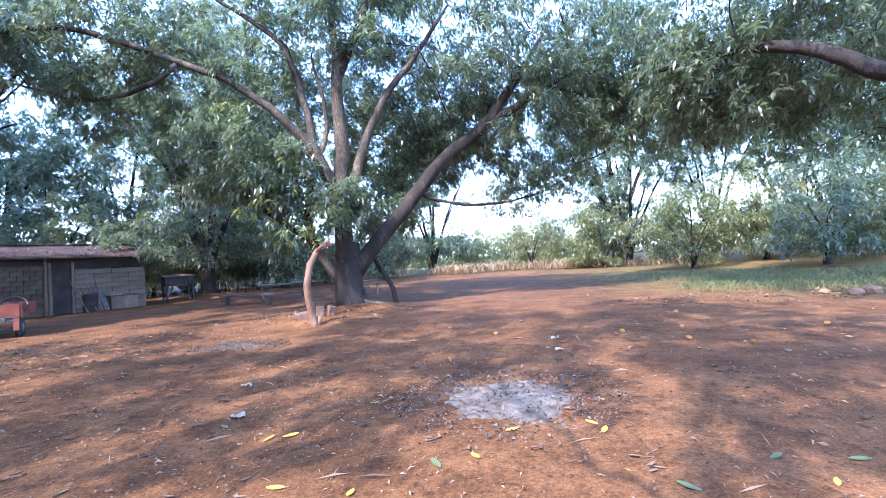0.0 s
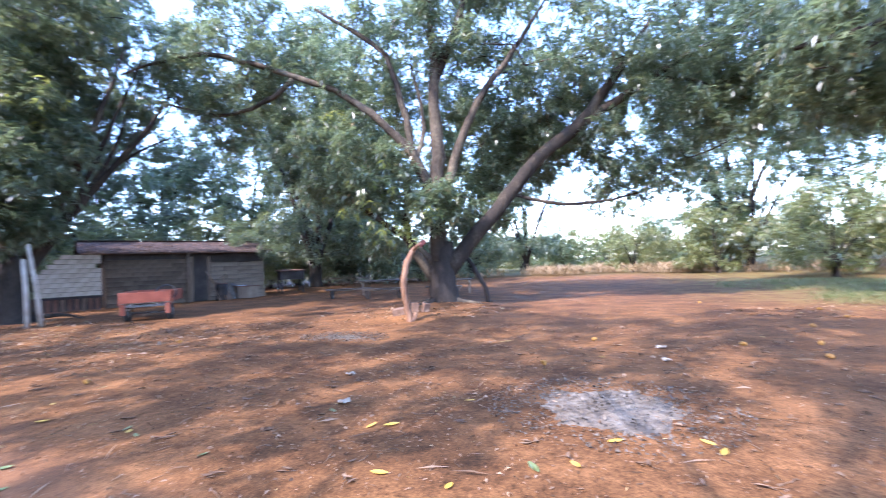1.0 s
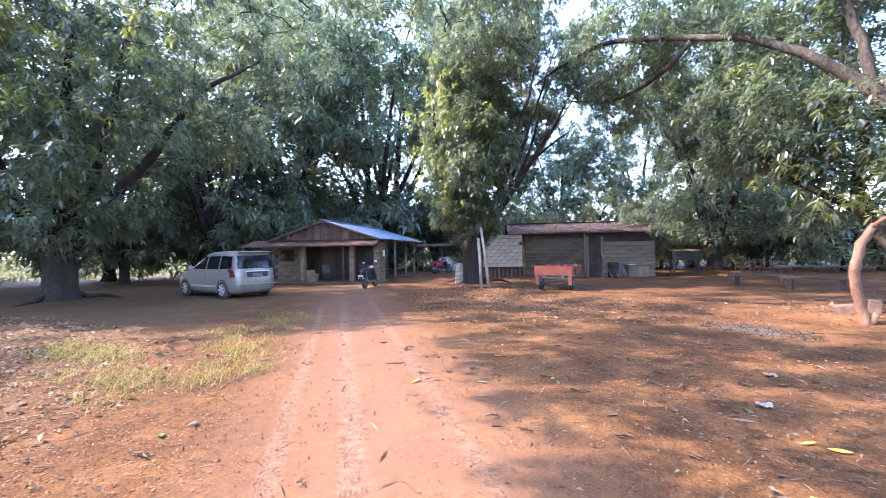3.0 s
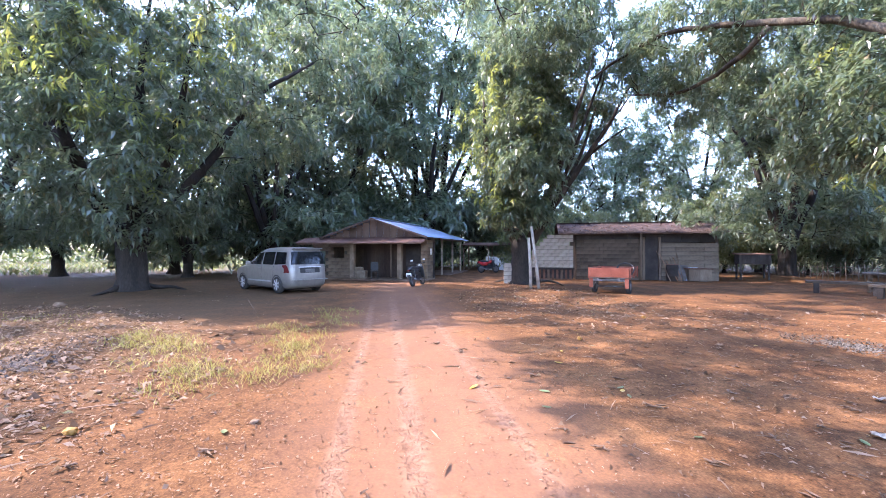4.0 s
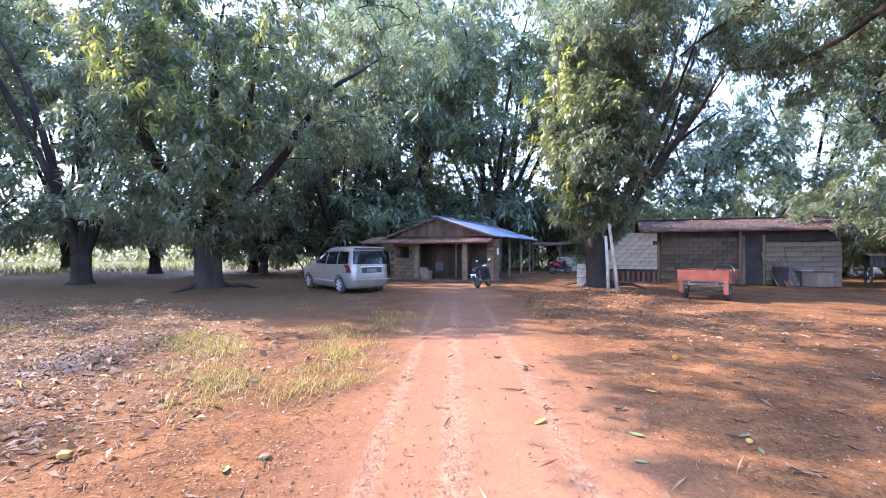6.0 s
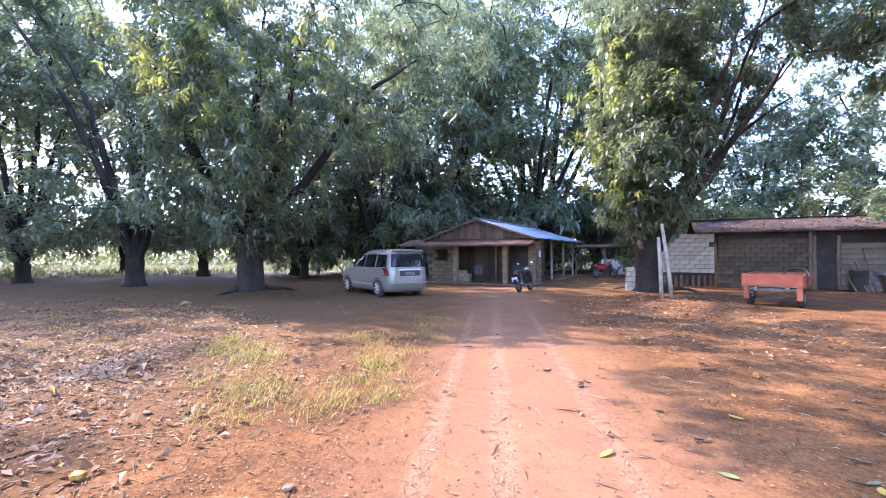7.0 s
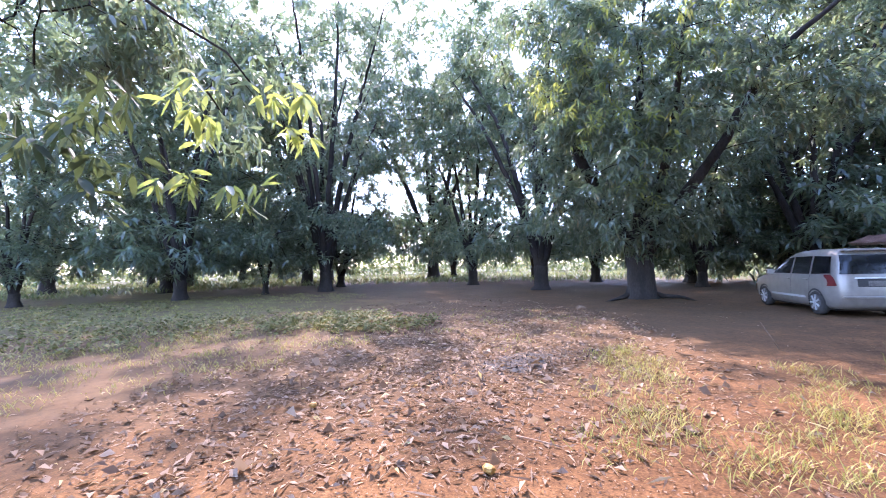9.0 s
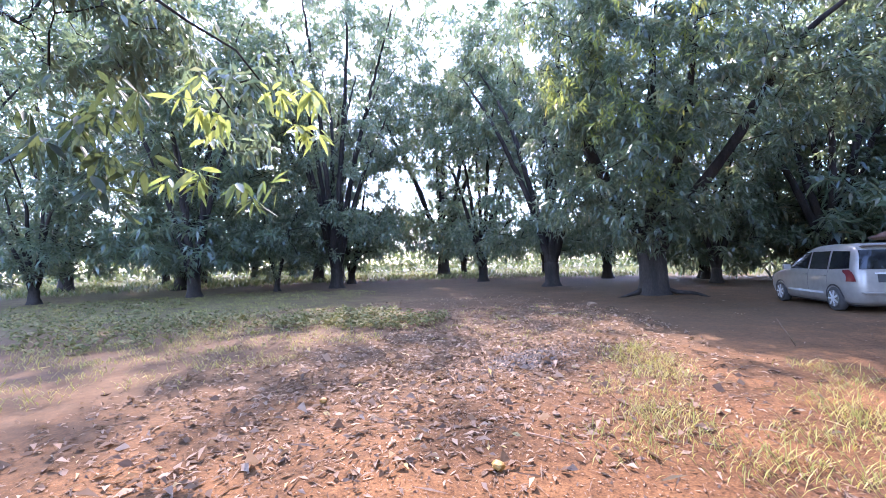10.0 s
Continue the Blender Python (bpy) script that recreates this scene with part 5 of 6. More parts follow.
def van():
    v = empty("van", pose(-17.98, -0.82, 0, 0, 0, 213.4), "silver people carrier parked on the dirt before the house", "car")
    verts, faces, n = [], [], 44
    for z, xr, xf, w in LEVELS:
        cx, hx = (xr + xf) / 2, (xf - xr) / 2
        for k in range(n):
            a = 2 * math.pi * k / n
            c, s = math.cos(a), math.sin(a)
            e = 2 / 7
            verts.append((cx + hx * math.copysign(abs(c) ** e, c), w * math.copysign(abs(s) ** e, s), z))
    for i in range(len(LEVELS) - 1):
        for k in range(n):
            a, b = i * n + k, i * n + (k + 1) % n
            faces.append((a, b, b + n, a + n))
    faces.append(tuple(range(n))[::-1])
    faces.append(tuple((len(LEVELS) - 1) * n + k for k in range(n)))
    part("body", mesh_from("body", verts, faces, True), M_SILVER, v)
    for sg in (-1, 1):
        def sd(x, z, s=sg):
            return van_side(x, z, s)
        for name, c in (("front_window", [(1.22, 1.08), (2.18, 1.08), (1.62, 1.52), (1.20, 1.56)]), ("rear_door_window", [(0.30, 1.08), (1.14, 1.08), (1.13, 1.56), (0.32, 1.57)]), ("quarter_window", [(-0.55, 1.12), (0.22, 1.08), (0.24, 1.57), (-0.46, 1.55)])):
            part(name, patch(sd, c), M_GLASS, v)
        for x0 in (1.17, 0.26):
            part("door_gap", patch(lambda x, z, s=sg: van_side(x, z, s, 0.004), [(x0, 0.36), (x0 + 0.014, 0.36), (x0 + 0.014, 1.06), (x0, 1.06)], 1, 5), M_BLACK, v)
        for x0 in (1.30, 0.40):
            part("door_handle", boxed((0.20, 0.035, 0.04), (x0, sg * 0.90, 0.93), bevel=0.01), M_SILVER, v)
        part("sill_trim", patch(lambda x, z, s=sg: van_side(x, z, s, 0.012), [(0.45, 0.42), (2.30, 0.42), (2.30, 0.48), (0.45, 0.48)], 8, 1), M_CLEAR, v)
        part("mirror", boxed((0.12, 0.2, 0.16), (2.12, sg * 0.98, 1.12), bevel=0.03), M_SILVER, v)
        for x0 in (0.0, 2.75):
            arch = [(x0 + 0.375 * math.cos(math.pi * k / 14), max(0.22, 0.33 + 0.375 * math.sin(math.pi * k / 14))) for k in range(15)]
            vs = [van_side(x, z, sg, 0.005) for x, z in arch] + [van_side(x0, 0.22, sg, 0.005)]
            part("wheel_arch", mesh_from("wheel_arch", vs, [(k, k + 1, 15) for k in range(14)]), M_BLACK, v)
            wheel = part("wheel", lathe([(0.20, -0.10), (0.29, -0.105), (0.325, -0.07), (0.33, 0.0), (0.325, 0.07), (0.29, 0.105), (0.20, 0.10)]), M_TYRE, v)
            wheel.location = (x0, sg * 0.79, 0.328)
            rim = part("rim", lathe([(0.05, 0.09), (0.10, 0.112), (0.19, 0.108), (0.215, 0.118), (0.222, 0.10)]), M_STEEL, wheel)
            rim.matrix_basis = pose(0, 0, 0, 0, 0, 180 if sg < 0 else 0)
            bm = bmesh.new()
            for k in range(7):
                box(bm, (0.2, 0.02, 0.045), (0.11 * math.cos(k * 0.8976), sg * 0.118, 0.11 * math.sin(k * 0.8976)), (0, -math.degrees(k * 0.8976), 0), 0.004)
            box(bm, (0.1, 0.03, 0.1), (0, sg * 0.118, 0), bevel=0.01)
            part("spokes", bm, M_ALLOY, wheel)
        part("tail_lamp", patch(lambda y, z: van_rear(y, z, 0.012), [(sg * 0.80, 0.80), (sg * 0.868, 0.79), (sg * 0.85, 1.08), (sg * 0.825, 1.08)], 4, 5), M_REDLAMP, v)
        part("head_lamp", patch(lambda y, z: van_front(y, z, 0.012), [(sg * 0.50, 0.68), (sg * 0.85, 0.68), (sg * 0.84, 0.87), (sg * 0.56, 0.84)], 5, 3), M_CLEAR, v)
    part("rear_window", patch(van_rear, [(-0.74, 1.10), (0.74, 1.10), (0.66, 1.58), (-0.66, 1.58)], 12, 5), M_GLASS, v)
    part("windscreen", patch(van_front, [(-0.76, 1.10), (0.76, 1.10), (0.64, 1.60), (-0.64, 1.60)], 12, 5), M_GLASS, v)
    part("plate_recess", patch(lambda y, z: van_rear(y, z, 0.008), [(-0.42, 0.78), (0.42, 0.78), (0.42, 0.98), (-0.42, 0.98)], 6, 2), M_BLACK, v)
    part("number_plate", patch(lambda y, z: van_rear(y, z, 0.016), [(-0.2, 0.80), (0.2, 0.80), (0.2, 0.93), (-0.2, 0.93)], 4, 1), M_STEEL, v)
    part("plate_trim", boxed((0.03, 0.95, 0.04), (-0.868, 0, 1.0), bevel=0.01), M_CLEAR, v)
    part("bumper_step", boxed((0.10, 1.5, 0.05), (-0.88, 0, 0.52), bevel=0.02), M_SILVER, v)
    part("spoiler", boxed((0.22, 1.2, 0.04), (-0.68, 0, 1.685), (0, 12, 0), 0.015), M_SILVER, v)
    part("underbody", boxed((3.6, 1.4, 0.2), (1.3, 0, 0.25), bevel=0.04), M_BLACK, v)
    part("grille", patch(lambda y, z: van_front(y, z, 0.008), [(-0.42, 0.66), (0.42, 0.66), (0.44, 0.82), (-0.44, 0.82)], 6, 2), M_BLACK, v)


van()


def motorcycle(m, label, body, plate=True):
    b = empty("motorcycle", m, label, "motorcycle")
    for x, nm in ((0.62, "front_wheel"), (-0.60, "rear_wheel")):
        w = part(nm, lathe([(0.22, -0.04), (0.27, -0.045), (0.29, 0), (0.27, 0.045), (0.22, 0.04)], 22), M_TYRE, b)
        w.location = (x, 0, 0.29)
        part("rim", lathe([(0.04, -0.05), (0.2, -0.045), (0.225, -0.02), (0.225, 0.02), (0.2, 0.045), (0.04, 0.05)], 18), M_STEEL, w)
    bm = bmesh.new()
    box(bm, (0.62, 0.24, 0.30), (0.02, 0, 0.45), bevel=0.06)
    part("engine", bm, M_BLACK, b)
    part("leg_shield", boxed((0.16, 0.46, 0.52), (0.34, 0, 0.62), (0, -14, 0), 0.05), M_BLACK, b)
    part("side_cover", boxed((0.46, 0.34, 0.26), (-0.34, 0, 0.64), bevel=0.06), body, b)
    part("tank", boxed((0.46, 0.26, 0.22), (0.14, 0, 0.78), (0, -8, 0), 0.08), body, b)
    part("tail", boxed((0.52, 0.20, 0.16), (-0.55, 0, 0.72), (0, 14, 0), 0.06), body, b)
    part("seat", boxed((0.72, 0.25, 0.10), (-0.32, 0, 0.83), (0, 4, 0), 0.04), M_BLACK, b)
    for y in (-0.09, 0.09):
        part("fork", tube_mesh("fork", [(0.62, y, 0.29), (0.48, y, 0.72), (0.40, y, 0.98)], [0.025, 0.025, 0.02], 8), M_STEEL, b)
        part("shock", tube_mesh("shock", [(-0.55, y * 1.4, 0.32), (-0.45, y * 1.4, 0.72)], [0.03, 0.03], 8), M_STEEL, b)
    part("handlebar", tube_mesh("handlebar", [(0.28, -0.36, 1.02), (0.38, -0.2, 1.03), (0.40, 0, 0.98), (0.38, 0.2, 1.03), (0.28, 0.36, 1.02)], [0.018, 0.016, 0.016, 0.016, 0.018], 8), M_BLACK, b)
    for y in (-0.3, 0.3):
        part("mirror", boxed((0.02, 0.11, 0.07), (0.34, y, 1.18), bevel=0.01), M_CLEAR, b)
        part("mirror_stalk", tube_mesh("mirror_stalk", [(0.34, y * 0.85, 1.03), (0.34, y, 1.16)], [0.007, 0.007], 6), M_BLACK, b)
    part("headlight", lathe([(0.02, 0.08), (0.085, 0.07), (0.09, 0.0), (0.05, -0.08)], 16), M_CLEAR, b).matrix_basis = pose(0.50, 0, 0.93, 0, 0, -90)
    part("front_mudguard", boxed((0.42, 0.12, 0.04), (0.62, 0, 0.62), bevel=0.015), body, b)
    part("rear_mudguard", boxed((0.34, 0.14, 0.04), (-0.84, 0, 0.56), (0, -38, 0), 0.015), M_BLACK, b)
    part("tail_lamp", boxed((0.06, 0.14, 0.07), (-0.84, 0, 0.74), bevel=0.015), M_REDLAMP, b)
    part("exhaust", tube_mesh("exhaust", [(0.2, -0.14, 0.3), (-0.2, -0.16, 0.26), (-0.75, -0.17, 0.36)], [0.03, 0.04, 0.05], 10), M_STEEL, b)
    part("side_stand", tube_mesh("side_stand", [(-0.05, 0.1, 0.3), (-0.1, 0.26, 0.0)], [0.012, 0.014], 6), M_BLACK, b)
    if plate:
        pl = part("number_plate", boxed((0.012, 0.24, 0.17), (-0.93, 0, 0.55), (0, -14, 0), 0.004), M_PLATE, b)
        for k in range(2):
            part("plate_bar", boxed((0.004, 0.17, 0.035), (-0.937 - 0.012 * k, 0, 0.585 - 0.06 * k), (0, -14, 0)), M_BLACK, pl)


motorcycle(pose(-19.35, 4.33, 0, -7, 0, 146), "dark motorcycle leaning on its stand before the house", M_BLACK)
motorcycle(pose(-28.9, 11.7, 0, -7, 0, 100), "red and black motorcycle parked by the open shelter", M_REDPLASTIC, False)


def cart():
    c = empty("cart", pose(-13.75, 10.35, 0, 0, 0, 42) @ Matrix.Scale(0.93, 4), "faded red two-wheeled farm trailer standing before the shed", "cart")
    part("floor", boxed((1.45, 2.1, 0.05), (0, 0.75, 0.66), bevel=0.01), M_WOOD, c)
    part("front_board", boxed((1.5, 0.04, 0.36), (0, -0.3, 0.85), bevel=0.01), M_CARTRED, c)
    part("rear_board", boxed((1.5, 0.04, 0.36), (0, 1.8, 0.85), bevel=0.01), M_CARTRED, c)
    for x in (-0.74, 0.74):
        part("side_board", boxed((0.04, 2.1, 0.36), (x, 0.75, 0.85), bevel=0.01), M_CARTRED, c)
        for y in (-0.2, 0.75, 1.7):
            part("stake", boxed((0.05, 0.05, 0.44), (x * 1.05, y, 0.83), bevel=0.008), M_CARTRED, c)
        part("leg_plate", boxed((0.14, 0.05, 0.42), (x * 0.9, -0.27, 0.46), bevel=0.01), M_CARTRED, c)
        w = part("wheel", lathe([(0.15, -0.07), (0.25, -0.08), (0.28, -0.04), (0.28, 0.04), (0.25, 0.08), (0.15, 0.07)], 20), M_TYRE, c)
        w.matrix_basis = pose(x * 0.88, 0.25, 0.28, 0, 0, 90)
        part("hub", lathe([(0.03, -0.09), (0.14, -0.075), (0.14, 0.075), (0.03, 0.09)], 14), M_STEEL, w)
    part("axle", tube_mesh("axle", [(-0.66, 0.25, 0.28), (0.66, 0.25, 0.28)], [0.035, 0.035], 8), M_STEEL, c)
    for x in (-0.4, 0.4):
        part("chassis_rail", boxed((0.08, 2.2, 0.1), (x, 0.75, 0.58), bevel=0.01), M_STEEL, c)
    part("cross_rail", boxed((1.3, 0.07, 0.09), (0, -0.2, 0.55), bevel=0.01), M_STEEL, c)
    part("spring", boxed((0.06, 0.6, 0.06), (-0.55, 0.25, 0.42), bevel=0.015), M_STEEL, c)
    part("spring", boxed((0.06, 0.6, 0.06), (0.55, 0.25, 0.42), bevel=0.015), M_STEEL, c)
    part("drawbar", tube_mesh("drawbar", [(0, 1.8, 0.58), (0, 3.0, 0.5)], [0.05, 0.04], 8), M_STEEL, c)
    # a coiled hose and a branch heap on top
    loop = [(0.30 * math.cos(a), 0.30 * math.sin(a), 0.03 * a / 6.28) for a in [k * 0.4 for k in range(48)]]
    lone("hose_coil", tube_mesh("hose_coil", loop, [0.018] * 48, 6), M_BLACK, pose(-13.6, 10.9, 0.86, 55, 0, 45), "black hose coil lying in the red trailer", "hose")


cart()

# ---- yard things ----
def prop_posts():
    """Crooked props under the big tree."""
    p, r = smooth_path([(0, 0, -0.05), (-0.09, -0.03, 0.5), (-0.14, -0.05, 1.1), (-0.06, 0, 1.6), (0.13, 0.09, 1.98)], [0.10, 0.09, 0.085, 0.08, 0.06], 0.12, 0.014, 5)
    post = empty("crooked_post", pose(-4.50, 10.75, ground_height(-4.50, 10.75) - 0.04), "crooked reddish debarked post propped before the big tree", "post")
    part("stem", tube_mesh("stem", p, r, 12, 0.07, 5), M_PALEWOOD, post)
    p, r = smooth_path([(0.10, 0.06, 1.92), (0.24, 0.08, 2.06), (0.40, 0.08, 2.14)], [0.055, 0.045, 0.035], 0.15, 0.01, 6)
    part("fork", tube_mesh("fork", p, r, 10, 0.06, 6), M_PALEWOOD, post)
    part("stub", tube_mesh("stub", [(0.03, 0.03, -0.02), (0.13, 0.07, 0.27)], [0.065, 0.055], 10, 0.08, 7), M_PALEWOOD, post)
    p, r = smooth_path([(-3.43, 15.2, 0.0), (-3.62, 15.1, 0.8), (-4.05, 14.95, 1.6), (-4.3, 14.8, 1.9)], [0.09, 0.085, 0.08, 0.07], 0.2, 0.02, 8)
    lone("prop_branch", tube_mesh("prop_branch", p, r, 10, 0.07, 8), M_BARK, pose(0, 0, 0), "dark bent branch propped against the big trunk", "branch")
    lone("cloth_strip", rag(), paint("pink_rag", (0.26, 0.085, 0.065), 0.9), pose(-4.13, 10.83, 2.06 + ground_height(-4.50, 10.75), 20, 35, 30), "faded pink rag tied round the crooked post's top", "rag")


def rag():
    verts, faces = [], []
    for j in range(4):
        for i in range(9):
            a = i / 8 * 6.0
            rr = (0.058 + 0.02 * math.sin(3 * a + j)) * (1.15 if j in (0, 3) else 0.85)
            verts.append((rr * math.cos(a), rr * math.sin(a), -0.09 + 0.055 * j + 0.03 * math.sin(2 * a)))
    for j in range(3):
        for i in range(8):
            q = j * 9 + i
            faces.append((q, q + 1, q + 10, q + 9))
    return mesh_from("cloth_strip", verts, faces, True)


prop_posts()


def rock(seed, size, material, m, label, name="stone", group=""):
    bm = bmesh.new()
    bmesh.ops.create_icosphere(bm, subdivisions=2, radius=0.5)
    off = Vector((seed * 3.1, 0, 0))
    for v in bm.verts:
        k = 1 + 0.5 * noise.noise(v.co * 1.8 + off) + 0.15 * noise.noise(v.co * 5 + off)
        v.co = Vector((v.co.x * size[0] * k, v.co.y * size[1] * k, v.co.z * size[2] * k))
    return lone(name, bm, material, m, label, "stone", group)


def place(x, y, lift=0.0, rx=0, ry=0, rz=0):
    return pose(x, y, ground_height(x, y) + lift, rx, ry, rz)


M_BRICK = noisy("red_clay_block", [(0.2, (0.07, 0.038, 0.023)), (0.5, (0.14, 0.082, 0.052)), (0.85, (0.24, 0.155, 0.105))], 6, 50, 0.9, 0.5)
for size, x, y, turn in (((0.44, 0.30, 0.20), -5.15, 11.53, (6, -8, 24)), ((0.20, 0.20, 0.30), -4.83, 11.80, (-5, 6, 30)), ((0.20, 0.20, 0.28), -4.58, 11.92, (8, 14, 50))):
    lone("clay_block", boxed(size, (0, 0, size[2] * 0.4), bevel=0.018), M_BRICK, place(x, y, 0.0, *turn), "reddish clay block lying beside the crooked post", "block", "blocks at the crooked post")


M_BENCH = noisy("greyed_bench_board", [(0.2, (0.045, 0.035, 0.027)), (0.5, (0.095, 0.076, 0.06)), (0.85, (0.19, 0.155, 0.125))], 2.5, 30, 0.92, 0.5, stretch=(0.3, 1, 1))


def bench(m, label, length=2.2, h=0.42):
    b = empty("bench", m, label, "bench", "benches behind the big tree")
    part("seat", boxed((length, 0.36, 0.09), (0, 0, h), bevel=0.012), M_BENCH, b)
    for x in (-length * 0.36, length * 0.36):
        part("leg", boxed((0.16, 0.3, h - 0.03), (x, 0, (h - 0.03) / 2), bevel=0.015), M_DARK, b)


bench(place(-11.0, 18.2, 0, 0, 0, 30), "low weathered bench on two block legs")
bench(place(-9.0, 17.9, 0, 0, 0, 22), "low weathered bench on two block legs", 2.0)
bench(place(-6.6, 19.3, 0, 0, 0, 12), "low weathered bench on two block legs", 1.7)


def table(m, label, size, h, material, legs=0.09):
    t = empty("table", m, label, "table")
    part("top", boxed((size[0], size[1], 0.06), (0, 0, h - 0.03), bevel=0.012), material, t)
    for x in (-0.42, 0.42):
        for y in (-0.38, 0.38):
            part("leg", boxed((legs, legs, h - 0.06), (x * size[0], y * size[1], (h - 0.06) / 2), bevel=0.01), M_WOOD, t)


table(place(-10.2, 20.3, 0, 0, 0, 25), "long rough table among the benches", (2.6, 0.8), 0.74, M_BENCH)
table(place(-6.3, 20.8, 0, 0, 0, 15), "small rough table beyond the benches", (1.2, 0.7), 0.7, M_BENCH)


def hutch():
    t = empty("hutch", place(-16.9, 21.3, 0, 0, 0, 58), "dark wooden hutch on legs beside the shed's end", "hutch")
    part("body", boxed((1.4, 0.7, 0.5), (0, 0, 1.05), bevel=0.015), M_DARK, t)
    part("roof", boxed((1.55, 0.85, 0.05), (0, 0, 1.33), (4, 0, 0), 0.012), M_RUST, t)
    for x in (-0.62, 0.62):
        for y in (-0.28, 0.28):
            part("leg", boxed((0.08, 0.08, 0.82), (x, y, 0.41), bevel=0.01), M_DARK, t)
    for k in range(7):
        part("slat", boxed((0.05, 0.02, 0.42), (-0.54 + 0.18 * k, -0.37, 1.05), bevel=0.004), M_DARK, t)


hutch()


def picket_fence():
    f = empty("fence", pose(-18.6, 25.4, 0, 0, 0, 32), "low rough stick fence beyond the shed", "fence")
    rng = random.Random(4)
    for k in range(18):
        h = rng.uniform(0.7, 1.0)
        part("stick", tube_mesh("stick", [(k * 0.24, 0, -0.05), (k * 0.24 + rng.uniform(-0.04, 0.04), 0.02, h)], [0.025, 0.02], 6, 0.1, k), M_WOOD if k % 3 == 0 else M_BENCH, f)
    for z in (0.3, 0.65):
        part("rail", tube_mesh("rail", [(-0.1, 0.04, z), (2.1, 0.05, z + 0.02), (4.2, 0.04, z)], [0.02, 0.02, 0.02], 6), M_WOOD, f)


picket_fence()


# things against the shed
def shed_clutter():
    for k in range(3):
        o = lone("roofing_sheet", corrugated(0.75, 1.1, 0.076, 0.012, 70 + k), M_ZINC if k == 1 else M_STEEL, SHED @ pose(5.0 + 0.32 * k, -0.62 + 0.05 * k, 0.02, 58 - 4 * k, 6 * k - 5, 8 - 10 * k), "loose corrugated sheet leaning on the shed wall", "metal sheet", "loose sheets at the shed")
    box_ = empty("crate", SHED @ pose(6.0, -0.45, 0, 0, 0, 5), "old brown wooden crate against the shed wall", "crate")
    part("body", boxed((1.1, 0.5, 0.6), (0, 0, 0.32), bevel=0.015), M_WOOD, box_)
    part("lid", boxed((1.2, 0.58, 0.05), (0, 0, 0.65), bevel=0.012), M_DOOR, box_)
    rng = random.Random(8)
    for k in range(7):
        a = SHED @ Vector((4.6 + 0.1 * k, -0.75 - rng.uniform(0, 0.25), 0.02))
        b = SHED @ Vector((4.1 + 0.16 * k, -0.10, rng.uniform(0.9, 1.6)))
        lone("stick", tube_mesh("stick", [tuple(a), tuple(a.lerp(b, 0.5) + Vector((0.02, 0, -0.02))), tuple(b)], [0.025, 0.022, 0.018], 6, 0.08, k), M_PALEWOOD if k % 2 else M_WOOD, pose(0, 0, 0), "brown stick leaning on the shed wall", "stick", "sticks leaning on the shed")
    d = empty("drum", SHED @ pose(4.75, -0.55, 0), "dark dented drum beside the shed door", "drum")
    part("shell", lathe([(0.27, 0.0), (0.285, 0.02), (0.28, 0.28), (0.29, 0.3), (0.28, 0.32), (0.28, 0.6), (0.29, 0.62), (0.285, 0.82), (0.27, 0.84)], 20, "z"), M_DARK, d)
    part("rim", lathe([(0.27, 0.84), (0.295, 0.845), (0.295, 0.87), (0.27, 0.875)], 20, "z"), M_RUST, d)


shed_clutter()


def banana(m, seed, size=1.0):
    rng = random.Random(seed)
    b = empty("banana_plant", m, "banana plant with broad bright yellow-green leaves behind the shed", "banana plant", "bananas behind the shed")
    part("stem", tube_mesh("stem", [(0, 0, 0), (0.05, 0, 1.2 * size), (0.02, 0.03, 2.2 * size)], [0.13, 0.10, 0.04], 10), M_BARK_LIGHT, b)
    for k in range(8):
        a = k * 2.4 + rng.uniform(-0.3, 0.3)
        L, up = size * rng.uniform(1.6, 2.3), rng.uniform(0.7, 1.35)
        verts, faces = [], []
        for i in range(9):
            t = i / 8
            x = L * t * (1 - 0.25 * t)
            z = 2.1 * size + up * L * t * 0.8 - 0.9 * L * t * t * t
            w = 0.25 * size * math.sin(math.pi * min(1, 0.08 + t * 0.92)) ** 0.7
            for s, dz in ((-1, -0.06), (0, 0.0), (1, -0.06)):
                px, py = x, s * w
                verts.append((px * math.cos(a) - py * math.sin(a), px * math.sin(a) + py * math.cos(a), z + dz))
        for i in range(8):
            for j in range(2):
                q = i * 3 + j
                faces.append((q, q + 1, q + 4, q + 3))
        part("leaf", mesh_from("leaf", verts, faces, True), M_BANANA, b)


for k, (x, y, s) in enumerate([(-24.8, 20.2, 1.1), (-26.6, 17.6, 1.1)]):
    banana(pose(x, y, 0, 0, 0, 50 * k), k, s)


# ---- litter ----
M_DRY = leafy("dry_leaf", [(0, (0.075, 0.045, 0.027)), (0.4, (0.16, 0.10, 0.06)), (0.75, (0.27, 0.18, 0.115)), (0.96, (0.31, 0.22, 0.145)), (1, (0.42, 0.31, 0.11))], 0.25, 0.75, (0.36, 0.24, 0.13), 0.15)
M_CURLED = noisy("curled_leaf", [(0.2, (0.068, 0.03818, 0.0216)), (0.55, (0.153, 0.09296, 0.0536)), (0.9, (0.238, 0.1577, 0.096))], 9, 60, 0.75, 0.3)
M_YELLOW = leafy("yellow_leaf", [(0, (0.408, 0.248, 0.024)), (1, (0.544, 0.352, 0.04))], 0.15, 0.5, (0.51, 0.32, 0.04))
M_FALLENGREEN = leafy("fallen_green_leaf", [(0, (0.075, 0.105, 0.03)), (1, (0.143, 0.175, 0.048))], 0.1, 0.5)
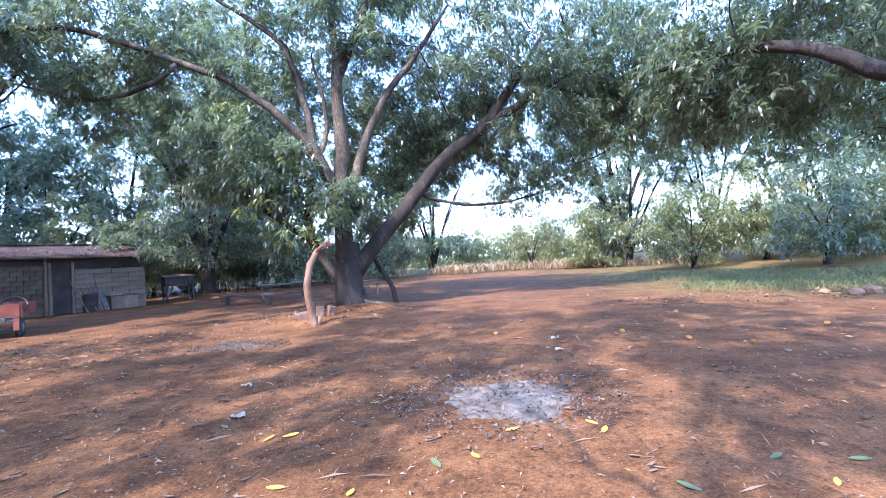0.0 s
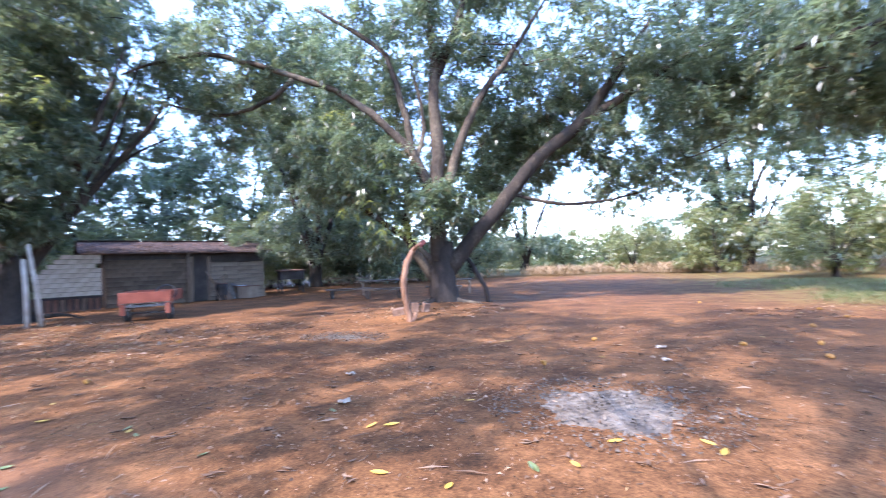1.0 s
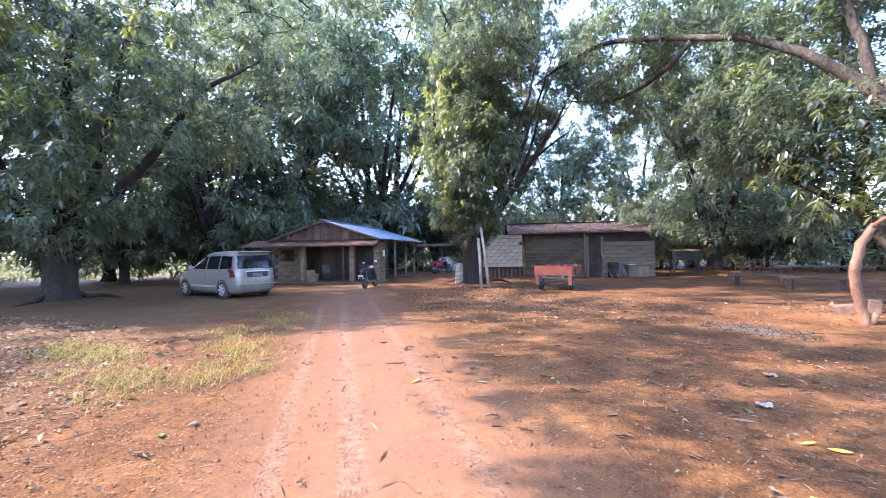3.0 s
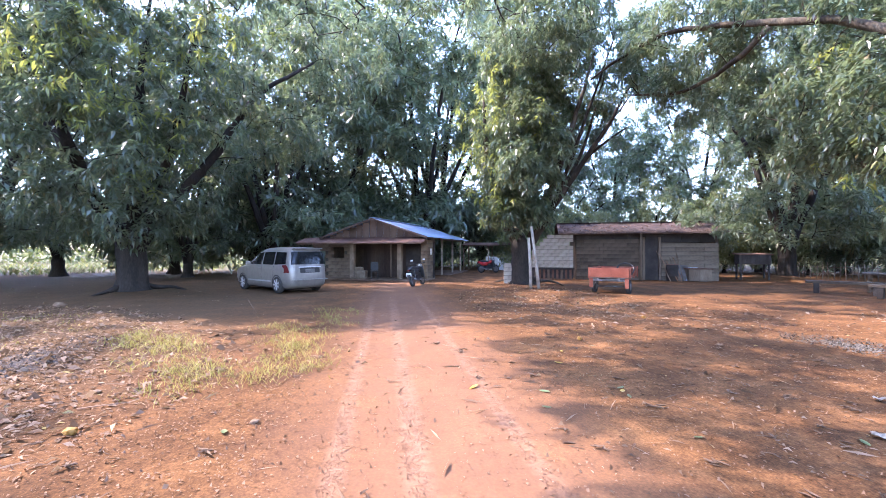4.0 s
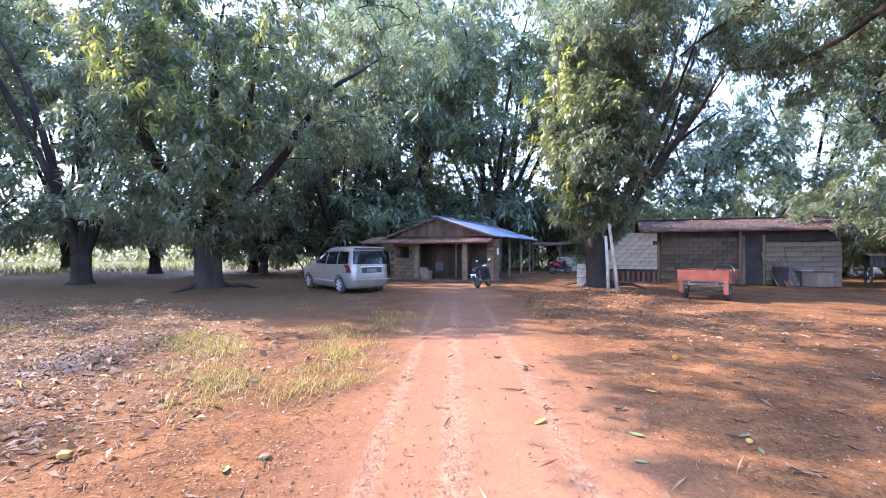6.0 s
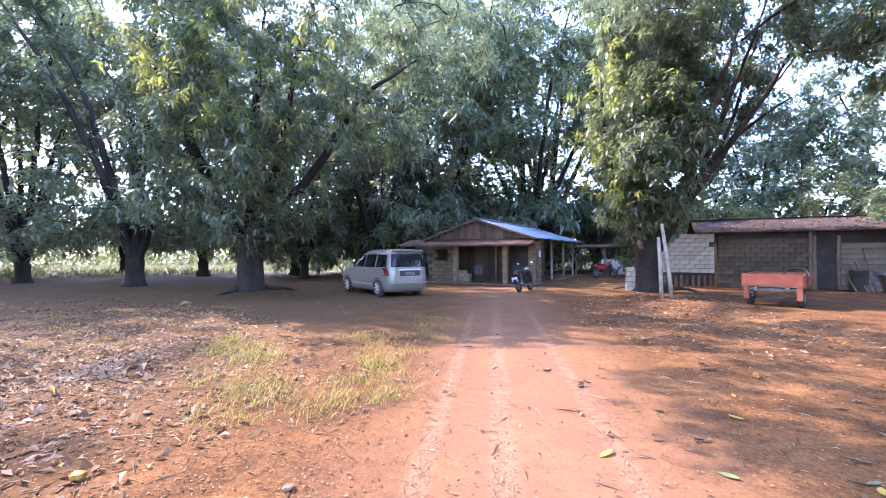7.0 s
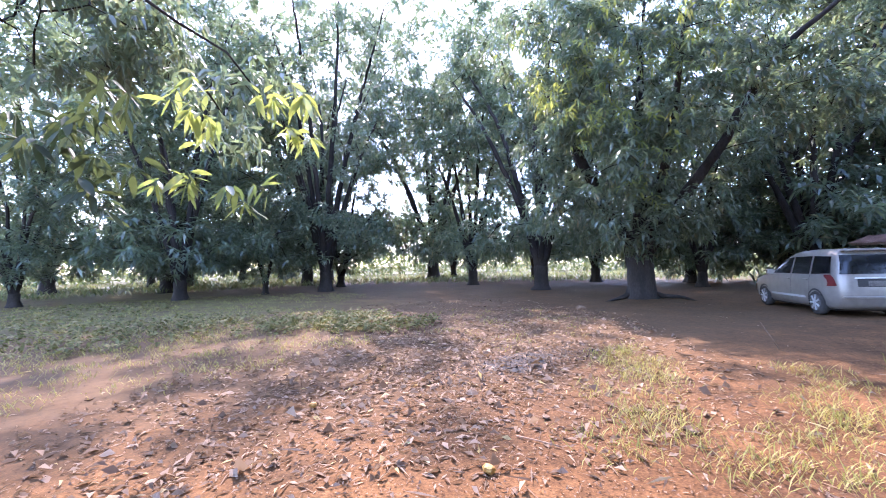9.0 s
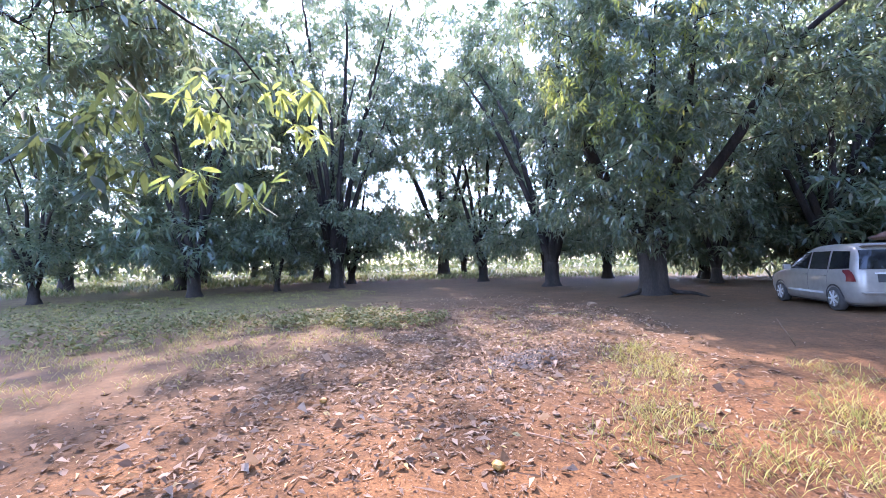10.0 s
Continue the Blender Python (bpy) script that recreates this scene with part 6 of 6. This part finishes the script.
M_FRUIT = noisy("yellow_mango_skin", [(0.2, (0.20, 0.088, 0.016)), (0.6, (0.31, 0.155, 0.030)), (0.9, (0.38, 0.235, 0.07))], 8, 60, 0.55, 0.1)
M_GRASS = leafy("grass_blade", [(0, (0.155, 0.162, 0.0352)), (0.5, (0.268, 0.242, 0.0528)), (1, (0.412, 0.314, 0.106))], 0.35, 0.6, (0.392, 0.365, 0.088), 0.2)
M_STRAW = leafy("dry_grass_blade", [(0, (0.20, 0.15, 0.075)), (0.6, (0.34, 0.235, 0.13)), (1, (0.46, 0.34, 0.21))], 0.3, 0.65, (0.5, 0.35, 0.15), 0.2)
M_VERGE = leafy("verge_blade", [(0, (0.08, 0.105, 0.035)), (0.6, (0.15, 0.165, 0.06)), (1, (0.28, 0.23, 0.11))], 0.35, 0.6, (0.30, 0.32, 0.10), 0.25)
M_WEED = leafy("creeper_leaf", [(0, (0.0816, 0.0805, 0.0316)), (0.5, (0.154, 0.142, 0.0496)), (1, (0.265, 0.198, 0.09))], 0.2, 0.7, (0.306, 0.323, 0.09), 0.1)
M_ASH_DULL = noisy("trodden_ash", [(0.2, (0.0434, 0.0302, 0.0218)), (0.5, (0.0775, 0.058, 0.0442)), (0.85, (0.124, 0.0986, 0.078))], 9, 60, 0.95, 0.3)
M_ASH = noisy("wood_ash", [(0.25, (0.0308, 0.0252, 0.0205)), (0.46, (0.0748, 0.0588, 0.0433)), (0.62, (0.123, 0.101, 0.076)), (0.85, (0.211, 0.181, 0.141))], 7, 75, 0.95, 0.8)
M_PAPER = noisy("scrap_paper", [(0.2, (0.225, 0.177, 0.122)), (0.8, (0.375, 0.313, 0.232))], 12, 60, 0.8, 0.1)
M_STONE = noisy("pale_stone", [(0.2, (0.117, 0.0672, 0.037)), (0.6, (0.205, 0.127, 0.0733)), (0.9, (0.313, 0.205, 0.121))], 8, 60, 0.9, 0.3)


def scatter(rng, n, fn):
    """n places from fn(rng, k) with the ground's height."""
    xy = fn(rng, n)
    return np.array([(x, y, ground_height(x, y)) for x, y in xy])


def flat_leaves(rng, p, lo, hi, curl=0.3, width=0.34):
    n = len(p)
    a = rng.uniform(0, 2 * math.pi, n)
    L = rng.uniform(lo, hi, n)[:, None]
    d = np.stack([np.cos(a), np.sin(a), rng.normal(size=n) * 0.07], 1)
    s = np.stack([-np.sin(a), np.cos(a), rng.normal(size=n) * 0.14], 1)
    lift = np.abs(rng.normal(size=(n, 1))) * curl * L
    up = np.array([0, 0, 1.0])
    base = p - d * L * 0.5 + up * (0.006 + lift * 0.25)
    tip = p + d * L * 0.5 + up * (0.006 + lift * rng.uniform(0, 0.8, (n, 1)))
    l_ = p - s * L * width * 0.5 + up * (0.008 + lift)
    r_ = p + s * L * width * 0.5 + up * (0.008 + lift * rng.uniform(0, 1, (n, 1)))
    q = np.stack([base, l_, tip, r_], 1)
    return q


def disc(cx, cy, r, k=0.5):
    def fn(rng, n):
        a, rr = rng.uniform(0, 6.283, n), r * rng.uniform(0, 1, n) ** k
        return np.stack([cx + rr * np.cos(a), cy + rr * np.sin(a)], 1)
    return fn


def oval(cx, cy, rx, ry, turn=0.0, k=0.6):
    def fn(rng, n):
        a, rr = rng.uniform(0, 6.283, n), rng.uniform(0, 1, n) ** k
        x, y = rx * rr * np.cos(a), ry * rr * np.sin(a)
        c, s = math.cos(radians(turn)), math.sin(radians(turn))
        return np.stack([cx + x * c - y * s, cy + x * s + y * c], 1)
    return fn


def litter():
    rng = np.random.default_rng(7)
    zones = [(5200, oval(-10.5, -6.2, 5.5, 3.0, 28), 0.045, 0.11), (2600, oval(-5.6, -5.2, 4.0, 2.6, 10), 0.04, 0.12), (1200, disc(-3, 3, 14), 0.035, 0.085), (2400, oval(-7.5, -5.2, 5.5, 3.0, 20), 0.04, 0.11), (3600, oval(-10, -9.0, 8, 4.5, 30), 0.05, 0.13), (500, oval(-3.4, -4.5, 3.2, 3.0, 0), 0.04, 0.11),
             (900, oval(3, 9, 6, 5, 20), 0.035, 0.08), (900, oval(9, 14.2, 6, 1.8, 15), 0.06, 0.15), (2600, oval(-13.2, 7.0, 6.4, 2.6, -20), 0.05, 0.13), (500, oval(-9, 9, 5, 3, 40), 0.06, 0.16), (500, oval(-7.5, -1.2, 2.6, 1.8, 20), 0.04, 0.10),
             (500, oval(-5, 13, 2.6, 2.0), 0.07, 0.16), (260, oval(0.3, 5.2, 1.6, 1.0), 0.04, 0.085), (2400, oval(-2.0, 6.2, 7.5, 4.8), 0.02, 0.06), (1600, oval(-1.5, 5.0, 5.5, 3.2), 0.03, 0.07), (2600, oval(-6.5, -2.8, 5, 2.6, 15), 0.015, 0.05), (900, oval(-9, 8.0, 4, 2.2, 30), 0.03, 0.09), (1600, disc(-5, 5, 26), 0.05, 0.12)]
    broad = [(1300, oval(-8.8, -4.4, 5.0, 2.6, 25), 0.07, 0.15), (800, oval(-5.6, -5.2, 3.8, 2.4, 10), 0.08, 0.17)]
    q = np.concatenate([flat_leaves(rng, scatter(rng, n, fn), lo, hi, 0.28, 0.25) for n, fn, lo, hi in zones]
                       + [flat_leaves(rng, scatter(rng, n, fn), lo, hi, 0.34, 0.40) for n, fn, lo, hi in broad])
    lone("dry_leaves", quads_mesh("dry_leaves", q), M_DRY, pose(0, 0, 0), "dry brown mango leaves strewn over the dirt", "leaf litter", kind="stuff")
    # twigs and crumbs of earth
    pts = np.concatenate([scatter(rng, 700, disc(-3, 3, 8)), scatter(rng, 260, oval(-7, -3, 4, 3))])
    tw = flat_leaves(rng, pts, 0.08, 0.34, 0.06, 0.05)
    lone("twigs", quads_mesh("twigs", tw), M_DRY, pose(0, 0, 0), "small dry twigs lying on the dirt", "twigs", kind="stuff")
    pts = np.concatenate([scatter(rng, 6500, disc(-4, 0.5, 7, 0.7)), scatter(rng, 6500, oval(-5, -3, 3.6, 2.8))])
    cr = flat_leaves(rng, pts, 0.008, 0.03, 0.7, 0.8)
    lone("earth_crumbs", quads_mesh("earth_crumbs", cr), noisy("earth_crumb", [(0.2, (0.10, 0.055, 0.03)), (0.6, (0.20, 0.115, 0.065)), (0.9, (0.32, 0.20, 0.125))], 3, 30, 0.95, 0.1), pose(0, 0, 0), "small crumbs of red earth and grit", "grit", kind="stuff")


litter()


def blades(rng, p, lo, hi, lean=0.45, width=0.012):
    n = len(p)
    a = rng.uniform(0, 6.283, n)
    L = rng.uniform(lo, hi, n)[:, None]
    d = np.stack([np.cos(a) * lean, np.sin(a) * lean, np.ones(n)], 1) * rng.uniform(0.7, 1.1, (n, 1))
    s = np.stack([-np.sin(a), np.cos(a), np.zeros(n)], 1) * width
    mid = p + d * L * 0.5
    tip = p + d * L + np.stack([np.cos(a), np.sin(a), -np.ones(n) * 0.4], 1) * L * 0.28
    return np.stack([p - s, mid - s * 0.9, tip, mid + s], 1)


def tufts(rng, centres, per, r, lo, hi, lean=0.5, width=0.012):
    c = np.repeat(centres, per, axis=0)
    c = c + np.concatenate([rng.normal(size=(len(c), 2)) * r, np.zeros((len(c), 1))], 1)
    return blades(rng, c, lo, hi, lean, width)


def greens():
    rng = np.random.default_rng(17)
    c = np.concatenate([scatter(rng, 14, oval(-6.2, -1.6, 0.9, 0.45)), scatter(rng, 42, oval(-8.2, -2.6, 2.0, 0.6, 25)), scatter(rng, 20, oval(-6.9, -0.4, 1.2, 0.5, 10)), scatter(rng, 14, oval(-9.0, -0.6, 1.2, 0.8)), scatter(rng, 6, oval(-6.1, -0.7, 0.5, 0.3)), scatter(rng, 10, oval(-11, 0.3, 1.8, 0.6))])
    q = tufts(rng, c, 38, 0.15, 0.03, 0.17, 0.75, 0.005)
    lone("grass", quads_mesh("grass", q), M_GRASS, pose(0, 0, 0), "thin yellow-green grass tufts on the bare dirt", "grass", kind="stuff")
    c = np.concatenate([scatter(rng, 240, oval(11, 17.0, 5, 2.4, 15)), scatter(rng, 520, oval(14, 17.5, 7, 3.6, 0)), scatter(rng, 260, oval(10, 23, 5, 3.5))])
    q = tufts(rng, c, 18, 0.22, 0.06, 0.28, 0.6, 0.010)
    lone("verge_grass", quads_mesh("verge_grass", q), M_VERGE, pose(0, 0, 0), "low green grass along the yard's verge", "grass", kind="stuff")
    c = np.concatenate([scatter(rng, 140, oval(-3.5, 41, 2.6, 3)), scatter(rng, 120, oval(1.5, 43, 2.2, 3)), scatter(rng, 90, oval(-13, 40, 5, 3)), scatter(rng, 170, oval(6.5, 40, 3.5, 2)), scatter(rng, 60, oval(14, 37, 4, 3))])
    q = tufts(rng, c, 10, 0.4, 0.5, 1.2, 0.4, 0.04)
    lone("dry_grass", quads_mesh("dry_grass", q), M_STRAW, pose(0, 0, 0), "tall dry straw-coloured grass at the field's edge", "dry grass", kind="stuff")
    # creeping plants at the orchard's edge
    c = np.concatenate([scatter(rng, 200, oval(-5.0, -13.0, 3.6, 2.6, 20)), scatter(rng, 330, oval(-8.3, -11.2, 2.2, 1.5, 20)), scatter(rng, 220, oval(-3.0, -14.5, 3.5, 4.0)), scatter(rng, 160, oval(-8.8, -9.2, 1.6, 1.2)), scatter(rng, 260, oval(-1.5, -22, 5, 4))])
    c[:, 2] += rng.uniform(0.05, 0.22, len(c))
    ax = unit(rng.normal(size=c.shape) * 0.4 + np.array([0, 0, 1.0]))
    lone("creeper", quads_mesh("creeper", leaves(rng, c, ax, 7, 0.13, 0.1, 0.6)), M_WEED, pose(0, 0, 0), "low leafy creeper covering the orchard's edge", "creeper", kind="stuff")
    c = np.concatenate([scatter(rng, 500, oval(-5, -11, 6, 4, 20)), scatter(rng, 700, oval(-6, -22, 10, 7)), scatter(rng, 40, oval(-11, -7.5, 4, 2.5, 30))])
    lone("orchard_grass", quads_mesh("orchard_grass", tufts(rng, c, 16, 0.14, 0.03, 0.15, 0.7, 0.006)), M_GRASS, pose(0, 0, 0), "sparse grass under the orchard trees", "grass", kind="stuff")


greens()


def undergrowth():
    """Knee-high weeds and grass where the orchard meets the fields."""
    rng = np.random.default_rng(27)
    a, r = rng.uniform(radians(150), radians(275), 1500), rng.uniform(36, 62, 1500)
    c = np.array([(math.cos(q) * d - 3, math.sin(q) * d, 0.0) for q, d in zip(a, r)])
    lone("undergrowth", quads_mesh("undergrowth", tufts(rng, c, 9, 0.5, 0.3, 0.75, 0.6, 0.05)), M_VERGE, pose(0, 0, 0), "knee-high green weeds beyond the orchard trees", "weeds", kind="stuff")


undergrowth()


def ash_heap(cx, cy, rx, ry, seed, label, h=0.05, ash=None):
    """A low patch of grey ash with charred crumbs on it."""
    rng = random.Random(seed)
    verts, faces, n, m = [(0, 0, h)], [], 110, 34
    for j in range(1, m + 1):
        for k in range(n):
            a = 2 * math.pi * k / n
            edge = 1 + 0.3 * noise.noise(Vector((math.cos(a) * 1.6, math.sin(a) * 1.6, seed)))
            x, y = rx * edge * j / m * math.cos(a), ry * edge * j / m * math.sin(a)
            f = j / m
            z = ground_height(cx + x, cy + y) + h * (1 - f * f) - 0.035 * f ** 3 + (0.03 * noise.noise(Vector((x * 5, y * 5, seed))) + 0.035 * noise.noise(Vector((x * 17, y * 17, seed)))) * (0.35 + 0.65 * f)
            verts.append((x, y, z))
    verts[0] = (0, 0, ground_height(cx, cy) + h)
    faces += [(0, 1 + k, 1 + (k + 1) % n) for k in range(n)]
    for j in range(m - 1):
        for k in range(n):
            a, b = 1 + j * n + k, 1 + j * n + (k + 1) % n
            faces.append((a, a + n, b + n, b))
    e = empty("ash_heap", pose(cx, cy, 0), label, "ash")
    part("ash", mesh_from("ash", verts, faces, True), ash or M_ASH, e)
    g = np.random.default_rng(seed)
    pts = scatter(g, 1800, oval(cx, cy, rx * 1.5, ry * 1.5))
    pts[:, 2] += h * np.maximum(0, 1 - ((pts[:, 0] - cx) / rx) ** 2 - ((pts[:, 1] - cy) / ry) ** 2)
    pts[:, :2] -= np.array([cx, cy])
    tagged(part("char", quads_mesh("char", flat_leaves(g, pts[:80], 0.012, 0.045, 0.6, 0.7)), M_DARK, e, "charred black crumbs"), kind="stuff")
    tagged(part("ash_dust", quads_mesh("ash_dust", flat_leaves(g, pts[80:], 0.01, 0.045, 0.6, 0.7)), ash or M_ASH, e), kind="stuff")


ash_heap(0.28, 5.1, 0.85, 0.78, 3, "patch of pale grey burnt ash with yellow leaves on it", 0.05)
ash_heap(-5.2, 8.6, 0.75, 0.4, 4, "small pale ash patch before the big tree", 0.012)
ash_heap(-7.9, -4.25, 1.3, 0.6, 5, "dull grey ash patch among dry leaves", 0.02, M_ASH_DULL)


def one_leaf(m, material, label, length, seed, curl=0.25):
    rng = random.Random(seed)
    verts, faces = [], []
    for i in range(7):
        t = i / 6
        w = 0.20 * length * math.sin(math.pi * min(1, 0.06 + 0.92 * t)) ** 0.8
        z = curl * length * (t - 0.5) ** 2 + 0.006
        for s in (-1, 0, 1):
            verts.append((length * (t - 0.5), s * w, z + abs(s) * w * 0.35))
    for i in range(6):
        for j in range(2):
            q = i * 3 + j
            faces.append((q, q + 1, q + 4, q + 3))
    lone("fallen_leaf", mesh_from("fallen_leaf", verts, faces, True), material, m, label, "leaf", "fallen leaves in the yard")


def leaf_clump(m, seed):
    """A few dead leaves, rolled and folded, caught on a dry stalk."""
    rng = random.Random(seed + 500)
    verts, faces = [], []
    for k in range(rng.randint(1, 4)):
        L, a = rng.uniform(0.05, 0.115), rng.uniform(0, 6.283)
        fold, bend, lift = rng.uniform(0.4, 1.1), rng.uniform(0.2, 0.8), rng.uniform(0, 0.02)
        ox, oy = rng.uniform(-0.05, 0.05), rng.uniform(-0.05, 0.05)
        start = len(verts)
        for i in range(8):
            t = i / 7
            w = 0.17 * L * math.sin(math.pi * min(1, 0.05 + 0.93 * t)) ** 0.8
            x = L * (t - 0.5)
            y0 = 0.12 * L * math.sin(3 * t + seed)
            z = bend * L * (t - 0.45) ** 2 + lift + 0.003
            for s in (-1, 0, 1):
                y = y0 + s * w * math.cos(fold * abs(s))
                verts.append((ox + x * math.cos(a) - y * math.sin(a), oy + x * math.sin(a) + y * math.cos(a), z + abs(s) * w * math.sin(fold)))
        for i in range(7):
            for j in range(2):
                q = start + i * 3 + j
                faces.append((q, q + 1, q + 4, q + 3))
    ang = rng.uniform(0, 6.283)
    tube([(0, 0, 0.008), (0.06 * math.cos(ang), 0.06 * math.sin(ang), 0.014), (0.13 * math.cos(ang + 0.3), 0.13 * math.sin(ang + 0.3), 0.006)], [0.004, 0.003, 0.002], 5, 0, 0, True, verts, faces)
    lone("dead_leaf", mesh_from("dead_leaf", verts, faces, True), M_CURLED, m, "curled dead brown mango leaves on a dry stalk", "leaf", "dead leaves in the yard")


YELLOW = [(-1.22, 5.0), (0.45, 5.38), (1.02, 4.36), (-1.96, 4.06), (-1.78, 4.13), (0.0, 3.68), (-1.41, 3.19), (2.34, 3.35), (-0.83, 3.13), (0.22, 7.43), (-3.39, 6.81), (-6.17, 3.65), (-5.58, 3.24), (-2.11, -9.72), (-4.3, 3.3), (1.1, 4.2), (0.3, 4.2), (-4.9, 1.7)]
GREEN = [(-2.6, 4.34), (-0.3, 3.55), (2.19, 3.71), (1.41, 3.26), (2.72, 3.69), (-3.06, 3.08), (-6.94, 7.41), (-4.08, 2.19), (-4.33, -0.87), (-4.54, 2.43), (-4.58, -3.03), (-4.48, -2.65), (-4.13, 3.25), (-4.4, 3.35)]
for k, (x, y) in enumerate(YELLOW):
    one_leaf(place(x, y, 0.0, random.uniform(-8, 8), random.uniform(-8, 8), random.uniform(0, 360)), M_YELLOW, "bright yellow fallen mango leaf on the dirt", random.uniform(0.10, 0.16), k)
for k, (x, y) in enumerate(GREEN):
    one_leaf(place(x, y, 0.0, random.uniform(-8, 8), random.uniform(-8, 8), random.uniform(0, 360)), M_FALLENGREEN, "green fallen mango leaf on the dirt", random.uniform(0.10, 0.16), k)

for k in range(290):
    if k < 170:
        x, y = random.uniform(-7.5, 3.5), random.uniform(1.6, 8.5)
    else:
        x, y = random.uniform(-10.0, -2.6), random.uniform(-7.0, -0.2 if k % 4 else 0.8)
    leaf_clump(place(x, y, 0.0, 0, 0, random.uniform(0, 360)), k)

for k, (x, y) in enumerate([(2.46, 8.75), (3.63, 9.03), (4.07, 7.52), (3.32, 7.98), (6.1, 8.99), (4.24, 10.91), (5.39, 12.32), (5.45, 13.72), (0.11, 8.83), (3.16, 15.56), (-4.67, -2.16), (-6.81, 4.41), (-8.54, 7.29), (-4.48, -4.59), (-0.6, 6.9)]):
    rock(20 + k, (0.10, 0.08, 0.075), M_FRUIT, place(x, y, 0.035, 0, 0, 47 * k), "small fallen yellow mango on the dirt", "fallen_mango", "fallen mangoes")
for k, (x, y) in enumerate([(4.22, 6.96), (3.25, 9.1), (-7.35, 1.94), (-4.48, -0.64), (-5.92, -2.47), (-12.67, 8.46), (-12.26, 9.9), (-10.41, 8.72), (-6.51, -1.31), (-5.94, -2.49), (-15.75, -7.5), (-10.3, 8.64), (-7.3, 8.0), (-1.8, 8.38), (0.66, 10.34), (-5.4, -4.52)]):
    s = 0.34 if x < -15 else random.uniform(0.06, 0.10)
    rock(50 + k, (s, s * 0.8, s * 0.5), M_STONE, place(x, y, 0.02, 0, 0, 31 * k), "pale stone lying on the dirt", "stone", "stones on the dirt")


def scrap(m, seed, label, size=0.14):
    rng = random.Random(seed)
    verts = [((i / 5 - 0.5) * size, (j / 4 - 0.5) * size * 0.7, 0.01 + rng.uniform(0, 0.045)) for j in range(5) for i in range(6)]
    faces = [(j * 6 + i, j * 6 + i + 1, j * 6 + i + 7, j * 6 + i + 6) for j in range(4) for i in range(5)]
    lone("paper_scrap", mesh_from("paper_scrap", verts, faces), M_PAPER, m, label, "paper", "paper scraps")


for k, (x, y) in enumerate([(-2.62, 4.6), (1.12, 7.37), (1.17, 8.29), (-3.27, 5.77)]):
    scrap(place(x, y, 0.0, 0, 0, 37 + 67 * k), k, "crumpled pale paper scrap on the dirt")
for k, (a, b) in enumerate([((-5.36, -2.42), (-5.41, -2.0))]):
    za, zb = ground_height(*a) + 0.015, ground_height(*b) + 0.02
    lone("stick", tube_mesh("stick", [(*a, za), ((a[0] + b[0]) / 2, (a[1] + b[1]) / 2 + 0.01, (za + zb) / 2 + 0.005), (*b, zb)], [0.008, 0.007, 0.006], 7, 0.1, k), M_PALEWOOD, pose(0, 0, 0), "pale dry stick lying on the dirt", "stick")


# a dry stalk standing in the drive's grass, and a few rocks on the bank
lone("dry_stalk", tube_mesh("dry_stalk", [(0, 0, -0.02), (0.01, -0.10, 0.18), (0.04, -0.24, 0.44)], [0.012, 0.010, 0.006], 7, 0.1, 2), M_CURLED, place(-11.4, -1.43), "pale dry stalk standing up out of the dirt", "stalk")
for k, (x, y, s) in enumerate([(9.6, 13.1, 0.42), (10.2, 13.4, 0.5), (9.1, 13.5, 0.26), (10.8, 13.1, 0.36)]):
    rock(90 + k, (s, s * 0.8, s * 0.6), M_STONE, place(x, y, 0.05, 0, 0, 53 * k), "weathered rock on the grassy bank", "rock", "rocks on the bank")
